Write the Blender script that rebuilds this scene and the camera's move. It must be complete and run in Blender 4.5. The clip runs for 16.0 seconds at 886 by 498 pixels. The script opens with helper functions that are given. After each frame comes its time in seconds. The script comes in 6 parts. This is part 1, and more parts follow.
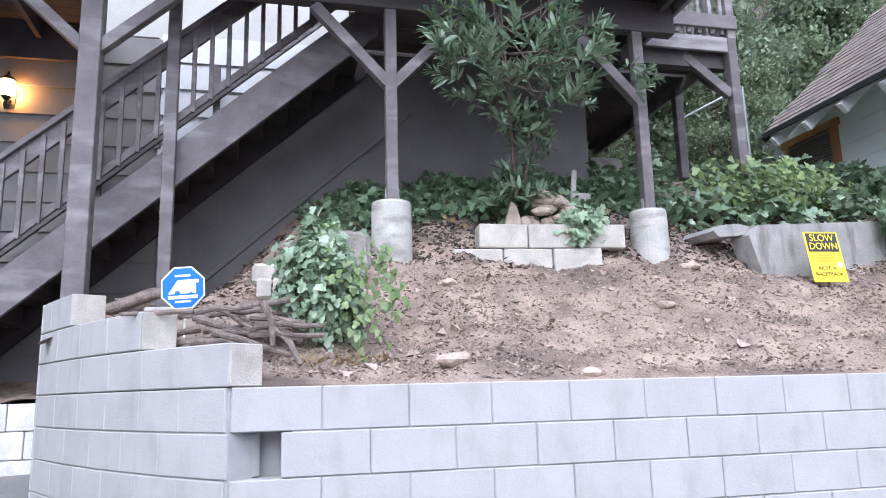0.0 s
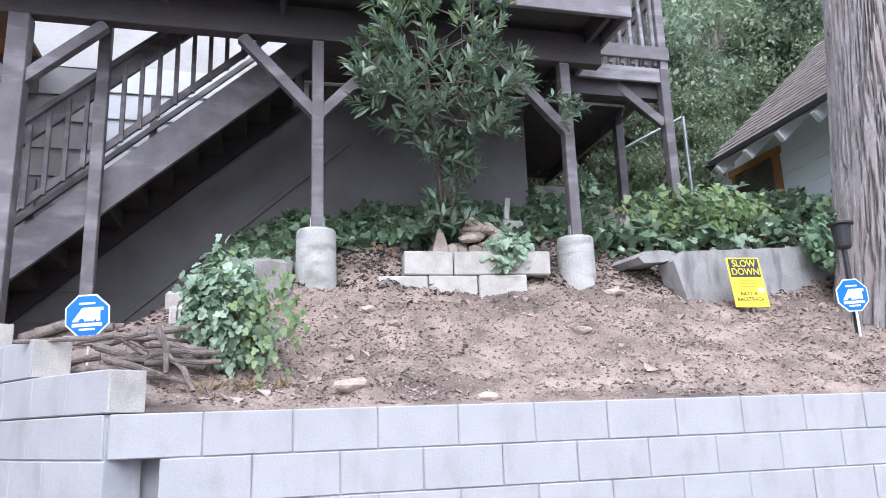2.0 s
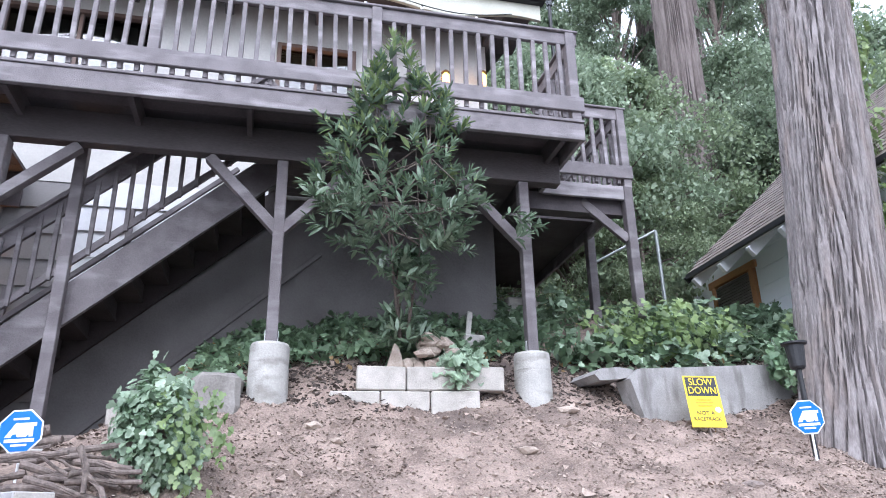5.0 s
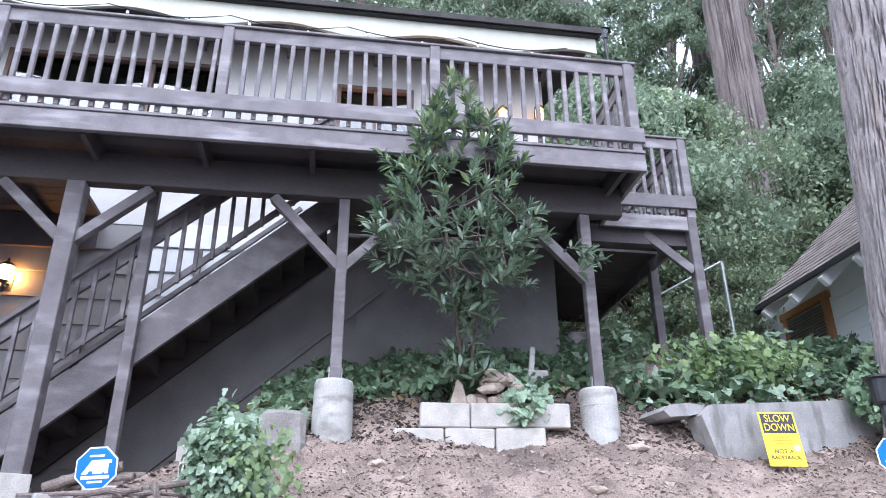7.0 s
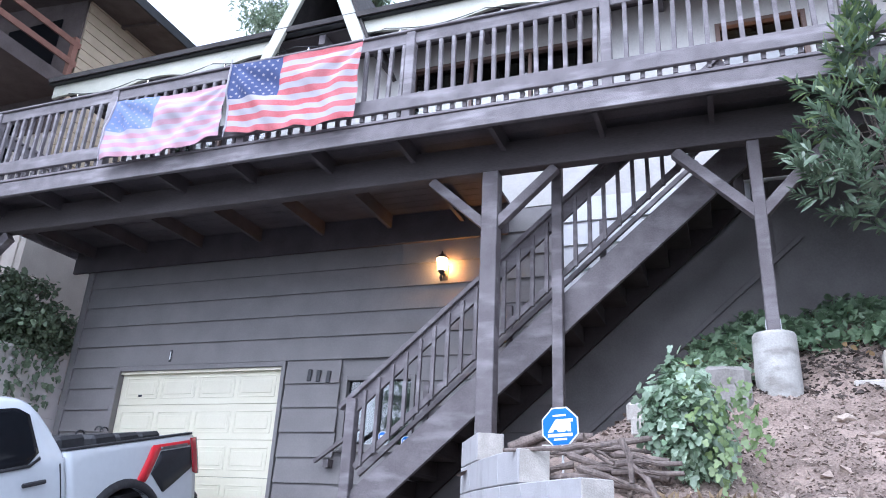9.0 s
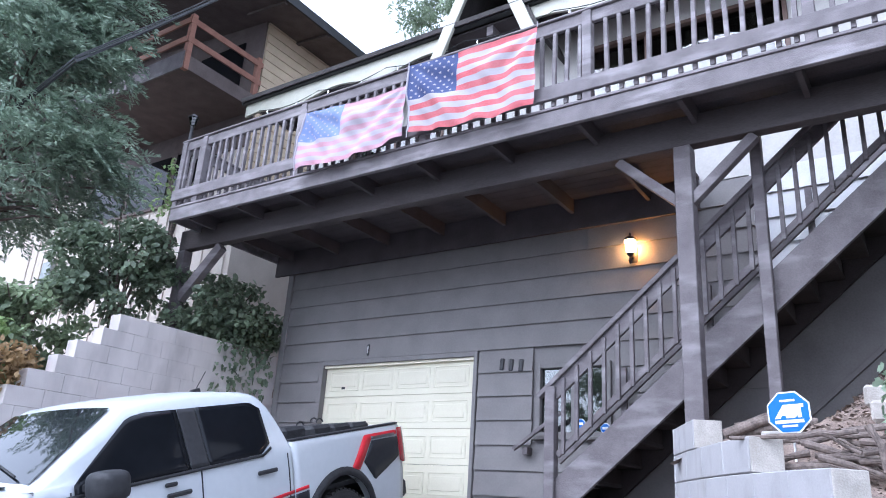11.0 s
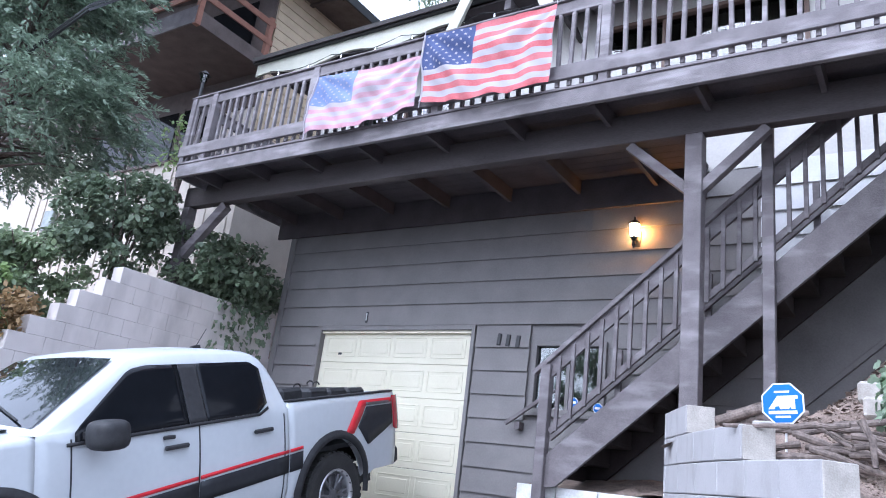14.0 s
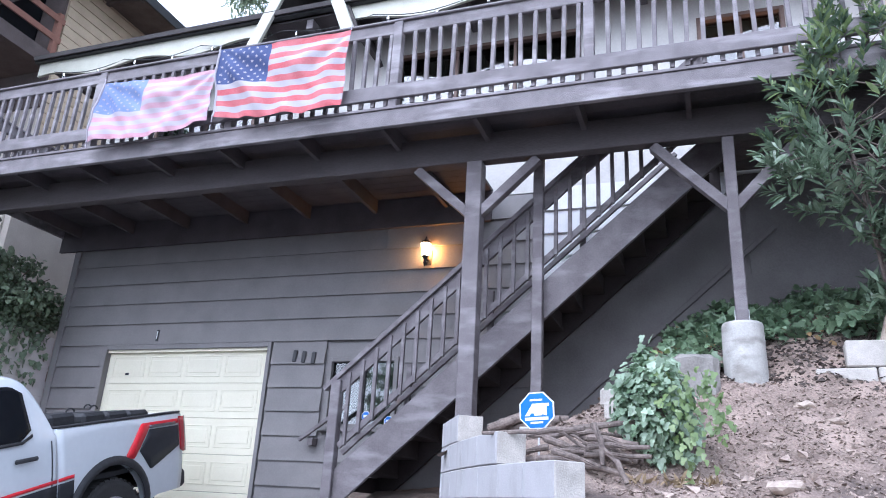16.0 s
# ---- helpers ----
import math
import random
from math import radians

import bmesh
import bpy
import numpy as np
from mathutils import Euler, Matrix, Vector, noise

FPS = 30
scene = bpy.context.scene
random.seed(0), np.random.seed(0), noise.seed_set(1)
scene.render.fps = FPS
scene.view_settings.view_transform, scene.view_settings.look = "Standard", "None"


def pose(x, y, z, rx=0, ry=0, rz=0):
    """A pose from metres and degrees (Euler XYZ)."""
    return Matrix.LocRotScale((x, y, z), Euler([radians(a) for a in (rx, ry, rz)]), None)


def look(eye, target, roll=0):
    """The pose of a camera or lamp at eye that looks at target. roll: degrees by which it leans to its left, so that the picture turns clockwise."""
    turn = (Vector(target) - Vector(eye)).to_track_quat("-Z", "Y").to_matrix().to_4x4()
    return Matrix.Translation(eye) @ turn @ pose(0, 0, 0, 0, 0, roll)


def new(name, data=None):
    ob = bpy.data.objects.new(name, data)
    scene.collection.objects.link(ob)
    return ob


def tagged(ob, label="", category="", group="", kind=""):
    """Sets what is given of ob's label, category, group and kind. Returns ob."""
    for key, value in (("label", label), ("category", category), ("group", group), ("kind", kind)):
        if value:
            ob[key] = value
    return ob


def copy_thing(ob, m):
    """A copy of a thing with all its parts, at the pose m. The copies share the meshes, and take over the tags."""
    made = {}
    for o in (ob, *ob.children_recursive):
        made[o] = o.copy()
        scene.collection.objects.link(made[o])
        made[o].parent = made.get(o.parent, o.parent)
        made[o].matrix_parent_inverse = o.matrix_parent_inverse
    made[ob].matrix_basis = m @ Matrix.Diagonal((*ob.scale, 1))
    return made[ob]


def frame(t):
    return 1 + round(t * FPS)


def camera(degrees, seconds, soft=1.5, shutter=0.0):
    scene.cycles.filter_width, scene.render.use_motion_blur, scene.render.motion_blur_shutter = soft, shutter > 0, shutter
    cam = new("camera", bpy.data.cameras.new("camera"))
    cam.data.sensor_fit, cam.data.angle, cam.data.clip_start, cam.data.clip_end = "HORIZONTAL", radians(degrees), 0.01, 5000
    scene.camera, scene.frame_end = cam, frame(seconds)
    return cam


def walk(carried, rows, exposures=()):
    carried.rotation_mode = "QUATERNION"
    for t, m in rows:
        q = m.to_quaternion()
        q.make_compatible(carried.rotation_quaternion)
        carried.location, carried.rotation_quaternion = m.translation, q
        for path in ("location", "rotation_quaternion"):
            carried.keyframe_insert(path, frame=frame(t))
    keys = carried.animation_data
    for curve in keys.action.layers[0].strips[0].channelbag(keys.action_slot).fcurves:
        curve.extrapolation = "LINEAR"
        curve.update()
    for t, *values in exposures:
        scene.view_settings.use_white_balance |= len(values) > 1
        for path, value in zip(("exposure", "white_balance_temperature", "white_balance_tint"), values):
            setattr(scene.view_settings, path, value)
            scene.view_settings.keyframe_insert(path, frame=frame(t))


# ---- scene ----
cam = camera(62.0, 16.0, soft=1.0)
PATH = [
    (0, (-0.149, -0.022, 1.864), (0.3, 1.889, 2.244), -1.5),
    (0.5, (-0.084, -0.058, 1.879), (0.387, 1.831, 2.339), -1.9),
    (1, (0.11, -0.062, 1.854), (0.598, 1.812, 2.356), -1.4),
    (1.5, (0.24, -0.077, 1.839), (0.762, 1.792, 2.321), -2.0),
    (2, (0.318, -0.179, 1.822), (0.801, 1.708, 2.279), -2.0),
    (2.5, (0.443, -0.253, 1.834), (0.894, 1.641, 2.292), -1.6),
    (3, (0.629, -0.3, 1.844), (1.065, 1.586, 2.348), -1.3),
    (3.5, (0.756, -0.353, 1.863), (1.207, 1.512, 2.429), -1.3),
    (4, (0.778, -0.4, 1.877), (1.228, 1.444, 2.508), -1.2),
    (6.3, (0.754, -0.411, 1.899), (1.14, 1.386, 2.686), -0.5),
    (6.5, (0.747, -0.405, 1.896), (1.111, 1.393, 2.692), -0.6),
    (7, (0.735, -0.389, 1.897), (1.012, 1.419, 2.707), -0.3),
    (7.5, (0.711, -0.391, 1.877), (0.826, 1.433, 2.688), 0.2),
    (8, (0.639, -0.398, 1.861), (0.502, 1.434, 2.652), 1.1),
    (8.5, (0.528, -0.383, 1.827), (0.136, 1.424, 2.59), 1.7),
    (9, (0.387, -0.367, 1.813), (-0.301, 1.368, 2.532), 3.0),
    (9.5, (0.284, -0.364, 1.794), (-0.596, 1.294, 2.483), 3.7),
    (10, (0.197, -0.422, 1.788), (-0.837, 1.155, 2.454), 4.2),
    (10.2, (0.177, -0.429, 1.778), (-0.907, 1.116, 2.442), 4.5),
    (12.3, (0.143, -0.521, 1.917), (-0.92, 1.041, 2.573), 2.9),
    (12.5, (0.121, -0.518, 1.894), (-0.959, 1.034, 2.547), 3.6),
    (13, (0.071, -0.515, 1.884), (-1.069, 1.004, 2.512), 4.9),
    (13.5, (0.083, -0.519, 1.879), (-1.061, 1.008, 2.48), 5.7),
    (14, (0.123, -0.517, 1.809), (-0.963, 1.055, 2.399), 7.2),
    (14.5, (0.181, -0.526, 1.824), (-0.742, 1.171, 2.342), 4.1),
    (15, (0.271, -0.564, 1.833), (-0.621, 1.113, 2.461), 2.5),
    (15.5, (0.369, -0.599, 1.832), (-0.411, 1.113, 2.51), 3.4),
    (16, (0.455, -0.56, 1.826), (-0.196, 1.21, 2.492), 3.3),
]
walk(cam, [(t, look(eye, target, roll)) for t, eye, target, roll in PATH], exposures=((0.0, 1.33, 5580, 14), (4.0, 1.33, 5580, 14), (7.0, 1.4, 5400, 15), (9.0, 1.32, 5260, 15), (16.0, 1.32, 5260, 15)))

# ---- world, sun ----
world = bpy.data.worlds.new("world")
scene.world = world
world.use_nodes = True
wn, wl = world.node_tree.nodes, world.node_tree.links
sky = wn.new("ShaderNodeTexSky")
sky.sky_type, sky.sun_disc = "NISHITA", False
sky.sun_elevation, sky.sun_rotation = radians(44), radians(200)
sky.air_density, sky.dust_density, sky.ozone_density = 1.0, 4.0, 1.0
cloud = wn.new("ShaderNodeHueSaturation")
cloud.inputs["Saturation"].default_value, cloud.inputs["Value"].default_value = 0.35, 1.15
wl.new(sky.outputs[0], cloud.inputs["Color"])
overcast = wn.new("ShaderNodeMix")
overcast.data_type = "RGBA"
overcast.inputs[0].default_value, overcast.inputs[7].default_value = 0.65, (6.2, 6.4, 6.7, 1)
wl.new(cloud.outputs[0], overcast.inputs[6])
wl.new(overcast.outputs[2], wn["Background"].inputs[0])
wn["Background"].inputs[1].default_value = 0.15
sun_data = bpy.data.lights.new("sun", "SUN")
sun_data.energy, sun_data.angle, sun_data.color = 0.9, radians(60), (1.0, 0.98, 0.96)
sun = new("sun", sun_data)
sun.matrix_world = look((-6, -13, 18), (0, 4, 2))


# ---- materials ----
def mat(name, dark, light, rough=0.8, scale=6.0, fine=60.0, bump=0.25, metal=0.0, stretch=(1, 1, 1), vary=0.12, spec=0.4, stain=None, stain_scale=1.2, stain_amount=0.5, stain_stretch=(1, 1, 1), lo=0.32, hi=0.68):
    """Two scales of noise between two colours, a fine relief, and a change from piece to piece."""
    m = bpy.data.materials.new(name)
    m.use_nodes = True
    n, l = m.node_tree.nodes, m.node_tree.links
    b = n["Principled BSDF"]
    geo = n.new("ShaderNodeNewGeometry")
    mp = n.new("ShaderNodeMapping")
    mp.inputs["Scale"].default_value = stretch
    l.new(geo.outputs["Position"], mp.inputs[0])
    big, small = n.new("ShaderNodeTexNoise"), n.new("ShaderNodeTexNoise")
    for t, sc, det in ((big, scale, 5), (small, fine, 3)):
        t.inputs["Scale"].default_value, t.inputs["Detail"].default_value = sc, det
        l.new(mp.outputs[0], t.inputs["Vector"])
    mix = n.new("ShaderNodeMath")
    mix.operation = "MULTIPLY_ADD"
    l.new(big.outputs[0], mix.inputs[0])
    mix.inputs[1].default_value = 0.6
    half = n.new("ShaderNodeMath")
    half.operation = "MULTIPLY"
    half.inputs[1].default_value = 0.4
    l.new(small.outputs[0], half.inputs[0])
    l.new(half.outputs[0], mix.inputs[2])
    ramp = n.new("ShaderNodeValToRGB")
    ramp.color_ramp.elements[0].position, ramp.color_ramp.elements[1].position = lo, hi
    ramp.color_ramp.elements[0].color, ramp.color_ramp.elements[1].color = (*dark, 1), (*light, 1)
    l.new(mix.outputs[0], ramp.inputs[0])
    out = ramp.outputs[0]
    if stain:
        st = n.new("ShaderNodeTexNoise")
        st.inputs["Scale"].default_value, st.inputs["Detail"].default_value = stain_scale, 6
        sm = n.new("ShaderNodeMapping")
        sm.inputs["Scale"].default_value = stain_stretch
        l.new(geo.outputs["Position"], sm.inputs[0])
        l.new(sm.outputs[0], st.inputs["Vector"])
        sr = n.new("ShaderNodeMapRange")
        sr.inputs[1].default_value, sr.inputs[2].default_value, sr.inputs[4].default_value = 0.52, 0.7, stain_amount
        l.new(st.outputs[0], sr.inputs[0])
        mx = n.new("ShaderNodeMix")
        mx.data_type = "RGBA"
        l.new(sr.outputs[0], mx.inputs[0])
        l.new(out, mx.inputs[6])
        mx.inputs[7].default_value = (*stain, 1)
        out = mx.outputs[2]
    if vary:
        info, isl = n.new("ShaderNodeObjectInfo"), geo
        add = n.new("ShaderNodeMath")
        add.operation = "ADD"
        l.new(info.outputs["Random"], add.inputs[0])
        l.new(isl.outputs["Random Per Island"], add.inputs[1])
        mr = n.new("ShaderNodeMapRange")
        mr.inputs[2].default_value = 2.0
        mr.inputs[3].default_value, mr.inputs[4].default_value = 1 - vary, 1 + vary
        l.new(add.outputs[0], mr.inputs[0])
        hsv = n.new("ShaderNodeHueSaturation")
        l.new(out, hsv.inputs["Color"])
        l.new(mr.outputs[0], hsv.inputs["Value"])
        out = hsv.outputs[0]
    l.new(out, b.inputs["Base Color"])
    b.inputs["Roughness"].default_value, b.inputs["Metallic"].default_value = rough, metal
    b.inputs["Specular IOR Level"].default_value = spec
    if bump:
        bp = n.new("ShaderNodeBump")
        bp.inputs["Strength"].default_value, bp.inputs["Distance"].default_value = bump, 0.02
        l.new(mix.outputs[0], bp.inputs["Height"])
        l.new(bp.outputs[0], b.inputs["Normal"])
    return m


def leaf_mat(name, dark, light, rough=0.45, through_light=0.32):
    m = mat(name, dark, light, rough, 3.0, 25.0, 0.0, vary=0.35, spec=0.5)
    n, l = m.node_tree.nodes, m.node_tree.links
    b = n["Principled BSDF"]
    tr, mx = n.new("ShaderNodeBsdfTranslucent"), n.new("ShaderNodeMixShader")
    l.new(b.inputs["Base Color"].links[0].from_socket, tr.inputs[0])
    mx.inputs[0].default_value = through_light
    l.new(b.outputs[0], mx.inputs[1])
    l.new(tr.outputs[0], mx.inputs[2])
    l.new(mx.outputs[0], n["Material Output"].inputs[0])
    return m


def glass(name, tint=(0.9, 0.95, 0.95), dark=0.85, rough=0.02):
    """Window glass: a glossy coat over a clear or tinted pane."""
    m = bpy.data.materials.new(name)
    m.use_nodes = True
    n, l = m.node_tree.nodes, m.node_tree.links
    gl, tr, fr, mx = n.new("ShaderNodeBsdfGlossy"), n.new("ShaderNodeBsdfTransparent"), n.new("ShaderNodeFresnel"), n.new("ShaderNodeMixShader")
    gl.inputs["Roughness"].default_value = rough
    tr.inputs[0].default_value = (*[c * dark for c in tint], 1)
    fr.inputs[0].default_value = 2.1
    l.new(fr.outputs[0], mx.inputs[0])
    l.new(tr.outputs[0], mx.inputs[1])
    l.new(gl.outputs[0], mx.inputs[2])
    l.new(mx.outputs[0], n["Material Output"].inputs[0])
    return m


def glow(name, colour, strength):
    m = bpy.data.materials.new(name)
    m.use_nodes = True
    b = m.node_tree.nodes["Principled BSDF"]
    b.inputs["Base Color"].default_value = (*colour, 1)
    b.inputs["Emission Color"].default_value, b.inputs["Emission Strength"].default_value = (*colour, 1), strength
    return m


WOOD_WORN = mat("weathered_deck_paint", (0.135, 0.119, 0.123), (0.24, 0.216, 0.22), 0.75, 6, 110, 0.5, stain=(0.42, 0.39, 0.395), stain_scale=4.0, stain_amount=0.6, stain_stretch=(0.4, 1, 2.0))
# Darker copy of the deck paint; shade under the deck overhang is in it.
BEAM_SHADED = mat("shaded_beam_paint", (0.065, 0.054, 0.054), (0.112, 0.096, 0.096), 0.75, 5, 90, 0.4, stretch=(0.3, 1, 1))
# Stair wood toned near-black: the shade below the treads is in the colour.
WOOD_STAIR_SHADE = mat("shaded_stair_timber", (0.028, 0.022, 0.022), (0.055, 0.045, 0.044), 0.9, 5, 80, 0.3)
WOOD = mat("deck_paint", (0.10, 0.087, 0.089), (0.18, 0.159, 0.162), 0.7, 6, 110, 0.45, stain=(0.30, 0.278, 0.282), stain_scale=4.5, stain_amount=0.6, stain_stretch=(0.5, 1, 1.6))
# Wood for undersides; the shade beneath deck and eave is mixed into its colour.
WOOD_SHADED = mat("shaded_underside", (0.06, 0.05, 0.053), (0.105, 0.09, 0.093), 0.8, 4, 70, 0.3)
BLOCK = mat("painted_block", (0.375, 0.362, 0.362), (0.435, 0.42, 0.42), 0.8, 5, 90, 0.22, vary=0.05, stain=(0.25, 0.23, 0.21), stain_scale=5.0, stain_amount=0.3, stain_stretch=(1.6, 1.6, 0.7))
BLOCK_RAW = mat("raw_block", (0.36, 0.33, 0.29), (0.55, 0.51, 0.46), 0.9, 9, 110, 0.5, vary=0.07, stain=(0.20, 0.17, 0.14), stain_scale=4.0)
MORTAR = mat("mortar", (0.33, 0.325, 0.33), (0.41, 0.405, 0.41), 0.9, 12, 140, 0.3, vary=0)
CONCRETE = mat("concrete", (0.36, 0.345, 0.32), (0.53, 0.51, 0.47), 0.85, 5, 80, 0.4, vary=0.05, stain=(0.20, 0.185, 0.16), stain_scale=4.0, stain_amount=0.75, stain_stretch=(1, 1, 2.2))
OLD_CONCRETE = mat("old_concrete", (0.23, 0.22, 0.21), (0.38, 0.365, 0.35), 0.9, 6, 80, 0.5, vary=0.05, stain=(0.12, 0.11, 0.10), stain_scale=3.5, stain_amount=0.7, stain_stretch=(2.5, 2.5, 0.6))
DIRT = mat("dirt", (0.135, 0.10, 0.082), (0.37, 0.285, 0.235), 0.95, 3.6, 70, 1.0, vary=0, lo=0.38, hi=0.62, stain=(0.085, 0.066, 0.058), stain_scale=1.5, stain_amount=0.85, stain_stretch=(0.8, 1.2, 1))
SIDING = mat("siding_paint", (0.165, 0.153, 0.15), (0.22, 0.206, 0.201), 0.65, 3, 60, 0.15, vary=0.05, stain=(0.22, 0.20, 0.19), stain_scale=1.5, stain_amount=0.3)
STUCCO = mat("foundation_wall", (0.115, 0.106, 0.103), (0.17, 0.158, 0.154), 0.85, 3, 60, 0.2, vary=0.03)
CREAM = mat("cream_paint", (0.44, 0.435, 0.36), (0.56, 0.55, 0.46), 0.5, 4, 60, 0.08, vary=0.03)
WHITE = mat("white_paint", (0.70, 0.70, 0.70), (0.82, 0.82, 0.82), 0.6, 4, 60, 0.1, vary=0.03)
ASPHALT = mat("asphalt", (0.045, 0.045, 0.048), (0.085, 0.083, 0.085), 0.9, 4, 150, 0.6, vary=0)
DRIVE = mat("driveway_concrete", (0.13, 0.125, 0.125), (0.23, 0.22, 0.215), 0.9, 2, 90, 0.4, vary=0, stain=(0.08, 0.078, 0.075), stain_scale=1.2)
BLACK = mat("black_metal", (0.018, 0.018, 0.02), (0.035, 0.035, 0.037), 0.45, 8, 90, 0.05, vary=0)
BARK = mat("bark", (0.135, 0.116, 0.112), (0.31, 0.28, 0.27), 0.95, 14, 80, 0.8, stretch=(1, 1, 0.2), vary=0, lo=0.34, hi=0.64, stain=(0.30, 0.235, 0.20), stain_scale=5, stain_amount=0.5, stain_stretch=(1, 1, 0.2))
TWIG = mat("twig", (0.085, 0.068, 0.06), (0.28, 0.225, 0.195), 0.9, 14, 60, 0.6, vary=0.3)
STONE = mat("stone", (0.26, 0.20, 0.16), (0.50, 0.42, 0.35), 0.85, 8, 60, 0.4, vary=0.2)
# Near-black stands in for the shade of rooms, dormer recess and cottage window.
INNER_SHADE = mat("inner_shade", (0.02, 0.018, 0.017), (0.05, 0.045, 0.04), 0.9, 2, 20, 0, vary=0)
WINDOW_GLASS = glass("window_glass", dark=0.7)


# ---- building helpers ----
def thing(name, at=(0, 0, 0), label="", category="", group="", kind=""):
    ob = new(name)
    ob.location = at
    ob.empty_display_size = 0.1
    return tagged(ob, label, category, group, kind)


def link(name, mesh, material, parent=None, label="", local=False):
    ob = new(name, mesh)
    if material and not mesh.materials:
        mesh.materials.append(material)
    if parent:
        ob.parent = parent
        if parent.type == "EMPTY" and not local:
            ob.matrix_parent_inverse = Matrix.Translation(-parent.location)
    return tagged(ob, label)


def part(name, bm, material, parent=None, label="", local=False, smooth=False):
    mesh = bpy.data.meshes.new(name)
    bm.normal_update()
    bm.to_mesh(mesh)
    bm.free()
    if smooth:
        mesh.polygons.foreach_set("use_smooth", [True] * len(mesh.polygons))
    return link(name, mesh, material, parent, label, local)


def piece(name, mesh, m, parent, label=""):
    """One of many alike pieces on a shared mesh, at the world pose m."""
    ob = new(name, mesh)
    ob.parent = parent
    if parent.type == "EMPTY":
        ob.matrix_parent_inverse = Matrix.Translation(-parent.location)
    ob.matrix_basis = m
    return tagged(ob, label)


def box(bm, a, b, bevel=0.0):
    g = bmesh.ops.create_cube(bm, size=1, matrix=Matrix.LocRotScale([(p + q) / 2 for p, q in zip(a, b)], None, [abs(q - p) for p, q in zip(a, b)]))
    if bevel:
        edges = list({e for v in g["verts"] for e in v.link_edges})
        bmesh.ops.bevel(bm, geom=edges, offset=bevel, segments=1, affect="EDGES")
    return bm


def B(a, b, bevel=0.0):
    return box(bmesh.new(), a, b, bevel)


def beam_matrix(p, q, up=(0, 0, 1)):
    p, q = Vector(p), Vector(q)
    x = (q - p).normalized()
    y = Vector(up).cross(x)
    y = y.normalized() if y.length > 1e-5 else Vector((0, 1, 0))
    z = x.cross(y)
    m = Matrix((x, y, z)).transposed().to_4x4()
    m.translation = (p + q) / 2
    return m, (q - p).length


def beam(bm, p, q, w, h, up=(0, 0, 1), bevel=0.004):
    """A timber from p to q: w across, h along up."""
    m, n = beam_matrix(p, q, up)
    g = bmesh.ops.create_cube(bm, size=1, matrix=m @ Matrix.Diagonal((n, w, h, 1)))
    if bevel:
        bmesh.ops.bevel(bm, geom=list({e for v in g["verts"] for e in v.link_edges}), offset=bevel, segments=1, affect="EDGES")
    return bm


def rod(bm, p, q, r, r2=None, n=10):
    m, d = beam_matrix(p, q)
    bmesh.ops.create_cone(bm, cap_ends=True, segments=n, radius1=r, radius2=r if r2 is None else r2, depth=d, matrix=m @ Matrix.Rotation(radians(90), 4, "Y"))
    return bm


def lathe(bm, profile, centre, n=20):
    """Turns (radius, height) pairs round a vertical axis."""
    rings = []
    for r, z in profile:
        rings.append([bm.verts.new((centre[0] + r * math.cos(2 * math.pi * i / n), centre[1] + r * math.sin(2 * math.pi * i / n), centre[2] + z)) for i in range(n)])
    for a, b in zip(rings, rings[1:]):
        for i in range(n):
            bm.faces.new((a[i], a[(i + 1) % n], b[(i + 1) % n], b[i]))
    for ring in (rings[0][::-1], rings[-1]):
        bm.faces.new(ring)
    return bm


def limb(bm, pts, r0, r1, n=7):
    """A bent, tapered branch."""
    rings = []
    for i, p in enumerate(pts):
        p = Vector(p)
        d = (Vector(pts[min(i + 1, len(pts) - 1)]) - Vector(pts[max(i - 1, 0)])).normalized()
        s = d.orthogonal().normalized()
        t = d.cross(s)
        r = r0 + (r1 - r0) * i / (len(pts) - 1)
        rings.append([bm.verts.new(p + (s * math.cos(2 * math.pi * k / n) + t * math.sin(2 * math.pi * k / n)) * r) for k in range(n)])
    for a, b in zip(rings, rings[1:]):
        s0 = min(range(n), key=lambda k: (a[0].co - b[k].co).length)
        for k in range(n):
            bm.faces.new((a[k], a[(k + 1) % n], b[(s0 + k + 1) % n], b[(s0 + k) % n]))
    return bm


def prism(bm, outline, depth, m=None):
    """A flat outline (x, z) given a depth along y, then posed by m."""
    m = m or Matrix()
    f = [bm.verts.new(m @ Vector((x, 0, z))) for x, z in outline]
    k = [bm.verts.new(m @ Vector((x, depth, z))) for x, z in outline]
    n = len(outline)
    bm.faces.new(f), bm.faces.new(k[::-1])
    for i in range(n):
        bm.faces.new((f[(i + 1) % n], f[i], k[i], k[(i + 1) % n]))
    bmesh.ops.recalc_face_normals(bm, faces=bm.faces)
    return bm


def mesh_np(name, verts, faces):
    mesh = bpy.data.meshes.new(name)
    mesh.from_pydata([tuple(v) for v in verts], [], faces)
    mesh.validate()
    return mesh


RNG = np.random.default_rng(7)
LEAF_SHAPES = {
    "lance": [(0, 0), (0.125, 0.35), (0.1, 0.7), (0, 1), (-0.1, 0.7), (-0.125, 0.35)],
    "oval": [(0, 0), (0.3, 0.35), (0.2, 0.8), (0, 1), (-0.2, 0.8), (-0.3, 0.35)],
    "ivy": [(0, 0), (0.28, -0.08), (0.5, 0.3), (0.27, 0.42), (0.3, 0.72), (0, 1), (-0.3, 0.72), (-0.27, 0.42), (-0.5, 0.3), (-0.28, -0.08)],
    "spray": [(0, 0), (0.15, 0.5), (0, 1), (-0.15, 0.5)],
}


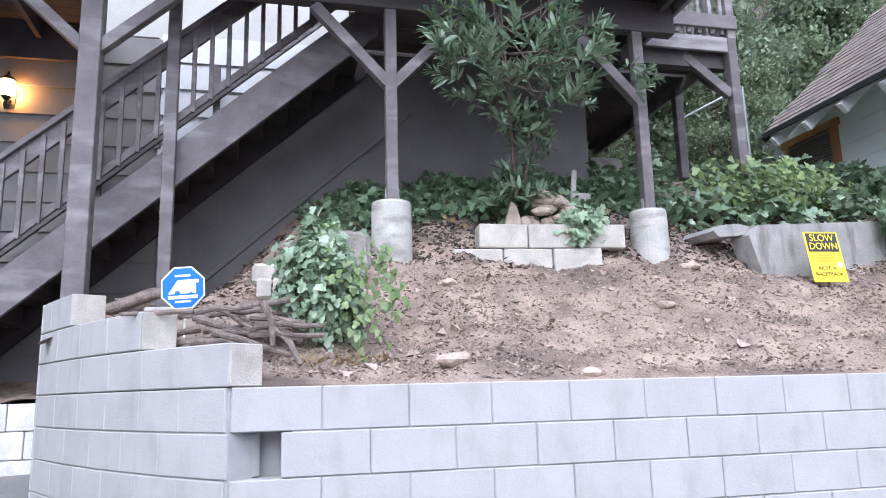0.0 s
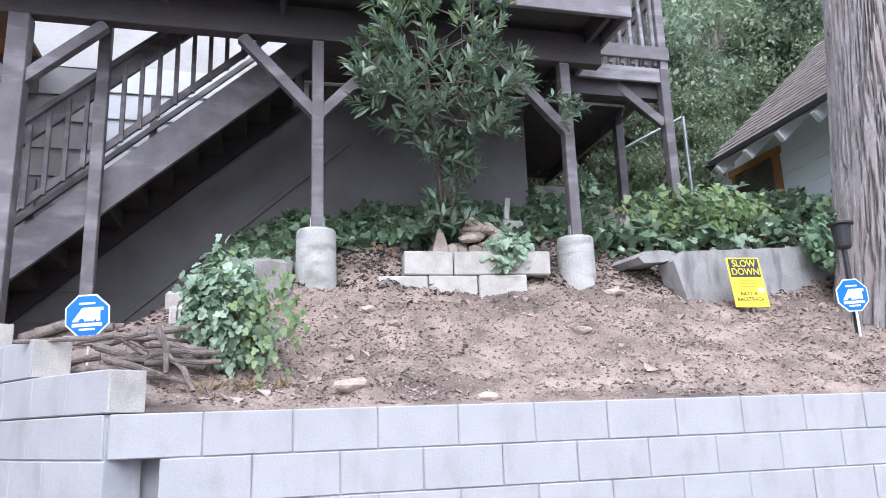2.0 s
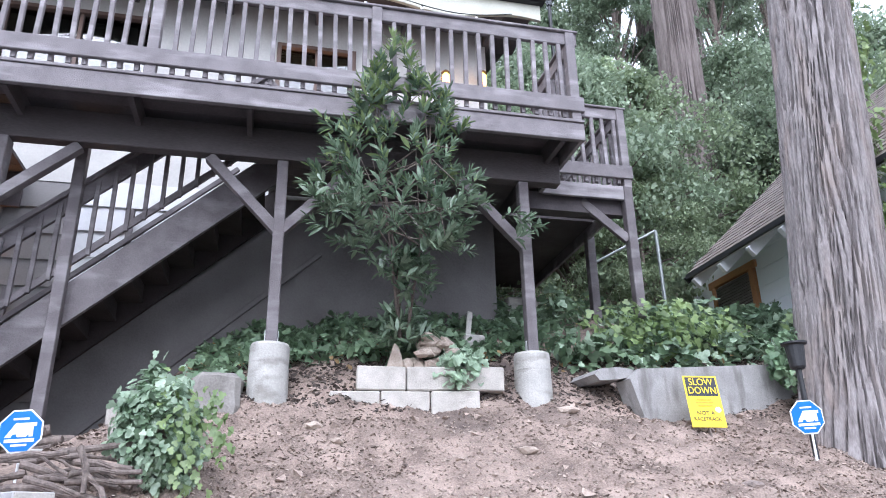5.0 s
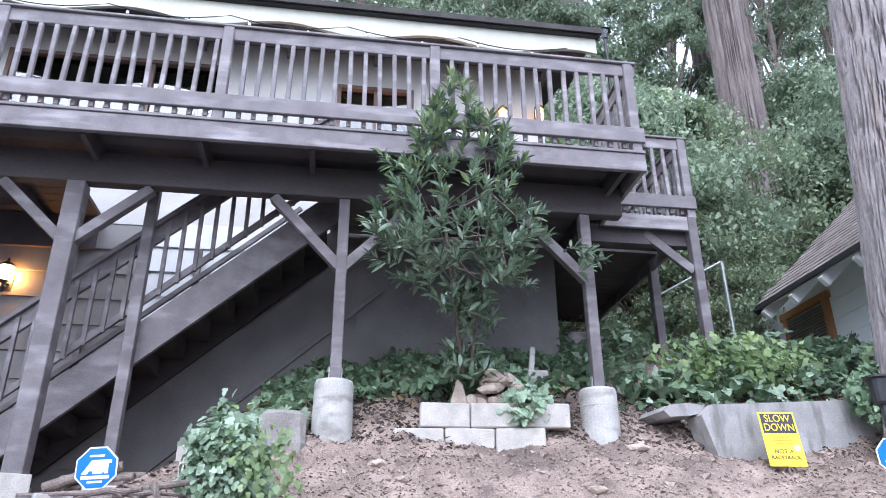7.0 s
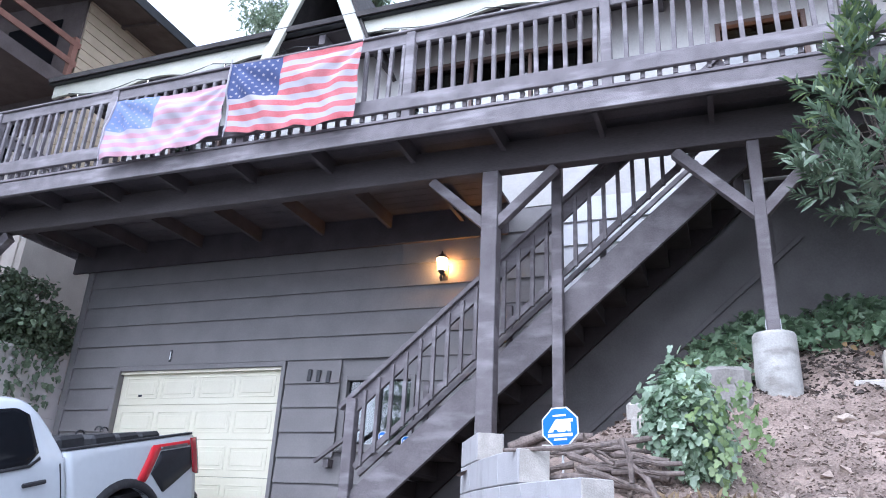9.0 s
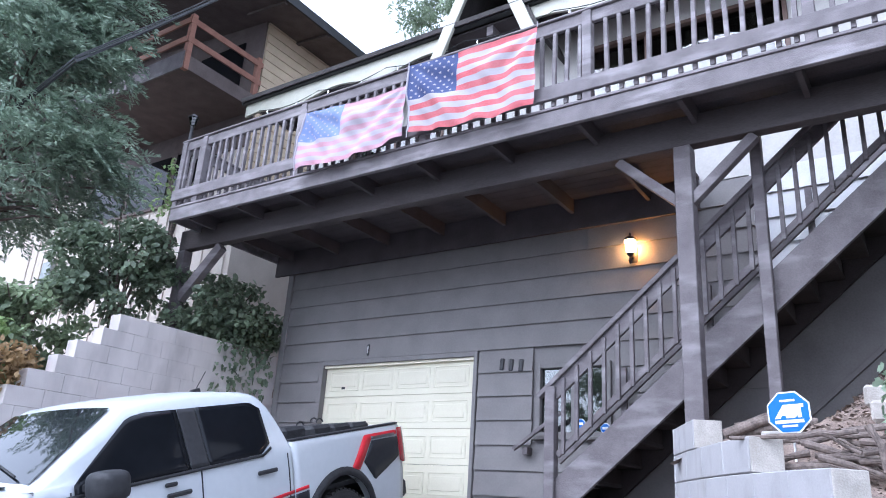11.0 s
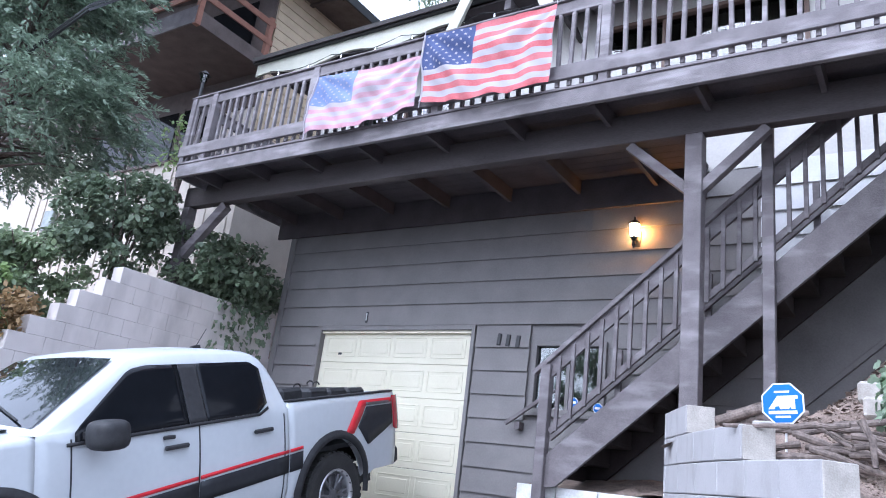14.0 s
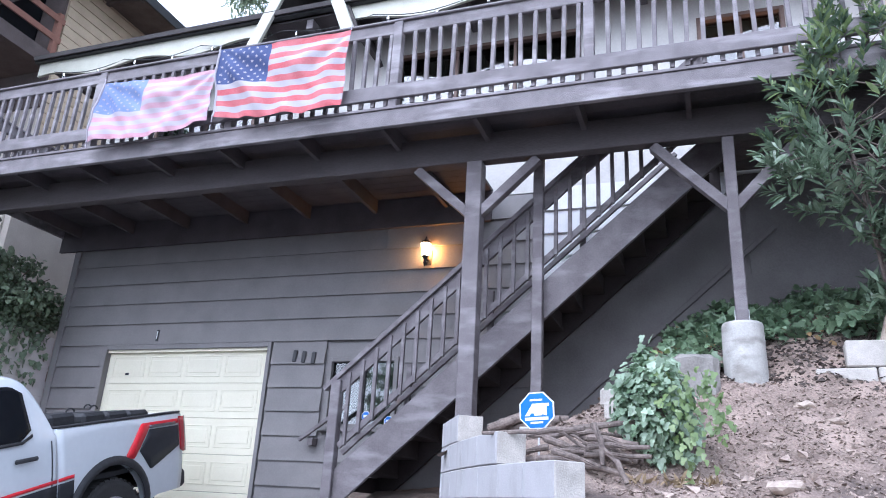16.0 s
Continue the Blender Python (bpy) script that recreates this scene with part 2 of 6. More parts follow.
def leaves(name, at, along, size, shape, droop=0.15, facing=(0, -0.25, 1.0), loose=0.55):
    """One mesh of separate leaves: at and along are (n, 3) arrays, size an (n,) array; the blades turn toward facing, more or less loosely."""
    n = len(at)
    along = along / (np.linalg.norm(along, axis=1, keepdims=True) + 1e-9)
    side = np.cross(along, np.asarray(facing, float) + RNG.normal(size=(n, 3)) * loose)
    side /= np.linalg.norm(side, axis=1, keepdims=True) + 1e-9
    up = np.cross(side, along)
    outline = np.array(LEAF_SHAPES[shape])
    k = len(outline)
    v = at[:, None, :] + size[:, None, None] * (outline[None, :, 0:1] * side[:, None, :] + outline[None, :, 1:2] * along[:, None, :] - droop * (outline[None, :, 1:2] ** 2) * up[:, None, :] + 0.25 * np.abs(outline[None, :, 0:1]) * up[:, None, :])
    mesh = bpy.data.meshes.new(name)
    mesh.vertices.add(n * k), mesh.loops.add(n * k), mesh.polygons.add(n)
    mesh.vertices.foreach_set("co", v.astype(np.float32).ravel())
    mesh.loops.foreach_set("vertex_index", np.arange(n * k, dtype=np.int32))
    mesh.polygons.foreach_set("loop_start", np.arange(0, n * k, k, dtype=np.int32))
    mesh.update(calc_edges=True)
    return mesh


def ball(n, radius=1.0):
    p = RNG.normal(size=(n, 3))
    p /= np.linalg.norm(p, axis=1, keepdims=True)
    return p * (RNG.random((n, 1)) ** 0.45) * radius


# ---- ground ----
GX = np.array([-1.9, -0.9, 0.2, 1.5, 3.0, 4.2, 5.5, 8.0])
GY = np.array([3.5, 4.3, 5.0, 5.42, 5.75, 7.0, 9.5])
GZ = np.array([
    [2.10, 2.05, 1.84, 1.84, 1.84, 1.84, 1.84, 1.84],
    [2.20, 2.20, 2.08, 2.14, 2.16, 2.16, 2.18, 2.20],
    [2.35, 2.32, 2.50, 2.55, 2.62, 2.56, 2.55, 2.60],
    [2.42, 2.44, 2.84, 2.80, 2.88, 2.78, 2.80, 2.90],
    [2.40, 2.50, 2.98, 3.14, 3.16, 3.14, 3.30, 3.40],
    [2.10, 2.55, 3.60, 3.92, 3.95, 3.92, 4.00, 4.15],
    [2.10, 2.60, 3.90, 4.40, 4.70, 4.90, 4.90, 4.90],
])


def bank(x, y):
    """Height of the dirt bank behind the block wall."""
    i = int(np.clip(np.searchsorted(GX, x) - 1, 0, len(GX) - 2))
    j = int(np.clip(np.searchsorted(GY, y) - 1, 0, len(GY) - 2))
    u = min(max((x - GX[i]) / (GX[i + 1] - GX[i]), 0), 1)
    v = min(max((y - GY[j]) / (GY[j + 1] - GY[j]), 0), 1)
    u, v = u * u * (3 - 2 * u) * 0.5 + u * 0.5, v
    a = GZ[j, i] * (1 - u) + GZ[j, i + 1] * u
    b = GZ[j + 1, i] * (1 - u) + GZ[j + 1, i + 1] * u
    return a * (1 - v) + b * v


def dirt(x, y):
    n = noise.noise((x * 1.7, y * 1.7, 3)) * 0.05 + noise.noise((x * 4.2, y * 4.2, 8)) * 0.05 + abs(noise.noise((x * 11, y * 11, 1))) * 0.035 + noise.noise((x * 24, y * 24, 6)) * 0.014
    fade = min(max((y - 3.6) / 0.25, 0.15), 1)
    edge = -0.16 - max(0, y - 3.66) * 0.64
    drop = 1.4 if x < edge - 0.07 and y < 5.7 else 0.0
    return bank(x, y) + n * fade - drop


def drive(y):
    """Height of the road and the driveway."""
    return 1.45 if y > 7.4 else max(0.26, 1.105 + (0.197 if y > 5.28 else 0.217) * (y - 5.28))


def sheet(name, x0, x1, y0, y1, step, height, material, label, category, smooth=True):
    nx, ny = int((x1 - x0) / step) + 1, int((y1 - y0) / step) + 1
    xs, ys = np.linspace(x0, x1, nx), np.linspace(y0, y1, ny)
    verts = [(x, y, height(x, y)) for y in ys for x in xs]
    faces = [(j * nx + i, j * nx + i + 1, (j + 1) * nx + i + 1, (j + 1) * nx + i) for j in range(ny - 1) for i in range(nx - 1)]
    mesh = mesh_np(name, verts, faces)
    if smooth:
        mesh.polygons.foreach_set("use_smooth", [True] * len(mesh.polygons))
    return tagged(link(name, mesh, material), label, category, kind="structure")


def hill(x, y):
    """The wooded slope behind and the far ground."""
    base = drive(y) - 0.10
    if y > 8.5:
        base += (y - 8.5) * 0.55
    if x > 6:
        base = max(base, min(4.3, 1.7 + (y - 3.5) * 0.62) if y > 3.5 else base)
    if x < -9.3 and y > 2.5:
        base = max(base, min(3.6, 1.6 + (y - 2.5) * 0.9))
    return base + noise.noise((x * 0.3, y * 0.3, 5)) * 0.12


sheet("ground", -60, 60, -40, 80, 1.2, lambda x, y: min(hill(x, y), 30) - (0.35 if -8.2 < x < 6 and y < 12 else 0.0), DIRT, "brown leaf-strewn wooded hillside", "ground")
sheet("road", -60, 60, -14, 3.52, 0.6, lambda x, y: 0.26 + noise.noise((x * 0.4, y * 0.4, 2)) * 0.01, ASPHALT, "worn dark grey asphalt road", "road")
sheet("driveway", -7.9, -1.6, 0.7, 7.6, 0.35, lambda x, y: drive(y) + 0.012 + min(max(y - 1.0, 0), 1) * 0.03 * (x + 4.6) + noise.noise((x, y, 2)) * 0.006, DRIVE, "stained sloping concrete driveway before the garage", "driveway")
bank_ob = sheet("dirt_bank", -1.25, 9.0, 3.62, 7.04, 0.036, dirt, DIRT, "bare crumbly brown dirt bank strewn with chips", "dirt bank")
sheet("hillside", 3.16, 9.0, 7.0, 12.5, 0.12, lambda x, y: bank(x, y) + max(0, y - 9.5) * 0.55 + noise.noise((x * 1.5, y * 1.5, 3)) * 0.06 + noise.noise((x * 5, y * 5, 3)) * 0.03 - 0.02, DIRT, "brown leaf-strewn slope beside the house", "slope")
sheet("dirt_floor", -3.3, -1.2, 6.1, 7.04, 0.08, lambda x, y: 1.80 + (x + 3.1) * 0.06 + (y - 6.1) * 0.2 + noise.noise((x * 6, y * 6, 1)) * 0.04, DIRT, "dry dirt and litter under the stairs", "dirt")
sheet("dirt_corner", -1.62, -0.95, 5.2, 6.95, 0.06, lambda x, y: bank(x, y) - 0.02 - max(0, -1.35 - x) * 0.5 + noise.noise((x * 6, y * 6, 1)) * 0.04, DIRT, "dirt behind the curved block wall", "dirt")


# ---- concrete block walls ----
def block_mesh(name, w, h, d, material, bevel=0.006):
    bm = B((-w / 2, 0, -h / 2), (w / 2, d, h / 2), bevel)
    mesh = bpy.data.meshes.new(name)
    bm.to_mesh(mesh), bm.free()
    mesh.materials.append(material)
    return mesh


BL, CH = 0.4064, 0.203
TOP = 1.908
FULL = block_mesh("block", BL - 0.004, CH - 0.004, 0.2, BLOCK, 0.005)
HALF = block_mesh("block", 0.2, CH - 0.005, 0.2, BLOCK)
front_wall = thing("retaining_wall", (3, 3.48, 0.2), "low retaining wall of white-painted concrete blocks", "retaining wall", kind="structure")
part("mortar", B((-0.05, 3.487, 0.1), (9.2, 3.66, TOP - 0.014)), MORTAR, front_wall)
for c in range(8):
    z = TOP - CH * (c + 0.5)
    x = (-0.322 + BL / 2) if c % 2 == 0 else (-0.099 + BL / 2)
    while x < 9.2:
        piece("block", FULL, pose(x, 3.478 + random.uniform(-0.003, 0.003), z, 0, 0, random.uniform(-0.25, 0.25)), front_wall)
        x += BL

curved_wall = thing("stepped_block_wall", (-1, 4.4, 0.6), "stepped curved wall of white-painted concrete blocks", "retaining wall", kind="structure")
C0, C1, C2 = Vector((-0.335, 3.47)), Vector((-1.02, 4.18)), Vector((-1.66, 5.46))


def curve_at(u):
    return C0 * (1 - u) ** 2 + C1 * 2 * u * (1 - u) + C2 * u * u


LENGTH = 2.46
WEDGE = block_mesh("block", BL * 0.985, CH - 0.005, 0.2, BLOCK)
for c in range(-3, 8):
    z = TOP - CH * (c + 0.5)
    first = {-1: 0.0, -2: 0.86, -3: 1.86}.get(c, 0.02 if c % 2 == 0 else 0.0)
    d = first
    short = c % 2 == 1 and c > 0
    while d < LENGTH - 0.1:
        w = BL * 0.5 if short else min(BL, LENGTH + 0.02 - d)
        short = False
        p, q = curve_at(d / LENGTH), curve_at((d + w) / LENGTH)
        mid, ang = (p + q) / 2, math.atan2(p.y - q.y, p.x - q.x)
        ob = piece("block", WEDGE, Matrix.Translation((mid.x, mid.y, z)) @ Matrix.Rotation(ang, 4, "Z") @ Matrix.Diagonal(((p - q).length / BL * 1.005, 1, 1, 1)), curved_wall)
        d += w
RAW_END = block_mesh("raw_end", 0.012, CH - 0.01, 0.19, BLOCK_RAW, 0.003)
for d, c in ((0.0, -1), (0.86, -2), (1.86, -3)):
    p, q = curve_at(max(d - 0.01, 0) / LENGTH), curve_at((d + 0.1) / LENGTH)
    ang = math.atan2(p.y - q.y, p.x - q.x)
    piece("raw_end", RAW_END, Matrix.Translation((p.x, p.y, TOP - CH * (c + 0.5))) @ Matrix.Rotation(ang, 4, "Z") @ Matrix.Translation((0.004, 0.005, 0)), curved_wall, "unpainted beige block end")
part("backfill", B((-0.42, 3.67, 0.3), (0.12, 3.82, 1.86)), MORTAR, curved_wall)
part("soil", B((-0.30, 3.60, 1.861), (0.2, 3.86, 1.935), 0.02), DIRT, curved_wall, "loose soil behind the blocks")
bm = bmesh.new()
inner = [curve_at(i / 14) for i in range(15)]
for p, q in zip(inner, inner[1:]):
    n = Vector((-(q - p).y, (q - p).x)).normalized()
    n = -n if n.x < 0 else n
    a, b = p + n * 0.012, q + n * 0.012
    beam(bm, (a.x + n.x * 0.07, a.y + n.y * 0.07, 1.1), (b.x + n.x * 0.07, b.y + n.y * 0.07, 1.1), 0.14, 1.58, bevel=0)
part("mortar", bm, MORTAR, curved_wall)
# return of the wall toward the house
for c in range(-3, 6):
    z = TOP - CH * (c + 0.5)
    for k in range(2):
        piece("block", HALF, pose(-1.67 + 0.0, 5.56 + 0.2 * k, z, 0, 0, -90), curved_wall)

stair_wall = thing("low_block_wall", (-2.6, 6.1, 1.3), "low flaking white block wall beside the stair foot", "low wall", kind="structure")
WHITEB = block_mesh("block", BL - 0.006, CH - 0.006, 0.2, mat("flaking_block", (0.50, 0.49, 0.47), (0.74, 0.73, 0.72), 0.9, 6, 60, 0.5, vary=0.06, stain=(0.35, 0.32, 0.29), stain_scale=4))
for c, (x0, n) in enumerate(((-3.24, 4), (-3.52, 5), (-3.4, 5), (-3.52, 5))):
    for k in range(n):
        piece("block", WHITEB, pose(x0 + BL * (k + 0.5), 6.06, 1.86 - CH * (c + 0.5), 0, 0, random.uniform(-1, 1)), stair_wall)

garden_wall = thing("garden_block_wall", (2, 5.45, 2.8), "short planter wall of raw concrete blocks in the bank", "low wall", kind="structure")
RAW = block_mesh("block", BL - 0.008, CH - 0.006, 0.2, BLOCK_RAW, 0.01)
GW = Matrix.Translation((1.42, 5.49, 0)) @ Matrix.Rotation(radians(-5.5), 4, "Z")
for c, (x0, n) in enumerate(((0.0, 3), (-0.21, 3), (0.0, 3))):
    for k in range(n):
        piece("block", RAW, GW @ pose(x0 + BL * (k + 0.5) + 0.02, random.uniform(-0.012, 0.012), 3.175 - CH * (c + 0.5), 0, random.uniform(-1, 1), random.uniform(-1.5, 1.5)), garden_wall)

upper_wall = thing("concrete_retaining_wall", (4.5, 5.45, 2.8), "grey undermined concrete retaining wall with broken end", "retaining wall", kind="structure")
bm = prism(bmesh.new(), [(0.0, 0.0), (0.0, 0.02), (-0.1, 0.33), (0.0, 0.42), (1.66, 0.56), (1.72, 0.2), (1.66, -0.1), (0.15, -0.12)], 0.22, Matrix.Translation((3.84, 5.31, 2.76)) @ Matrix.Rotation(radians(8), 4, "Z"))
part("wall_slab", bm, OLD_CONCRETE, upper_wall)
bm = prism(bmesh.new(), [(-0.25, 0.0), (-0.19, 0.05), (0.0, 0.075), (0.14, 0.06), (0.13, 0.0), (0.0, -0.03), (-0.2, -0.05)], 0.5, Matrix.Translation((3.68, 5.36, 3.125)) @ Matrix.Rotation(radians(8), 4, "Z"))
part("cap_slab", bm, OLD_CONCRETE, upper_wall, "broken cap slab jutting over a hollow")
for k in range(3):
    piece("joint", block_mesh("joint", 0.012, 0.4, 0.01, BLOCK_RAW, 0), Matrix.Translation((4.2 + 0.42 * k, 5.365 + 0.06 * k, 3.02 + 0.04 * k)) @ Matrix.Rotation(radians(8), 4, "Z"), upper_wall)

LEFT_FULL = block_mesh("block", BL - 0.002, CH - 0.002, 0.2, mat("white_block", (0.62, 0.565, 0.54), (0.70, 0.645, 0.62), 0.85, 4, 90, 0.25, vary=0.015, stain=(0.36, 0.335, 0.325), stain_scale=1.6, stain_amount=0.6, stain_stretch=(1, 1.5, 0.5)), 0.003)
left_wall = thing("left_block_wall", (-8, 5, 1.5), "tall white-painted block wall stepping down beside the driveway", "retaining wall", kind="structure")
for c in range(13):
    z = 3.76 - CH * (c + 0.5)
    start = 4.46 - 0.228 * c + (0.05 if c % 2 else 0) if c < 11 else 0.9
    y = start + BL / 2
    while y < 7.05:
        piece("block", LEFT_FULL, pose(-7.9, y, z, 0, 0, 90), left_wall)
        y += BL
part("mortar", B((-8.08, 4.8, 1.0), (-7.905, 7.03, 3.74)), LEFT_FULL.materials[0], left_wall)

# ---- house ----
HY = 7.03
house = thing("wall_front", (-2.3, HY, 1.4), "grey lap-sided front wall of a hillside house", "house wall", kind="structure")
GARAGE, WIN = (-6.93, -4.5, 1.4, 3.56), (-3.66, -2.78, 2.62, 3.42)
bm = bmesh.new()
for a, b in (((-7.8, 1.2), (-6.93, 5.3)), ((-6.93, 3.56), (-4.5, 5.3)), ((-4.5, 1.2), (-3.66, 5.3)), ((-3.66, 1.2), (-2.78, 2.62)), ((-3.66, 3.42), (-2.78, 5.3)), ((-2.78, 1.2), (-1.25, 5.3))):
    box(bm, (a[0], HY + 0.012, a[1]), (b[0], HY + 0.16, b[1]))
part("sheathing", bm, SIDING, house)
EXPO = 0.274


def lap_board(x0, x1, z, parent, material, y=HY, expo=EXPO):
    bm = bmesh.new()
    prism(bm, [(x0, z), (x1, z), (x1, z + expo + 0.012), (x0, z + expo + 0.012)], 0.012, Matrix.Translation((0, y - 0.012, 0)))
    for v in bm.verts:
        if v.co.z < z + 0.01:
            v.co.y -= 0.026
    return part("board", bm, material, parent)


z = 1.43
while z < 5.2:
    holes = [(-7.8, -1.2)]
    for hx0, hx1, hz0, hz1 in ((GARAGE[0] - 0.07, GARAGE[1] + 0.07, GARAGE[2], GARAGE[3] + 0.06), (WIN[0] - 0.05, WIN[1] + 0.05, WIN[2] - 0.05, WIN[3] + 0.05)):
        if z + EXPO > hz0 + 0.06 and z < hz1 - 0.06:
            holes = [r for a, b in holes for r in ((a, min(b, hx0)), (max(a, hx1), b)) if r[1] - r[0] > 0.03]
    for a, b in holes:
        lap_board(a, b, z, house, SIDING)
    z += EXPO
# lower wall beside the bank and bright wall at the stairs
stair_side = thing("wall_stair_side", (1, HY, 2), "plain grey foundation wall under the deck", "house wall", kind="structure")
part("foundation", B((-1.25, HY - 0.01, 1.6), (3.14, HY + 0.16, 4.2)), STUCCO, stair_side)
part("foundation_upper", B((0.95, HY - 0.006, 4.2), (3.14, HY + 0.16, 5.3)), STUCCO, stair_side)
bm = beam(bmesh.new(), (-1.2, HY - 0.02, 2.55), (1.2, HY - 0.02, 4.68), 0.03, 0.05)
part("skirt_board", bm, STUCCO, stair_side)
UP_WHITE = mat("white_siding", (0.56, 0.56, 0.57), (0.68, 0.68, 0.69), 0.6, 3, 60, 0.1, vary=0.03)
part("foundation_behind", B((-1.25, HY + 0.02, 4.2), (0.95, HY + 0.16, 5.3)), STUCCO, stair_side)
part("white_panel", prism(bmesh.new(), [(-1.25, 3.95), (-0.55, 3.95), (0.78, 5.12), (0.78, 5.3), (-1.25, 5.3)], 0.02, Matrix.Translation((0, HY - 0.006, 0))), UP_WHITE, stair_side)
z = 3.95
while z < 5.2:
    lap_board(-1.22, min(0.78, -0.62 + (z - 3.95) / 0.885), z, stair_side, UP_WHITE, y=HY - 0.008)
    z += EXPO
wall_side = thing("wall_right", (3.14, 9, 3), "grey side wall of the house", "house wall", kind="structure")
part("side_panel", B((3.0, HY + 0.17, 3.0), (3.14, 12.0, 7.9)), SIDING, wall_side)
wall_left = thing("wall_left", (-7.8, 9, 3), "grey side wall of the house", "house wall", kind="structure")
part("side_panel", B((-7.8, HY + 0.17, 1.2), (-7.66, 12.0, 7.9)), SIDING, wall_left)

# upper storey
TAUPE = mat("upper_wall", (0.45, 0.43, 0.405), (0.56, 0.54, 0.505), 0.7, 3, 50, 0.1, vary=0.04)
upper = thing("wall_upper", (-2, HY, 5.4), "pale upper wall behind the deck railing", "house wall", kind="structure")
bm = bmesh.new()
OPEN = ((-3.1, -0.72, 6.1, 7.42), (0.6, 1.52, 5.75, 7.3), (-6.9, -5.2, 5.6, 7.0))
for a, b in (((-7.8, 5.3), (-6.9, 8.0)), ((-6.9, 7.0), (-5.2, 8.0)), ((-6.9, 5.3), (-5.2, 5.6)), ((-5.2, 5.3), (-3.1, 8.0)), ((-3.1, 7.42), (-0.72, 8.0)), ((-3.1, 5.3), (-0.72, 6.1)), ((-0.72, 5.3), (0.6, 8.0)), ((0.6, 5.3), (1.52, 5.75)), ((0.6, 7.3), (1.52, 8.0)), ((1.52, 5.3), (3.14, 8.0))):
    box(bm, (a[0], HY, a[1]), (b[0], HY + 0.15, b[1]))
part("wall_panel", bm, TAUPE, upper)
room = tagged(part("back_room", B((-7.7, 11.8, 1.4), (3.0, 11.9, 8)), INNER_SHADE), "dark room interior behind the windows", "room", kind="structure")
tagged(part("floor_upper", B((-7.66, HY + 0.16, 5.3), (3.0, 11.8, 5.36)), INNER_SHADE), "dark upper floor inside the house", "floor", kind="structure")
tagged(part("ceiling", B((-7.66, HY + 0.16, 8.0), (3.0, 11.8, 8.06)), INNER_SHADE), "dark ceiling inside the house", "ceiling", kind="structure")


def window(name, x0, x1, z0, z1, label, frame_mat, mullions=1, depth=0.09, blinds=None):
    w = thing(name, (x0, HY, z0), label, "window", kind="structure")
    f = 0.05
    bm = bmesh.new()
    for a, b in (((x0, z0), (x0 + f, z1)), ((x1 - f, z0), (x1, z1)), ((x0 + f, z0), (x1 - f, z0 + f)), ((x0 + f, z1 - f), (x1 - f, z1))):
        box(bm, (a[0], HY - 0.03, a[1]), (b[0], HY + depth, b[1]), 0.004)
    part("window_frame", bm, frame_mat, w)
    n = mullions + 1
    for i in range(n):
        a, b = x0 + f + (x1 - x0 - 2 * f) * i / n, x0 + f + (x1 - x0 - 2 * f) * (i + 1) / n
        if i:
            part("mullion", B((a - 0.02, HY - 0.01, z0 + f), (a + 0.02, HY + 0.06, z1 - f)), frame_mat, w)
        p = part("pane", B((a, HY + 0.03, z0 + f), (b, HY + 0.036, z1 - f)), WINDOW_GLASS, w)
        p.visible_shadow = False
    part("window_sill", B((x0 - 0.03, HY - 0.06, z0 - 0.035), (x1 + 0.03, HY + 0.02, z0), 0.004), frame_mat, w)
    return w


DARKFRAME = mat("brown_frame", (0.10, 0.06, 0.045), (0.17, 0.11, 0.085), 0.5, 6, 50, 0.1)
w1 = window("window_1", *WIN, "small sliding window with dark interior beside the stairs", SIDING, 1)
w2 = window("window_2", *OPEN[0], "wide living-room window reflecting bright sky", DARKFRAME, 2)
w3 = window("window_3", *OPEN[1], "brown-framed window with warm light inside", DARKFRAME, 1)
w4 = window("window_4", *OPEN[2], "wide dark upper window behind the flags", DARKFRAME, 1)
CURTAIN = mat("curtain", (0.35, 0.16, 0.08), (0.55, 0.28, 0.15), 0.8, 6, 40, 0.2, stretch=(6, 1, 0.3))
cur = thing("curtain", (1.0, HY + 0.3, 5.8), "warm brown hanging curtain inside the window", "curtain")
bm = bmesh.new()
prev = None
for i in range(60):
    x = 0.62 + 0.88 * i / 59
    y = HY + 0.3 + 0.03 * math.sin(i * 1.1)
    a, b = bm.verts.new((x, y, 6.25)), bm.verts.new((x, y, 7.3))
    if prev:
        bm.faces.new((prev[0], a, b, prev[1]))
    prev = (a, b)
part("cloth", bm, CURTAIN, cur, smooth=True)

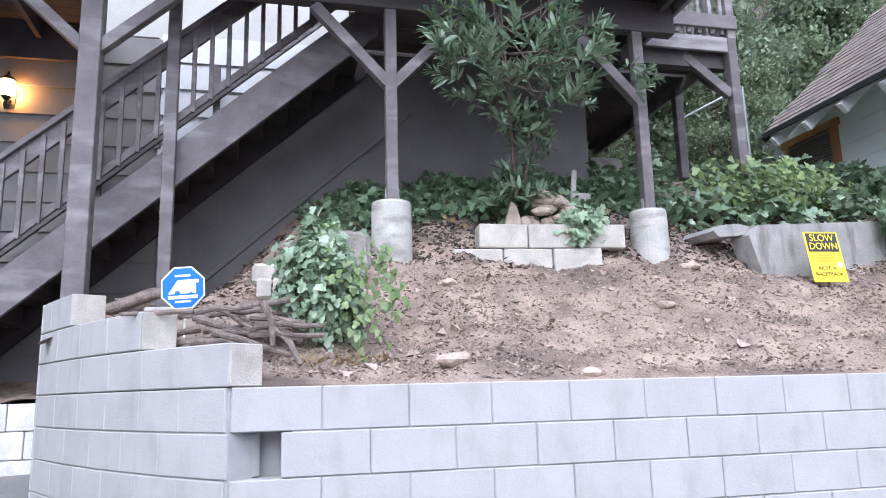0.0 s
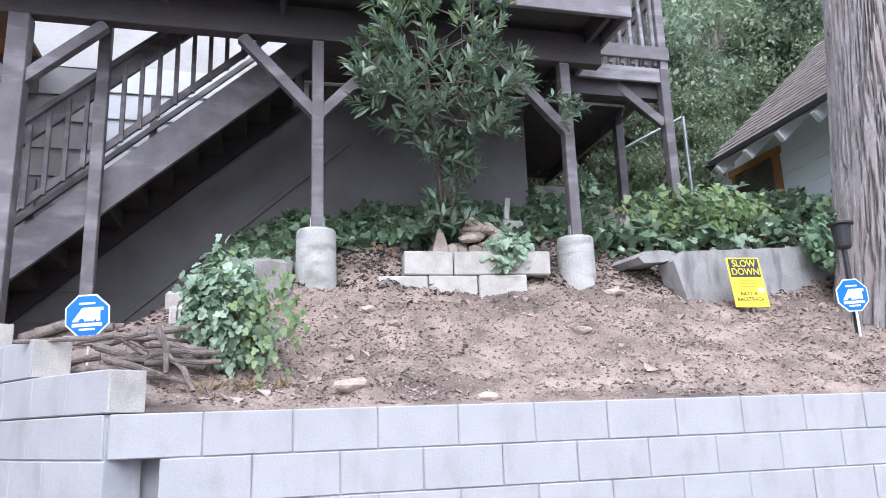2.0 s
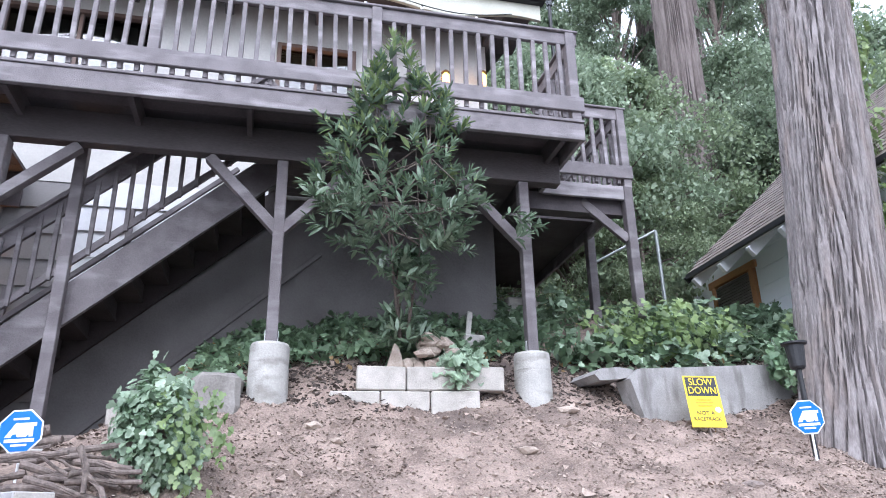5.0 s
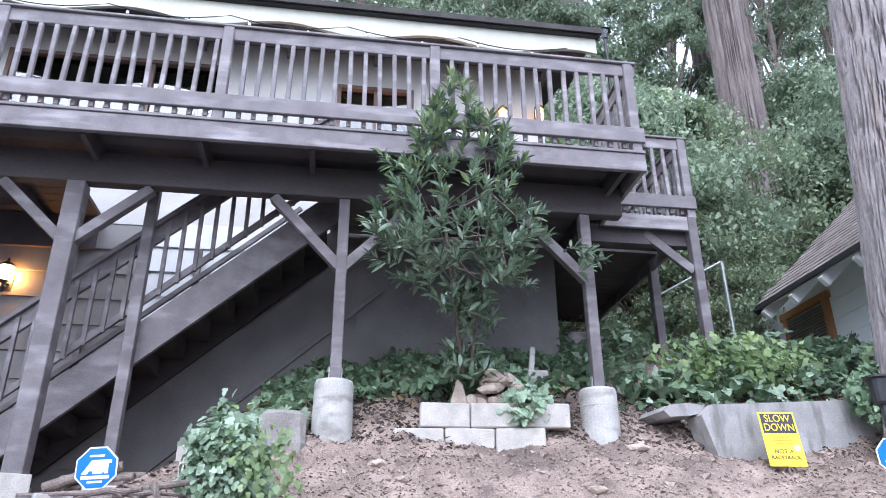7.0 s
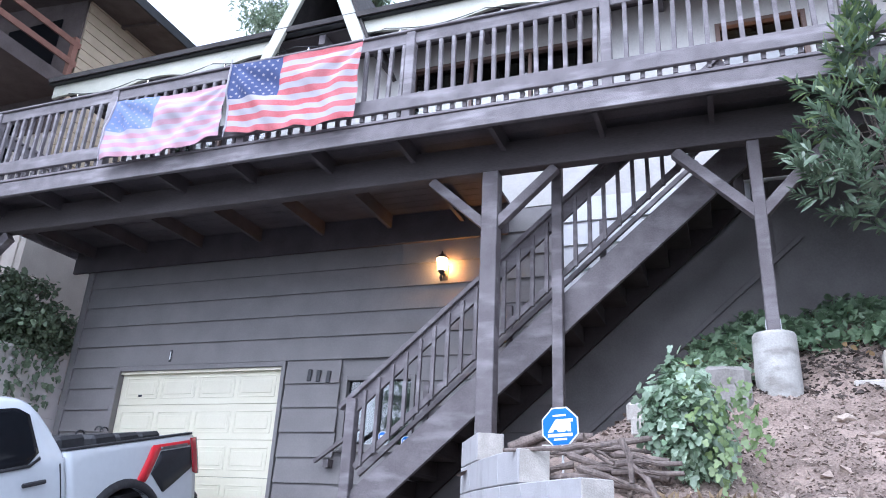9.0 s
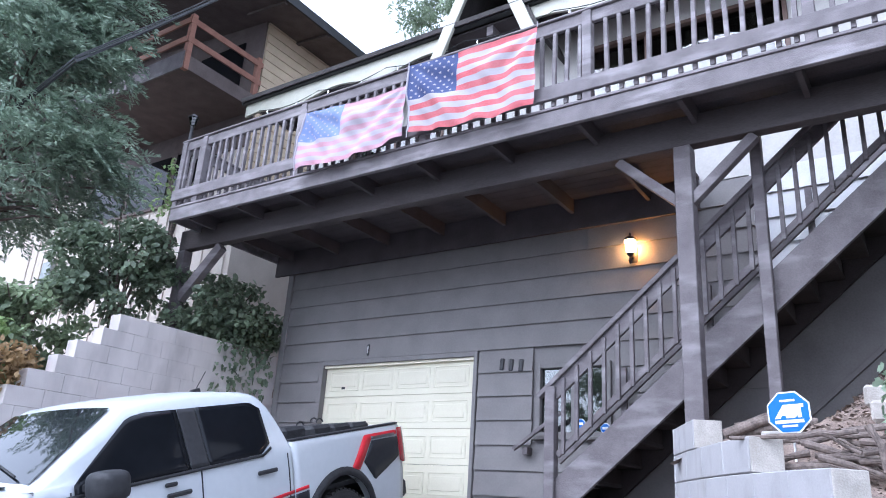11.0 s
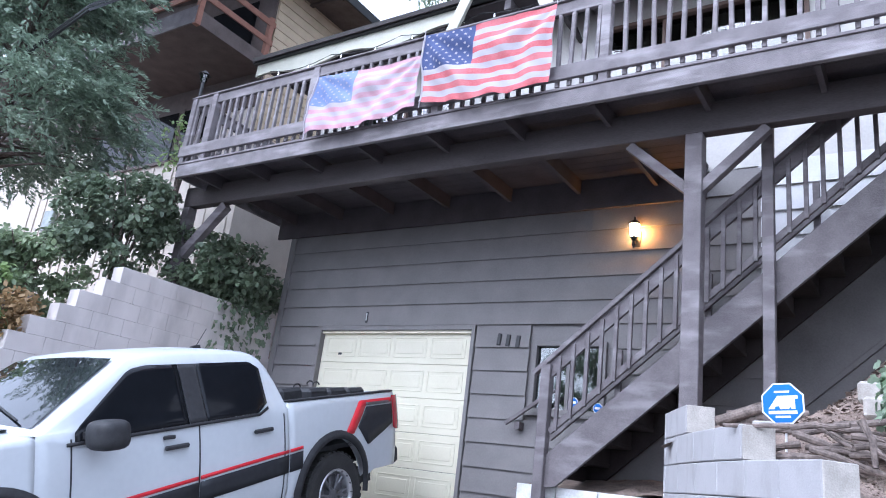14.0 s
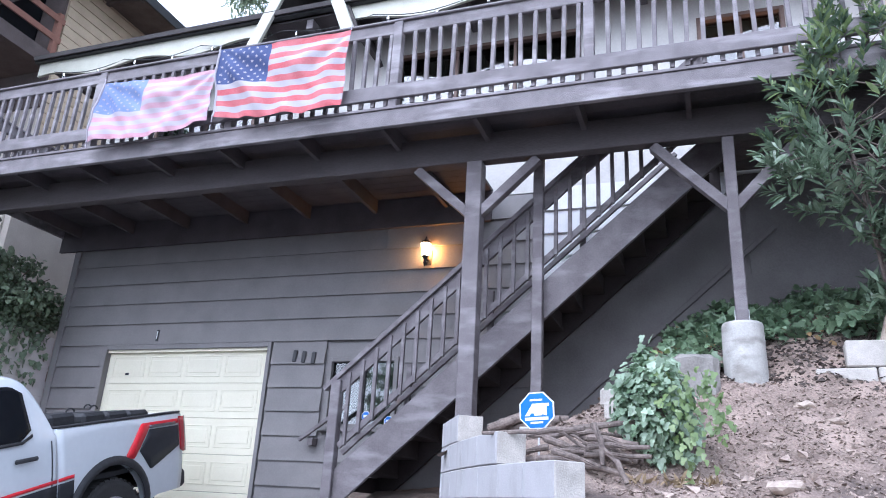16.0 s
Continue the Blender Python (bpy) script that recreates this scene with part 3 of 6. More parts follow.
# garage door
gd = thing("garage_door", (-5.7, HY, 1.46), "cream panelled sectional garage door, closed", "garage door", kind="structure")
CREAM_DOOR = mat("garage_cream", (0.66, 0.62, 0.47), (0.74, 0.70, 0.55), 0.45, 2, 60, 0.06, vary=0.02)
x0, x1, z0, z1 = GARAGE
rows = 5
for r in range(rows):
    a, b = z0 + 0.05 + (z1 - z0 - 0.05) * r / rows, z0 + 0.05 + (z1 - z0 - 0.05) * (r + 1) / rows
    sec = part("door_section", B((x0, HY + 0.05, a + 0.002), (x1, HY + 0.09, b - 0.002), 0.003), CREAM_DOOR, gd)
    for k in range(4):
        p0, p1 = x0 + 0.08 + (x1 - x0 - 0.12) * k / 4, x0 + 0.02 + (x1 - x0 - 0.12) * (k + 1) / 4
        bm = bmesh.new()
        for q0, q1 in (((p0, a + 0.08), (p1, a + 0.095)), ((p0, b - 0.095), (p1, b - 0.08)), ((p0, a + 0.095), (p0 + 0.015, b - 0.095)), ((p1 - 0.015, a + 0.095), (p1, b - 0.095))):
            box(bm, (q0[0], HY + 0.043, q0[1]), (q1[0], HY + 0.05, q1[1]), 0.002)
        box(bm, (p0 + 0.05, HY + 0.044, a + 0.13), (p1 - 0.05, HY + 0.05, b - 0.13), 0.003)
        part("raised_panel", bm, CREAM_DOOR, sec)
bm = bmesh.new()
for a, b in (((x0 - 0.07, z0), (x0, z1 + 0.06)), ((x1, z0), (x1 + 0.05, z1 + 0.06)), ((x0, z1), (x1, z1 + 0.06))):
    box(bm, (a[0], HY - 0.035, a[1]), (b[0], HY + 0.1, b[1]), 0.004)
part("door_trim", bm, SIDING, gd, "grey painted door trim")
part("top_seal", B((x0, HY + 0.0, z1 - 0.035), (x1, HY + 0.05, z1)), CREAM_DOOR, gd)
part("notice", B((x0 + 0.3, HY + 0.045, z1 - 0.32), (x0 + 0.36, HY + 0.047, z1 - 0.2)), BLACK, gd, "small dark notice on the door")
# Added backing sheet; its colour supplies the unlit look behind the small window.
tagged(part("garage_inside", B((-7.6, HY + 0.2, 1.3), (-1.3, HY + 0.25, 5.2)), INNER_SHADE), "near-black backing sheet behind the garage door and window", "wall", kind="structure")
tagged(part("floor", B((-7.7, HY + 0.0, 1.2), (-1.3, HY + 0.3, 1.42)), DRIVE), "concrete garage threshold", "floor", kind="structure")
cb = thing("corner_trim", (-7.75, HY, 1.4), "grey corner board of the house", "trim", kind="structure")
part("trim", B((-7.84, HY - 0.045, 1.3), (-7.74, HY + 0.1, 5.0), 0.004), SIDING, cb)

# roof edge with a scalloped fascia, and the dormer
roof = thing("roof", (-2, 6.1, 7.4), "shallow dark roof with a scalloped cream fascia", "roof", kind="structure")
ROOFM = mat("dark_roofing", (0.05, 0.045, 0.045), (0.10, 0.09, 0.085), 0.9, 6, 60, 0.4, vary=0.05)
bm = bmesh.new()
n = 160
xs = [-8.35 + (3.52 + 8.35) * i / n for i in range(n + 1)]
outline = [(x, 7.34 + 0.055 * math.sin((x + 0.4) * 2 * math.pi / 1.62)) for x in xs]
for i in range(n):
    (xa, za), (xb, zb) = outline[i], outline[i + 1]
    if -4.62 < xa < -3.42:
        continue
    vs = [bm.verts.new(p) for p in ((xa, 6.1, za), (xb, 6.1, zb), (xb, 6.1, 7.58), (xa, 6.1, 7.58), (xa, 6.14, za), (xb, 6.14, zb), (xb, 6.14, 7.58), (xa, 6.14, 7.58))]
    for f in ((0, 1, 2, 3), (7, 6, 5, 4), (1, 0, 4, 5), (3, 2, 6, 7)):
        bm.faces.new([vs[k] for k in f])
bmesh.ops.remove_doubles(bm, verts=bm.verts, dist=0.0005)
part("fascia_board", bm, CREAM, roof, "cream scalloped fascia board")
bm = beam(bmesh.new(), (-2.4, 6.0, 7.62), (-2.4, 12.2, 9.2), 11.95, 0.06, bevel=0)
part("roof_deck", bm, ROOFM, roof)
part("drip_edge", B((-8.4, 6.04, 7.575), (3.56, 6.12, 7.635), 0.004), BLACK, roof, "dark metal drip edge")
part("soffit", B((-8.3, 6.141, 7.545), (3.48, 7.03, 7.57)), WOOD_SHADED, roof)
for k in range(12):
    part("rafter_tail", B((-8.0 + k * 1.0, 6.141, 7.40), (-7.91 + k * 1.0, 7.03, 7.54), 0.004), WOOD, roof)
gable = thing("dormer", (-4, 6.1, 7.3), "white-trimmed A-frame dormer with a dark recess", "dormer", kind="structure")
for sx in (-1, 1):
    bm = beam(bmesh.new(), (-4.0 + sx * 0.72, 6.02, 7.05), (-4.0 + sx * 0.02, 6.02, 8.75), 0.05, 0.16, up=(sx, 0, 0.4))
    part("barge_board", bm, CREAM, gable)
    bm = beam(bmesh.new(), (-4.0 + sx * 0.80, 7.2, 7.1), (-4.0 + sx * 0.02, 7.2, 8.95), 2.3, 0.05, up=(sx, 0, 0.4), bevel=0)
    part("dormer_roof", bm, ROOFM, gable)
# Flat near-black triangle gives the dormer its inner shade.
part("recess", prism(bmesh.new(), [(-4.7, 7.0), (-3.3, 7.0), (-4.0, 8.75)], 0.05, Matrix.Translation((0, 6.9, 0))), INNER_SHADE, gable)

# the eave stands well above the rail, over the front of the wall
for ob, at in ((roof, (-2.1, 6.36, 7.62)), (gable, (-4.18, 6.36, 7.518))):
    ob.location, ob.scale = at, (1.04, 1.04, 1.04)

PIPE0 = mat("galvanised_strap", (0.4, 0.4, 0.4), (0.55, 0.55, 0.55), 0.5, 10, 60, 0.05, metal=0.6)
# ---- deck ----
DF, DB = 5.0, 7.0
X0, X1, X2 = -8.1, 3.4, 4.45
deck = thing("deck", (-2.4, 5.5, 5.2), "raised dark-painted timber deck on posts", "deck", kind="structure")
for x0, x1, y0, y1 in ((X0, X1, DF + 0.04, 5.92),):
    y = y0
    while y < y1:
        part("deck_board", B((x0, y, 5.335), (x1, min(y + 0.138, y1), 5.373)), WOOD_SHADED, deck)
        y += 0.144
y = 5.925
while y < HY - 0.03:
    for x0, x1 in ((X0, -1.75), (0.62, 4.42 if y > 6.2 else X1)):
        part("deck_board", B((x0, y, 5.335), (x1, min(y + 0.138, HY - 0.02), 5.373)), WOOD_SHADED, deck)
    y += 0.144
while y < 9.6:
    part("deck_board", B((3.16, y, 5.335), (4.42, y + 0.138, 5.373)), WOOD_SHADED, deck)
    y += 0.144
part("fascia", B((X0 - 0.02, DF - 0.02, 5.17), (X1, DF + 0.03, 5.345), 0.005), WOOD_WORN, deck)
part("fascia_cap", B((X0 - 0.02, DF - 0.035, 5.346), (X1, DF + 0.03, 5.375), 0.004), WOOD_WORN, deck)
part("end_fascia", B((X1 - 0.04, DF + 0.031, 5.18), (X1, 6.13, 5.345), 0.004), WOOD_WORN, deck)
part("end_fascia", B((X0 - 0.02, DF + 0.031, 5.18), (X0 + 0.02, HY, 5.345), 0.004), WOOD_WORN, deck)
part("main_beam", B((-8.5, 5.48, 4.97), (3.34, 5.60, 5.26), 0.006), BEAM_SHADED, deck, "long heavy beam in shade-darkened deck paint")
part("ledger", B((X0, HY - 0.085, 4.965), (-1.75, HY - 0.045, 5.33)), WOOD_SHADED, deck)
part("side_fascia", B((3.42, 6.15, 5.2), (X2, 6.19, 5.36), 0.005), WOOD_WORN, deck)
part("side_fascia", B((X2 - 0.04, 6.19, 5.2), (X2, 9.6, 5.36), 0.005), WOOD_WORN, deck)
part("side_beam", B((3.2, 6.25, 5.06), (X2 - 0.06, 6.35, 5.26)), WOOD_SHADED, deck)
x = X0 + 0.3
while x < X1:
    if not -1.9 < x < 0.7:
        part("joist", B((x, DF + 0.04, 5.165 if x < X1 - 0.1 else 5.2), (x + 0.045, HY - 0.06, 5.334)), WOOD_SHADED, deck)
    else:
        part("joist", B((x, DF + 0.04, 5.165), (x + 0.045, 5.93, 5.334)), WOOD_SHADED, deck)
    x += 0.915


def post(x, y, z0, z1, w, name="post", parent=deck, label=""):
    return part(name, B((x - w / 2, y - w / 2, z0), (x + w / 2, y + w / 2, z1), 0.006), WOOD, parent, label)


P = (-1.495, 0.757, 2.968)
post(P[0], 5.54, 2.52, 4.968, 0.15, label="thick square post on the block wall")
post(P[1], 5.54, 3.325, 4.968, 0.095)
post(P[2], 5.54, 3.325, 4.968, 0.095)
post(-8.42, 5.54, 3.6, 4.968, 0.14)
post(4.40, 6.19, 3.9, 5.36, 0.10)
post(4.45, 7.32, 4.2, 5.3, 0.10)
for x, drop, reach in ((P[0], 4.42, 0.60), (P[1], 4.32, 0.62), (P[2], 4.32, 0.62)):
    for sx in (-1, 1):
        if x == P[2] and sx == 1:
            continue
        part("brace", beam(bmesh.new(), (x + sx * 0.02, 5.54, drop), (x + sx * reach, 5.54, 4.955), 0.088, 0.088), WOOD, deck)
part("brace", beam(bmesh.new(), (-8.35, 5.54, 4.28), (-7.65, 5.54, 4.94), 0.1, 0.14), WOOD, deck)
part("brace", beam(bmesh.new(), (4.38, 6.25, 4.78), (4.42, 6.75, 5.2), 0.06, 0.09), WOOD, deck)
part("brace", beam(bmesh.new(), (4.36, 6.19, 4.75), (3.9, 6.28, 5.2), 0.06, 0.09), WOOD, deck)
for x in P[1:]:
    pier = tagged(part("concrete_pier", lathe(bmesh.new(), [(0.163, -0.75), (0.16, -0.3), (0.157, -0.16), (0.159, -0.15), (0.155, -0.02), (0.147, 0.0)], (x - 0.005, 5.55, 3.33), 32), CONCRETE, smooth=False), "round cast concrete pier under a deck post", "pier", "concrete piers")
    for sx in (-1, 1):
        bm = B((x + sx * 0.052 - 0.003, 5.52, 3.328), (x + sx * 0.052 + 0.003, 5.56, 3.44))
        tagged(part("post_bracket", bm, PIPE0), "galvanised steel post strap on the pier", "bracket", "post straps")

# railings
railing = thing("deck_railing", (-2.4, DF, 5.4), "weathered brown-painted wooden deck railing", "railing")
BAL = block_mesh("baluster", 0.038, 0.80, 0.038, WOOD_WORN, 0.003)


def rail_run(p, q, parent, post_at, z=5.373, bal=BAL, gap=0.1305, first=0.13):
    p, q = Vector((*p, 0)), Vector((*q, 0))
    d, n = (q - p).normalized(), (q - p).length
    out = Vector((d.y, -d.x, 0))
    m = Matrix.Rotation(math.atan2(d.y, d.x), 4, "Z")
    up = lambda a, h, o=0.0: Vector((*(p + d * a + out * o).xy, z + h))
    part("top_rail", beam(bmesh.new(), up(-0.03, 0.895), up(n + 0.03, 0.895), 0.045, 0.13, bevel=0.006), WOOD_WORN, parent)
    part("rail_cap", beam(bmesh.new(), up(-0.04, 0.973), up(n + 0.04, 0.973), 0.1, 0.025, bevel=0.005), WOOD_WORN, parent)
    part("bottom_rail", beam(bmesh.new(), up(-0.03, 0.157, 0.045), up(n + 0.03, 0.157, 0.045), 0.042, 0.152, bevel=0.006), WOOD_WORN, parent)
    for a in post_at:
        c = up(a, 0)
        part("rail_post", B((c.x - 0.045, c.y - 0.045, z - 0.02), (c.x + 0.045, c.y + 0.045, z + 0.96), 0.005), WOOD_WORN, parent)
    a = first
    while a < n - 0.03:
        if all(abs(a - b) > 0.055 for b in post_at):
            c = up(a, 0.43, 0.005)
            piece("baluster", bal, Matrix.Translation(c) @ m @ pose(0, -0.019, 0, 0, random.uniform(-1.2, 1.2), random.uniform(-4, 4)), parent)
        a += gap


rail_run((X0, DF + 0.02), (X1 - 0.02, DF + 0.02), railing, [0.03] + [X - X0 for X in (-7.65, -5.83, -4.0, -2.18, -0.335, 1.495, 3.335)], first=0.1)
side_railing = thing("side_deck_railing", (3.9, 6.17, 5.4), "weathered brown-painted railing of the side deck", "railing")
rail_run((X1 + 0.02, 6.2), (X2, 6.2), side_railing, [1.0])
rail_run((X2 - 0.02, 6.22), (X2 - 0.02, 9.5), side_railing, [1.6, 3.2])
rail_run((X1 - 0.02, DF + 0.06), (X1 - 0.02, 6.16), railing, [])
rail_run((X0, HY - 0.05), (X0, DF + 0.08), railing, [0.1])

# ---- stairs ----
SL = 0.885
stairs = thing("stairs", (-2.9, 6.4, 1.4), "long dark-painted wooden stair rising to the deck", "stairs", kind="structure")


def sz(x):
    return 2.757 + SL * (x + 1.683)


def stringer(y0, y1, x0=-2.92, x1=0.72):
    return prism(bmesh.new(), [(x0, sz(x0) + 0.18), (x0 + 0.12, sz(x0 + 0.12) + 0.09), (x1, sz(x1) + 0.09), (x1, min(sz(x1) + 0.46, 5.33)), (x1 - 0.12, min(sz(x1 - 0.12) + 0.46, 5.33)), (x0, sz(x0) + 0.46)], y1 - y0, Matrix.Translation((0, y0, 0)))


part("stringer", stringer(5.95, 6.0), WOOD, stairs)
part("stringer", stringer(6.84, 6.89), WOOD_STAIR_SHADE, stairs)
TREAD = block_mesh("tread", 0.27, 0.04, 0.84, WOOD_STAIR_SHADE, 0.005)
x = -2.75
while x < 0.66:
    piece("tread", TREAD, Matrix.Translation((x, 6.0, sz(x) + 0.31)), stairs)
    x += 0.19 / SL
RISER = block_mesh("riser", 0.02, 0.15, 0.84, WOOD_STAIR_SHADE, 0)
x = -2.75
while x < 0.66:
    piece("riser", RISER, Matrix.Translation((x - 0.1, 6.0, sz(x) + 0.31 - 0.105)), stairs)
    x += 0.19 / SL
newel_x = -2.955
part("newel_post", B((newel_x - 0.05, 5.9, 1.40), (newel_x + 0.05, 6.0, 2.97), 0.006), WOOD, stairs)
part("stair_post", B((-1.01, 5.855, 2.45), (-0.915, 5.95, 5.33), 0.005), WOOD, stairs, "tall post bolted to the stringer")
hr = thing("stair_railing", (-1.2, 5.95, 3.4), "dark-painted wooden stair handrail with square balusters", "railing")
rz = lambda x: 2.985 + SL * (x + 2.97)
part("hand_rail", beam(bmesh.new(), (-3.09, 5.95, rz(-3.09)), (0.62, 5.95, rz(0.62)), 0.085, 0.045), WOOD, hr)
part("upper_rail", beam(bmesh.new(), (-2.95, 5.965, rz(-2.95) - 0.10), (0.62, 5.965, rz(0.62) - 0.10), 0.04, 0.14), WOOD, hr)
part("lower_rail", beam(bmesh.new(), (-2.9, 5.968, rz(-2.9) - 0.705), (0.5, 5.968, rz(0.5) - 0.705), 0.035, 0.06), WOOD, hr)
SBAL = block_mesh("baluster", 0.036, 0.70, 0.036, WOOD, 0.003)
x = -2.83
while x < 0.55:
    if abs(x + 0.96) > 0.06:
        piece("baluster", SBAL, Matrix.Translation((x, 5.925, rz(x) - 0.41)), hr)
    x += 0.135
part("inner_rail", beam(bmesh.new(), (-3.3, 6.86, rz(-3.3) - 0.35), (0.3, 6.86, rz(0.3) - 0.35), 0.04, 0.05), WOOD, hr)
for x in (-2.6, -1.7, -0.7):
    part("inner_post", B((x - 0.03, 6.89, sz(x) + 0.3), (x + 0.03, 6.94, rz(x)), 0.003), WOOD, hr)


# ---- pickup truck ----
PAINT = mat("truck_paint", (0.55, 0.575, 0.595), (0.60, 0.625, 0.645), 0.25, 2, 20, 0, vary=0, spec=0.6)
PLASTIC = mat("black_plastic", (0.02, 0.02, 0.022), (0.04, 0.04, 0.043), 0.6, 20, 200, 0.15, vary=0)
TINT = mat("tinted_glass", (0.008, 0.009, 0.011), (0.012, 0.013, 0.016), 0.06, 2, 10, 0, vary=0, spec=0.22)
SCREEN = mat("windscreen_glass", (0.012, 0.014, 0.017), (0.016, 0.018, 0.022), 0.03, 2, 10, 0, vary=0, spec=1.0)
RED = mat("red_vinyl", (0.62, 0.02, 0.03), (0.72, 0.035, 0.05), 0.35, 5, 30, 0, vary=0)
DECAL = mat("black_vinyl", (0.015, 0.016, 0.02), (0.025, 0.027, 0.032), 0.45, 5, 30, 0, vary=0)
RUBBER = mat("rubber", (0.02, 0.02, 0.02), (0.04, 0.038, 0.037), 0.85, 10, 80, 0.3, vary=0)
RIM = mat("grey_alloy", (0.14, 0.14, 0.15), (0.24, 0.24, 0.25), 0.35, 8, 40, 0.05, metal=0.7, vary=0)
RIM_LIP = mat("polished_lip", (0.55, 0.55, 0.56), (0.68, 0.68, 0.69), 0.3, 8, 40, 0, metal=0.8, vary=0)
TAIL = mat("red_lens", (0.28, 0.01, 0.02), (0.42, 0.02, 0.03), 0.15, 5, 30, 0, vary=0, spec=0.7)

truck = thing("pickup_truck", (-5.592, 5.226, 1.085), "white crew-cab pickup truck with red and black side stripes", "pickup truck")
truck.rotation_euler = (0.045, 0.216, -1.533)


def tpart(name, bm, material, parent=truck, label="", smooth=False):
    return part(name, bm, material, parent, label, local=True, smooth=smooth)


def side_y(x, z):
    """Half width of the body at that length and height."""
    y = 0.905 - 0.05 * max(0, (0.62 - z) / 0.3) ** 2 - 0.03 * ((z - 0.95) / 0.4) ** 2
    if z > 1.28 and x > 0.6:
        y = 0.875 - (z - 1.28) * 0.36
    if x > 3.3:
        y -= (x - 3.3) ** 2 * 0.09
    if x < -0.9:
        y -= (x + 0.9) ** 2 * 0.5
    return y


def cab_top(x):
    """Roof line along the cab."""
    t = (x - 0.66) / (2.84 - 0.66)
    if x < 0.86:
        return 1.30 + 0.49 * math.sin(min(1, (x - 0.60) / 0.26) * math.pi / 2) ** 0.8
    if x < 2.12:
        return 1.79 + 0.035 * math.sin((x - 0.86) / 1.26 * math.pi)
    return 1.79 - (x - 2.12) * 0.625 - 0.02 * (x - 2.12) ** 2


def loft(sections, closed=False):
    bm = bmesh.new()
    rows = [[bm.verts.new(p) for p in s] for s in sections]
    for a, b in zip(rows, rows[1:]):
        for i in range(len(a) - 1):
            bm.faces.new((a[i], a[i + 1], b[i + 1], b[i]))
    for r in (rows[0][::-1], rows[-1]):
        bm.faces.new(r)
    bmesh.ops.recalc_face_normals(bm, faces=bm.faces)
    return bm


def arch_low(x):
    """Lower edge of the body, with the wheel openings."""
    low = 0.40 if x > -0.5 else 0.40 + min(1, (-0.5 - x) / 0.1) * 0.16
    for c in (-0.05, 3.2):
        if abs(x - c) < 0.5:
            low = max(low, 0.46 + math.sqrt(0.25 - (x - c) ** 2))
    return low


def section(x, top, sides=9):
    """From the left lower edge over the top to the right one."""
    low = arch_low(x)
    zs = [low + (min(top, 1.28) - low) * i / sides for i in range(sides + 1)]
    pts = [(x, side_y(x, z), z) for z in zs]
    if top > 1.30:
        for i in range(1, 6):
            z = 1.28 + (top - 0.05 - 1.28) * i / 5
            pts.append((x, side_y(x, z), z))
        y = pts[-1][1]
        pts += [(x, y - 0.06, top - 0.015), (x, y - 0.16, top + 0.005), (x, y * 0.4, top + 0.02)]
    else:
        y = pts[-1][1]
        pts += [(x, y - 0.05, top + 0.015), (x, y - 0.3, top + 0.03), (x, y * 0.3, top + 0.045)]
    return pts + [(a, -b, c) for a, b, c in pts[::-1]]


xs = [0.60, 0.63, 0.68, 0.74, 0.80, 0.88, 1.0, 1.25, 1.5, 1.75, 1.95, 2.12, 2.25, 2.4, 2.6, 2.8, 2.9]
cab = tpart("cab", loft([section(x, max(cab_top(x), 1.31)) for x in xs]), PAINT, smooth=True)
xs = [2.905, 2.95] + [3.2 + 0.5 * math.sin(a) for a in np.linspace(-0.48, 1.5, 12) * 1.0 if 3.2 + 0.5 * math.sin(a) > 2.97] + [3.75, 3.9, 4.0, 4.06]
front = tpart("bonnet", loft([section(x, 1.26 - max(0, x - 3.0) * 0.07 - max(0, x - 3.8) * 0.5) for x in xs]), PAINT, smooth=True)
# open bed: two side walls, floor, front wall, tailgate
xs = [-1.08, -1.0, -0.85, -0.7] + [-0.05 + 0.5 * math.sin(a) for a in np.linspace(-1.5, 1.5, 15)] + [0.5, 0.585]
for sg, nm in ((1, "bed_side"), (-1, "bed_side")):
    secs = []
    for x in sorted(xs):
        low = arch_low(x)
        zs = [low + (1.31 - low) * i / 8 for i in range(9)]
        secs.append([(x, sg * side_y(x, z), z) for z in zs] + [(x, sg * (side_y(x, 1.31) - 0.02), 1.325), (x, sg * 0.80, 1.325), (x, sg * 0.80, low)])
    side = tpart(nm, loft(secs), PAINT, smooth=True)
    tpart("bed_rail_cap", beam(bmesh.new(), (-1.06, sg * 0.835, 1.335), (0.59, sg * 0.835, 1.335), 0.085, 0.02, bevel=0.006), PLASTIC, side)
tpart("bed_floor", B((-1.05, -0.8, 0.82), (0.58, 0.8, 0.86)), PLASTIC)
tpart("bulkhead", B((0.55, -0.8, 0.86), (0.59, 0.8, 1.31)), PLASTIC)
tpart("tailgate", B((-1.11, -0.79, 0.80), (-1.05, 0.79, 1.325), 0.02), PAINT)
# gear in the bed
cover = thing("bed_cover", (-5.592, 5.226, 1.085), "folded black bed cover with clips", "bed cover")
cover.rotation_euler = truck.rotation_euler
part("folded_panel", B((0.22, -0.72, 1.0), (0.52, 0.74, 1.44), 0.03), PLASTIC, cover, local=True)
for k in range(3):
    part("folded_panel", B((-0.15 - 0.3 * k, -0.72, 0.9), (0.14 - 0.3 * k, 0.74, 1.42 - 0.015 * k), 0.03), PLASTIC, cover, local=True)
for x, y in ((0.42, 0.35), (0.3, -0.2), (0.05, 0.5), (-0.1, -0.1), (-0.35, 0.4), (-0.6, 0.1)):
    bm = bmesh.new()
    pts = [(x + 0.05 * math.cos(a), y, 1.43 + 0.035 * math.sin(a)) for a in np.linspace(0, math.pi, 7)]
    for p, q in zip(pts, pts[1:]):
        rod(bm, p, q, 0.008, n=6)
    part("clip", bm, PLASTIC, cover, local=True)


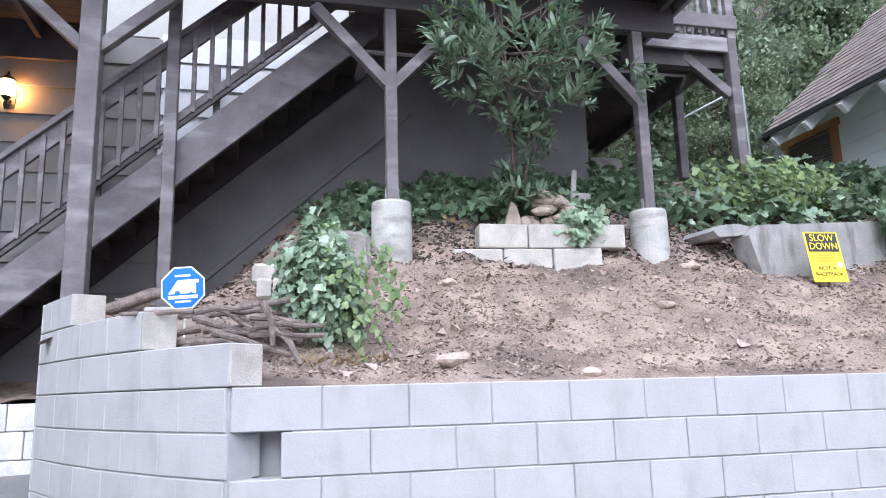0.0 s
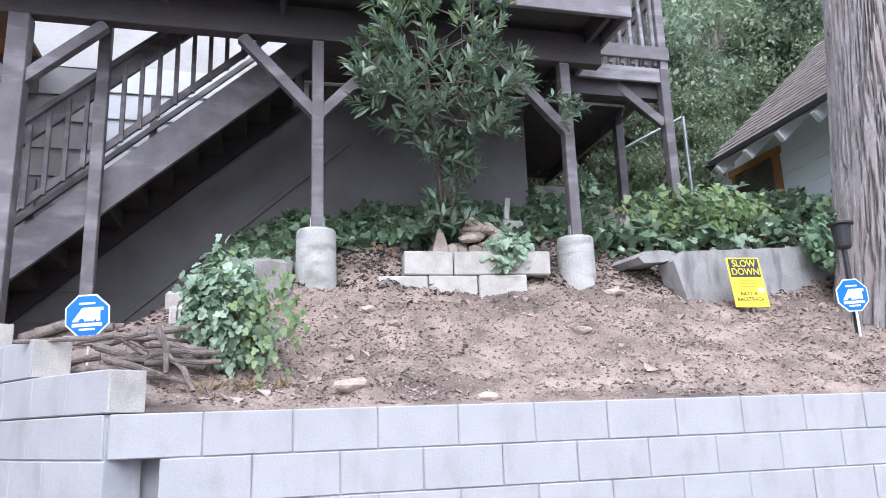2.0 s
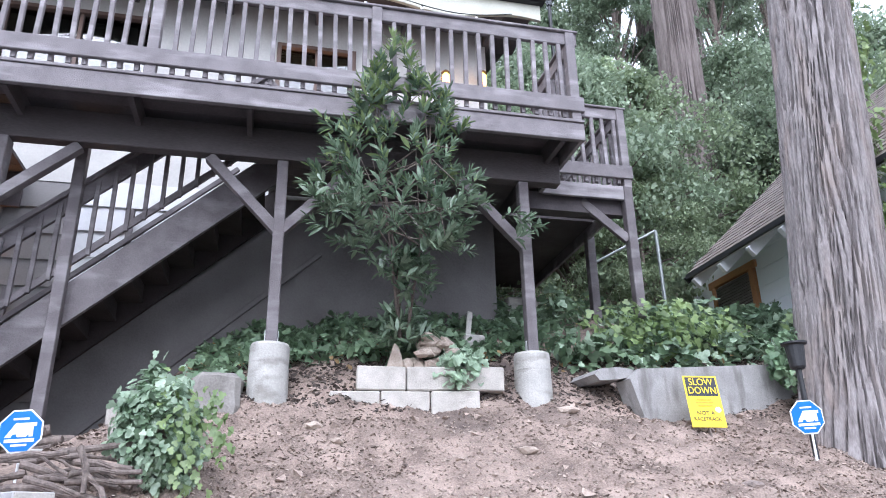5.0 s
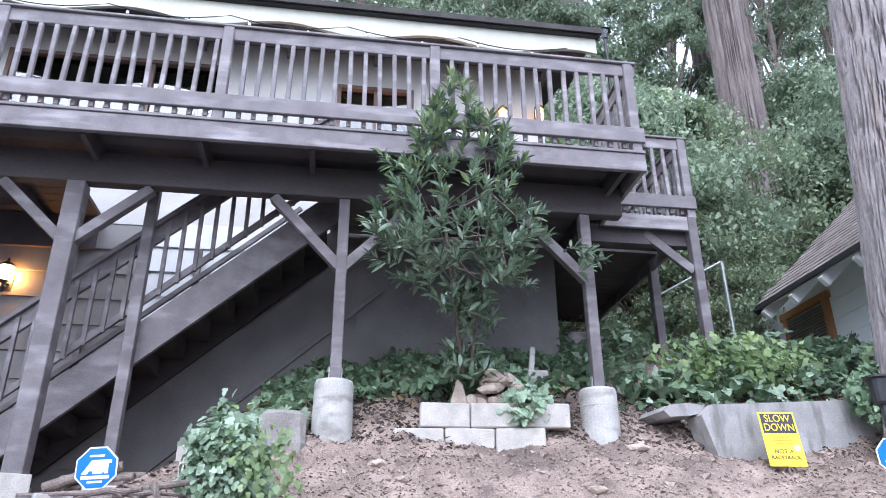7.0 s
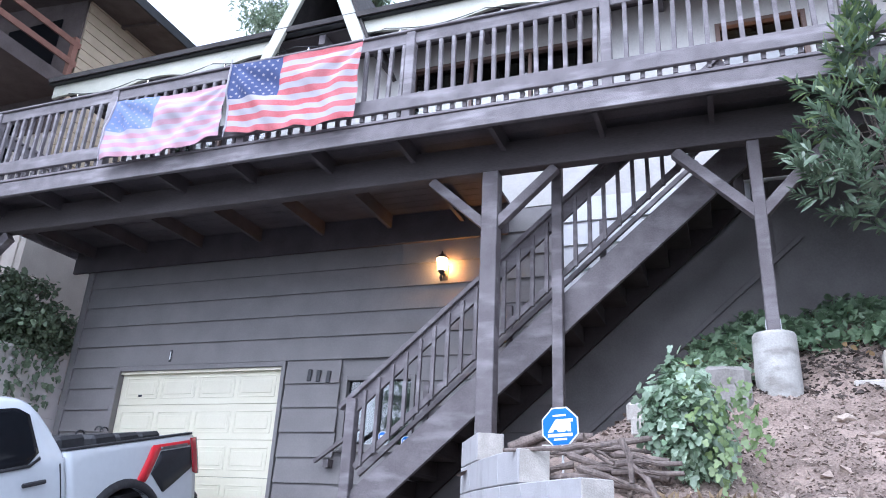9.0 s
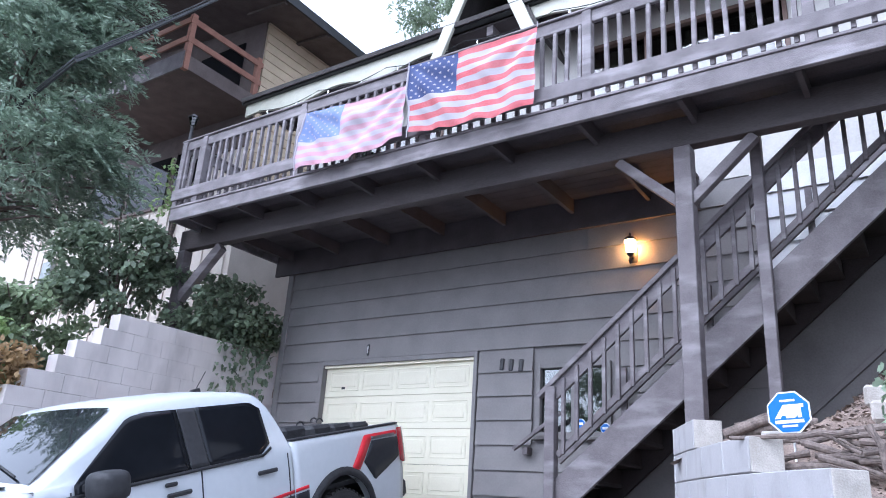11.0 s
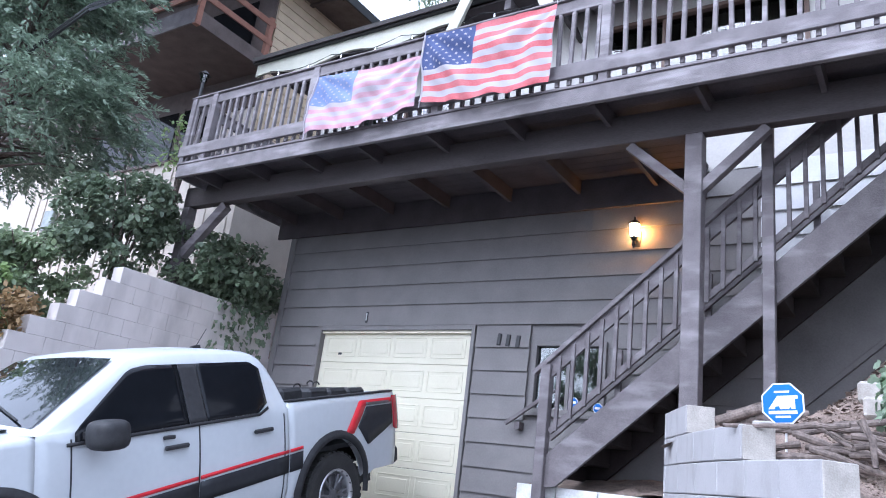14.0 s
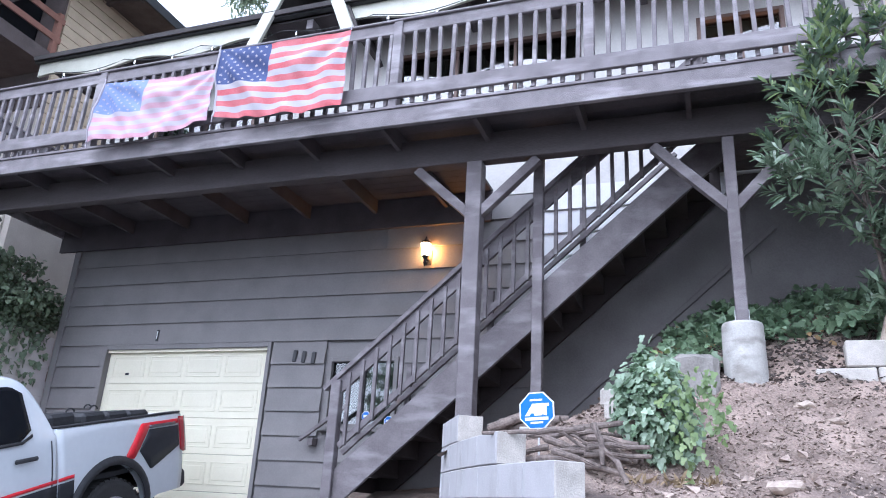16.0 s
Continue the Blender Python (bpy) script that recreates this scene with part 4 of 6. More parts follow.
def side_panel(name, x0, x1, low, high, material, parent, proud=0.005, nx=16, nz=5, sg=1, label=""):
    """A thin sheet that follows the body side between two edges low(x) and high(x)."""
    bm = bmesh.new()
    grid = []
    for i in range(nx + 1):
        x = x0 + (x1 - x0) * i / nx
        grid.append([bm.verts.new((x, sg * (side_y(x, z) + proud), z)) for z in (low(x) + (high(x) - low(x)) * j / nz for j in range(nz + 1))])
    for a, b in zip(grid, grid[1:]):
        for j in range(nz):
            bm.faces.new((a[j], b[j], b[j + 1], a[j + 1]))
    bmesh.ops.recalc_face_normals(bm, faces=bm.faces)
    bmesh.ops.solidify(bm, geom=bm.faces, thickness=-0.004)
    return tpart(name, bm, material, parent, label, smooth=True)


for sg in (1, -1):
    belt = lambda x: 1.27 + (x - 0.8) * -0.03
    top = lambda x: min(cab_top(x) - 0.075, 1.70)
    side_panel("side_window", 0.84, 1.52, lambda x: belt(x) + max(0, 0.96 - x) * 0.6, lambda x: top(x) - max(0, 0.94 - x) * 0.6, TINT, cab, sg=sg, proud=0.012, nz=12, label="dark tinted rear door window")
    side_panel("side_window", 1.70, 2.64, lambda x: belt(x), lambda x: max(top(x) - max(0, x - 2.0) * 0.17, belt(x) + 0.01), TINT, cab, sg=sg, proud=0.012, nz=12, label="dark tinted front door window")
    side_panel("door_pillar", 1.525, 1.695, lambda x: belt(x), lambda x: top(x), PLASTIC, cab, sg=sg, proud=0.013, nz=12)
    side_panel("window_seal", 0.84, 2.70, lambda x: belt(x) - 0.025 + max(0, 0.93 - x) * 0.5, lambda x: belt(x) + max(0, 0.93 - x) * 0.5, PLASTIC, cab, sg=sg, proud=0.014, nz=1)
    for x in (0.655, 1.60, 2.66):
        side_panel("door_gap", x - 0.005, x + 0.005, lambda x: 0.5, lambda x: 1.235, DECAL, cab, sg=sg, proud=0.001, nx=1, nz=8)
    # stripes: a red line over a black band, and a kick-up behind the wheel
    up = lambda x: 0.93 - 0.075 * (x - 0.4)
    for a, b, host in ((0.42, 0.59, side), (0.605, 1.59, cab), (1.61, 2.69, cab)):
        side_panel("red_stripe", a, b, lambda x: up(x) - 0.028, up, RED, truck, sg=sg, nx=6, nz=1)
        side_panel("black_stripe", a, b, lambda x: up(x) - 0.20, lambda x: up(x) - 0.045, DECAL, truck, sg=sg, nx=6, nz=3)
    kick = lambda x: 1.0 + min(max((-0.22 - x) / 0.22, 0), 1) * 0.27
    red_low = lambda x: kick(x + 0.11) - 0.045
    side_panel("red_stripe", -1.0, -0.22, red_low, kick, RED, truck, sg=sg, nx=30, nz=1)
    side_panel("black_stripe", -1.0, -0.40, lambda x: min(0.82 + abs(-0.56 - x) * (0.42 if x < -0.56 else 1.2), red_low(x) - 0.03), lambda x: red_low(x) - 0.022, DECAL, truck, sg=sg, nx=24, nz=3)
    side_panel("badge", -0.95, -0.55, lambda x: 1.215, lambda x: 1.245, RIM, truck, sg=sg, proud=0.008, nx=6, nz=1)
    # tail lamp, handles, mirror
    side_panel("tail_lamp", -1.12, -1.0, lambda x: 0.93 + max(0, x + 1.05) * 0.6, lambda x: 1.29, TAIL, truck, sg=sg, proud=0.014, nx=4, nz=6)
    for x in (0.93, 1.83):
        h = tpart("door_handle", beam(bmesh.new(), (x - 0.11, sg * 0.925, 1.12 - (x - 0.9) * 0.03), (x + 0.11, sg * 0.925, 1.115 - (x - 0.9) * 0.03), 0.03, 0.034, bevel=0.01), PLASTIC)
    tpart("key_bezel", beam(bmesh.new(), (1.84, sg * 0.915, 1.165), (1.95, sg * 0.915, 1.165), 0.02, 0.03, bevel=0.008), PLASTIC)
    bm = bmesh.new()
    bmesh.ops.create_uvsphere(bm, u_segments=24, v_segments=16, radius=1)
    for v in bm.verts:
        s4 = 1 / (abs(v.co.x) ** 4 + abs(v.co.y) ** 4 + abs(v.co.z) ** 4) ** 0.25
        v.co = Vector((2.52 + v.co.x * s4 * 0.11, sg * (1.08 + v.co.y * s4 * 0.13), 1.255 + v.co.z * s4 * 0.10))
    mirror = tpart("mirror", bm, PLASTIC, smooth=True)
    tpart("mirror_arm", beam(bmesh.new(), (2.56, sg * 0.86, 1.24), (2.54, sg * 0.98, 1.26), 0.07, 0.06, bevel=0.01), PLASTIC, mirror)
    # flared arches and wheels
    for c in (-0.05, 3.2):
        bm = bmesh.new()
        prev = None
        for i in range(25):
            a = math.pi * (-0.06 + 1.12 * i / 24)
            ring = []
            for r, o in ((0.475, 0.0), (0.485, 0.035), (0.525, 0.03), (0.555, 0.004)):
                x, z = c + r * math.cos(a), 0.46 + r * math.sin(a)
                ring.append(bm.verts.new((x, sg * (side_y(x, max(z, 0.5)) + o), z)))
            if prev:
                for k in range(3):
                    bm.faces.new((prev[k], ring[k], ring[k + 1], prev[k + 1]))
            prev = ring
        bmesh.ops.recalc_face_normals(bm, faces=bm.faces)
        tpart("fender_flare", bm, PLASTIC, smooth=True)
        tpart("wheel_well", rod(bmesh.new(), (c, sg * 0.55, 0.46), (c, sg * 0.60, 0.46), 0.50, n=28), PLASTIC)

for c in (-0.05, 3.2):
    for sg in (1, -1):
        wheel = thing("wheel")
        wheel.parent = truck
        wheel.location = (c, sg * 0.78, 0.405)
        bm = bmesh.new()
        prof = [(0.25, -0.12), (0.35, -0.125), (0.385, -0.115), (0.405, -0.09), (0.408, 0), (0.405, 0.09), (0.385, 0.115), (0.35, 0.125), (0.25, 0.12)]
        rings = [[bm.verts.new((r * math.cos(a), w, r * math.sin(a))) for a in np.linspace(0, 2 * math.pi, 48, endpoint=False)] for r, w in prof]
        for a, b in zip(rings, rings[1:]):
            for i in range(48):
                bm.faces.new((a[i], a[(i + 1) % 48], b[(i + 1) % 48], b[i]))
        for i in range(40):
            a = 2 * math.pi * i / 40
            for w in (-0.075, 0.075):
                m = Matrix.Rotation(-a, 4, "Y") @ Matrix.Translation((0.405, w, 0.0)) @ Matrix.Diagonal((0.018, 0.06, 0.036, 1))
                bmesh.ops.create_cube(bm, size=1, matrix=m)
        bmesh.ops.recalc_face_normals(bm, faces=bm.faces)
        tyre = link("tyre", bpy.data.meshes.new("tyre"), None, wheel, local=True)
        bm.to_mesh(tyre.data), bm.free()
        tyre.data.materials.append(RUBBER)
        bm = bmesh.new()
        prof = [(0.245, 0.10), (0.25, 0.125), (0.235, 0.128), (0.215, 0.10), (0.205, 0.03)]
        rings = [[bm.verts.new((r * math.cos(a), sg * w, r * math.sin(a))) for a in np.linspace(0, 2 * math.pi, 40, endpoint=False)] for r, w in prof]
        for a, b in zip(rings, rings[1:]):
            for i in range(40):
                bm.faces.new((a[i], a[(i + 1) % 40], b[(i + 1) % 40], b[i]))
        part("rim_lip", bm, RIM_LIP, wheel, local=True, smooth=True)
        bm = bmesh.new()
        rod(bm, (0, sg * 0.0, 0), (0, sg * 0.03, 0), 0.21, n=32)
        rod(bm, (0, sg * 0.03, 0), (0, sg * 0.085, 0), 0.075, 0.06, n=16)
        for i in range(6):
            a = 2 * math.pi * i / 6
            for da in (-0.16, 0.16):
                beam(bm, (0.06 * math.cos(a), sg * 0.07, 0.06 * math.sin(a)), (0.205 * math.cos(a + da), sg * 0.09, 0.205 * math.sin(a + da)), 0.03, 0.03, up=(0, 1, 0), bevel=0.006)
        part("rim", bm, RIM, wheel, local=True)
        for i in range(16):
            a = 2 * math.pi * i / 16
            part("rim_bolt", rod(bmesh.new(), (0.228 * math.cos(a), sg * 0.12, 0.228 * math.sin(a)), (0.228 * math.cos(a), sg * 0.136, 0.228 * math.sin(a)), 0.008, n=6), RIM, wheel, local=True)

tpart("rear_bumper", B((-1.24, -0.82, 0.55), (-1.10, 0.82, 0.74), 0.035), PLASTIC)
tpart("front_bumper", B((3.98, -0.84, 0.42), (4.14, 0.84, 0.75), 0.05), PLASTIC)
tpart("grille", B((4.055, -0.62, 0.80), (4.09, 0.62, 1.08), 0.02), PLASTIC)
tpart("underbody", B((-1.0, -0.6, 0.38), (3.9, 0.6, 0.52)), PLASTIC)
tpart("side_step", beam(bmesh.new(), (0.55, 0.86, 0.42), (2.6, 0.86, 0.42), 0.1, 0.05), PLASTIC)
# windscreen and rear window follow the roof line
bm = bmesh.new()
prev = None
for i in range(9):
    x = 2.19 + (2.87 - 2.19) * i / 8
    z = cab_top(x)
    ring = []
    for j in range(9):
        s = -1 + 2 * j / 8
        y = s * (side_y(x, z - 0.05) - 0.10)
        ring.append(bm.verts.new((x + 0.008, y, z + 0.026 - 0.02 * s * s + 0.006)))
    if prev:
        for j in range(8):
            bm.faces.new((prev[j], ring[j], ring[j + 1], prev[j + 1]))
    prev = ring
bmesh.ops.recalc_face_normals(bm, faces=bm.faces)
shield = tpart("windscreen", bm, SCREEN, cab, "glossy dark windscreen reflecting the trees", smooth=True)
tpart("wiper", rod(bmesh.new(), (2.86, 0.6, 1.37), (2.72, 0.05, 1.47), 0.008, n=6), PLASTIC, cab)
ant = tpart("roof_antenna", prism(bmesh.new(), [(0.83, 1.79), (0.99, 1.81), (0.92, 1.86), (0.85, 1.87)], 0.04, Matrix.Translation((0, -0.02, 0))), PLASTIC, cab)
tpart("antenna_mast", rod(bmesh.new(), (0.88, 0, 1.86), (0.76, 0, 2.02), 0.004, n=5), PLASTIC, ant)
for y in (-0.45, 0.45):
    tpart("bonnet_stripe", beam(bmesh.new(), (2.9, y, 1.312), (3.7, y, 1.262), 0.22, 0.004, bevel=0), DECAL, front)


# ---- flags on the railing ----
def flag(name, corners, label, red, white, blue, sag, seed):
    """Corners: top left, top right, bottom right, bottom left, as (x, z). Thirteen stripes, a canton and stars on a folded cloth."""
    root = thing(name, (corners[0][0], 4.93, corners[0][1]), label, "flag", "flags on the railing")
    nx, nz = 76, 52
    rnd = random.Random(seed)
    ph = [rnd.uniform(0, 6) for _ in range(4)]

    def at(u, v, proud=0.0):
        tl, tr, br, bl = corners
        x = (tl[0] * (1 - u) + tr[0] * u) * (1 - v) + (bl[0] * (1 - u) + br[0] * u) * v
        z = (tl[1] * (1 - u) + tr[1] * u) * (1 - v) + (bl[1] * (1 - u) + br[1] * u) * v
        z -= sag * 4 * u * (1 - u) * (0.25 + 0.75 * v) + 0.012 * math.sin(u * 17 + ph[0]) * v
        fold = 0.034 * math.sin(8 * u - 6 * v + ph[1]) * (0.5 + 0.5 * math.sin(3 * u + 2 * v)) + 0.016 * math.sin(23 * u + 5 * v + ph[2]) + 0.008 * math.sin(38 * u - 19 * v + ph[3])
        # folds fan out from the two tied corners
        for cu, s in ((0.0, 1.0), (1.0, -1.0)):
            ang = math.atan2(v + 0.02, abs(u - cu) * 1.6 + 0.02)
            rr = math.hypot(u - cu, v)
            fold += 0.06 * math.sin(ang * 10 + ph[3] + s) * min(1, rr * 2.2) * max(0, 1.15 - rr)
        return Vector((x + 0.008 * math.sin(9 * v + ph[0]), 4.87 - proud - fold * (0.3 + 0.7 * v) - 0.03 * v, z))

    strips = {"red": bmesh.new(), "white": bmesh.new(), "blue": bmesh.new()}
    for i in range(nx):
        for j in range(nz):
            kind = "blue" if i < nx * 0.4 and j < 28 else ("red" if (j // 4) % 2 == 0 else "white")
            bm = strips[kind]
            bm.faces.new([bm.verts.new(at(a / nx, b / nz)) for a, b in ((i, j), (i, j + 1), (i + 1, j + 1), (i + 1, j))])
    for key, nm, col in (("red", "red_stripes", red), ("white", "white_stripes", white), ("blue", "canton", blue)):
        bm = strips[key]
        bmesh.ops.remove_doubles(bm, verts=bm.verts, dist=0.0004)
        part(nm, bm, col, root, smooth=True)
    bm = bmesh.new()
    for r in range(9):
        for c in range(6 if r % 2 == 0 else 5):
            u0, v0 = 0.4 * (c + (0.5 if r % 2 == 0 else 1.0)) / 6, 0.538 * (r + 0.55) / 9.1
            star = []
            for k in range(10):
                a, rr = math.pi * k / 5, (0.023 if k % 2 == 0 else 0.0095)
                star.append(bm.verts.new(at(u0 + rr * math.sin(a) * 0.62, v0 - rr * math.cos(a), 0.004)))
            bm.faces.new(star)
    tagged(part("stars", bm, white, root), kind="stuff")
    bm = bmesh.new()
    rings = [[bm.verts.new(at(0, j / 20) + Vector((0.012 * math.cos(k * math.pi / 3), 0.012 * math.sin(k * math.pi / 3), 0))) for k in range(6)] for j in range(21)]
    for lo_r, hi_r in zip(rings, rings[1:]):
        for k in range(6):
            bm.faces.new((lo_r[k], lo_r[(k + 1) % 6], hi_r[(k + 1) % 6], hi_r[k]))
    part("header_tape", bm, white, root)
    for u, v in ((0.0, 0.0), (1.0, 0.0), (0.0, 1.0)):
        p = at(u, v)
        part("tie", rod(bmesh.new(), p, p + Vector((0.0, 0.0, -0.07 if v else 0.06)), 0.006, n=5), white, root)


def cloth(name, c, worn):
    """Thin weathered cloth; patchy colour mixes sun bleaching with the shade of folds."""
    return mat(name, c, worn, 0.85, 3.2, 120, 0.1, vary=0, spec=0.2)


flag("flag", ((-4.18, 6.275), (-2.65, 6.245), (-2.655, 5.39), (-4.09, 5.46)), "large stars-and-stripes flag tied to the deck railing", cloth("flag_red", (0.42, 0.07, 0.085), (0.58, 0.22, 0.23)), cloth("flag_white", (0.36, 0.335, 0.36), (0.48, 0.45, 0.475)), cloth("flag_navy", (0.05, 0.065, 0.15), (0.10, 0.125, 0.25)), 0.055, 3)
flag("flag", ((-5.67, 6.09), (-4.19, 6.04), (-4.17, 5.42), (-5.70, 5.37)), "sun-faded stars-and-stripes flag tied to the deck railing", cloth("faded_red", (0.46, 0.22, 0.27), (0.53, 0.37, 0.42)), cloth("faded_white", (0.38, 0.34, 0.38), (0.48, 0.44, 0.48)), cloth("faded_navy", (0.15, 0.20, 0.38), (0.27, 0.33, 0.52)), 0.06, 8)

# ---- signs ----
BLUE = mat("sign_blue", (0.005, 0.12, 0.50), (0.008, 0.16, 0.60), 0.4, 6, 60, 0, vary=0)
SIGNW = mat("sign_white", (0.80, 0.80, 0.80), (0.86, 0.86, 0.86), 0.5, 6, 60, 0, vary=0)
YELLOW = mat("sign_yellow", (0.80, 0.56, 0.01), (0.88, 0.64, 0.02), 0.45, 6, 60, 0, vary=0)


def octagon(r):
    return [(r * math.cos(math.pi / 8 + math.pi / 4 * k), r * math.sin(math.pi / 8 + math.pi / 4 * k)) for k in range(8)]


def yard_sign(at, ground, turn, lean):
    root = thing("yard_sign", at, "blue octagonal yard sign on a short white stake", "sign", "blue yard signs")
    m = Matrix.Translation(at) @ Matrix.Rotation(turn, 4, "Z") @ Matrix.Rotation(lean, 4, "Y")
    plate = part("plate", prism(bmesh.new(), octagon(0.137), 0.006, m), SIGNW, root)
    part("face", prism(bmesh.new(), octagon(0.127), 0.004, m @ Matrix.Translation((0, -0.004, 0))), BLUE, plate)
    q = m @ Matrix.Translation((0, -0.007, 0))
    # plain shapes stand for the emblem and the small lines
    part("emblem", prism(bmesh.new(), [(-0.085, -0.035), (-0.05, -0.035), (-0.042, -0.018), (-0.02, -0.018), (-0.015, -0.035), (0.035, -0.035), (0.052, -0.02), (0.052, -0.035), (0.075, -0.035), (0.075, 0.027), (0.092, 0.027), (0.092, 0.047), (-0.028, 0.047)], 0.003, q), SIGNW, plate, "white emblem")
    for zc, hw, hh in ((0.072, 0.045, 0.006), (-0.056, 0.085, 0.010), (-0.083, 0.045, 0.006)):
        part("line_bar", prism(bmesh.new(), [(-hw, zc - hh), (hw, zc - hh), (hw, zc + hh), (-hw, zc + hh)], 0.003, q), SIGNW, plate)
    b = m @ Vector((0.01, 0.008, -0.12))
    part("stake", beam(bmesh.new(), (b.x, b.y, ground - 0.05), (b.x, b.y, b.z + 0.06), 0.018, 0.012, up=(1, 0, 0), bevel=0.002), SIGNW, root)


yard_sign((-0.666, 4.555, 2.51), 2.22, radians(-8), radians(-3))
yard_sign((4.775, 4.52, 2.67), 2.40, radians(-10), radians(-3))


def words(text, size, m, material, parent, name="lettering", squeeze=1.0):
    c = bpy.data.curves.new(name, "FONT")
    c.body, c.size, c.extrude, c.align_x, c.align_y = text, size, 0.001, "CENTER", "CENTER"
    c.materials.append(material)
    ob = new(name, c)
    ob.parent = parent
    if parent.type == "EMPTY":
        ob.matrix_parent_inverse = Matrix.Translation(-parent.location)
    ob.matrix_basis = m @ Matrix.Rotation(radians(90), 4, "X") @ Matrix.Diagonal((squeeze, 1, 1, 1))
    return ob


BL_, TL_, TR_ = Vector((4.105, 5.035, 2.652)), Vector((4.145, 5.145, 3.096)), Vector((4.412, 5.095, 3.090))
ux = (TR_ - TL_).normalized()
uz = (TL_ - BL_)
uz = (uz - ux * uz.dot(ux) + ux * 0).normalized()
lean_x = (TL_ - BL_).dot(ux)
uy = uz.cross(ux)
M = Matrix((ux, uy, uz)).transposed().to_4x4()
M.translation = (TL_ + BL_) / 2 + ux * 0.142
slow = thing("speed_sign", tuple(M.translation), "yellow and black slow-down sign leaning on the bank", "sign")
SW, SH = 0.142, 0.226
plate = part("plate", prism(bmesh.new(), [(-SW, -SH), (SW, -SH), (SW, SH), (-SW, SH)], 0.006, M), YELLOW, slow)
part("black_panel", prism(bmesh.new(), [(-SW + 0.014, 0.045), (SW - 0.014, 0.045), (SW - 0.014, SH - 0.014), (-SW + 0.014, SH - 0.014)], 0.002, M @ Matrix.Translation((0, -0.003, 0))), DECAL, plate)
words("SLOW", 0.088, M @ Matrix.Translation((0, -0.006, 0.166)), YELLOW, plate, squeeze=0.82)
words("DOWN", 0.088, M @ Matrix.Translation((0, -0.006, 0.09)), YELLOW, plate, squeeze=0.8)
words("NOT A", 0.047, M @ Matrix.Translation((-0.01, -0.004, -0.108)), DECAL, plate)
words("RACETRACK", 0.043, M @ Matrix.Translation((-0.005, -0.004, -0.158)), DECAL, plate, squeeze=0.92)
for zc, hw in ((0.012, 0.06), (-0.012, 0.075), (-0.04, 0.06)):
    part("line_bar", prism(bmesh.new(), [(-hw, zc - 0.007), (hw, zc - 0.007), (hw, zc + 0.007), (-hw, zc + 0.007)], 0.002, M @ Matrix.Translation((0, -0.003, 0))), mat("worn_print", (0.45, 0.30, 0.01), (0.55, 0.38, 0.02), 0.5, 30, 90, 0, vary=0), plate)
part("sticker", prism(bmesh.new(), octagon(0.025), 0.002, M @ Matrix.Translation((0.10, -0.003, -0.075))), SIGNW, plate, "small round white sticker")
part("stake", beam(bmesh.new(), M @ Vector((0, 0.02, -0.35)), M @ Vector((0, 0.02, 0.1)), 0.03, 0.012, up=(1, 0, 0)), TWIG, slow)

# house number, drawn as plain bars
plaque = thing("house_number", (-4.0, HY - 0.03, 3.45), "three dark metal house numerals as plain bars", "house number")
for k, x in enumerate((-4.11, -3.99, -3.86)):
    part("numeral_bar", beam(bmesh.new(), (x, HY - 0.04, 3.37 - 0.012 * k), (x + 0.012, HY - 0.04, 3.51 - 0.012 * k), 0.02, 0.055, up=(1, 0, 0), bevel=0.008), BLACK, plaque)

thermo = thing("wall_thermometer", (-6.157, HY - 0.03, 3.66), "small white thermometer on the siding", "thermometer")
part("backing", B((-6.175, HY - 0.042, 3.66), (-6.139, HY - 0.03, 3.81), 0.004), BLACK, thermo)
part("tube", B((-6.163, HY - 0.047, 3.69), (-6.151, HY - 0.043, 3.79)), SIGNW, thermo)
for x, z in ((-3.144, 2.76), (-2.842, 2.705)):
    st = thing("window_sticker", (x, HY, z), "small blue octagonal sticker on the window", "sticker", "window stickers")
    m = Matrix.Translation((x, HY + 0.02, z)) if x < -3 else Matrix.Translation((x, HY - 0.036, z))
    part("backing", prism(bmesh.new(), octagon(0.058), 0.002, m), SIGNW, st)
    part("face", prism(bmesh.new(), octagon(0.05), 0.002, m @ Matrix.Translation((0, -0.003, 0))), BLUE, st)
    part("emblem", prism(bmesh.new(), [(-0.03, -0.012), (0.03, -0.012), (0.03, 0.014), (-0.03, 0.014)], 0.002, m @ Matrix.Translation((0, -0.005, 0))), SIGNW, st)

# ---- lamps ----
wl = thing("wall_lantern", (-2.51, 6.95, 4.5), "lit black coach lantern on the siding", "wall lamp")
part("back_plate", B((-2.55, 6.995, 4.46), (-2.45, 7.015, 4.66), 0.006), BLACK, wl)
part("arm", rod(bmesh.new(), (-2.5, 7.0, 4.56), (-2.5, 6.9, 4.53), 0.014), BLACK, wl)
part("finial", lathe(bmesh.new(), [(0.006, -0.12), (0.022, -0.08), (0.012, -0.04), (0.045, 0.0)], (-2.5, 6.9, 4.56)), BLACK, wl)
shade = part("glass_shade", lathe(bmesh.new(), [(0.042, 0.0), (0.062, 0.14)], (-2.5, 6.9, 4.565), 8), glow("lamp_glass", (1.0, 0.62, 0.25), 14), wl, "glowing frosted glass shade")
part("roof_cap", lathe(bmesh.new(), [(0.072, 0.0), (0.05, 0.03), (0.015, 0.055), (0.008, 0.09)], (-2.5, 6.9, 4.71), 8), BLACK, wl)
ld = bpy.data.lights.new("lantern_bulb", "POINT")
ld.energy, ld.color, ld.shadow_soft_size = 6.5, (1.0, 0.36, 0.04), 0.03
lo = new("lantern_bulb", ld)
lo.location = (-2.47, 6.962, 4.64)
AMBER = glow("amber_glass", (1.0, 0.45, 0.08), 3.0)
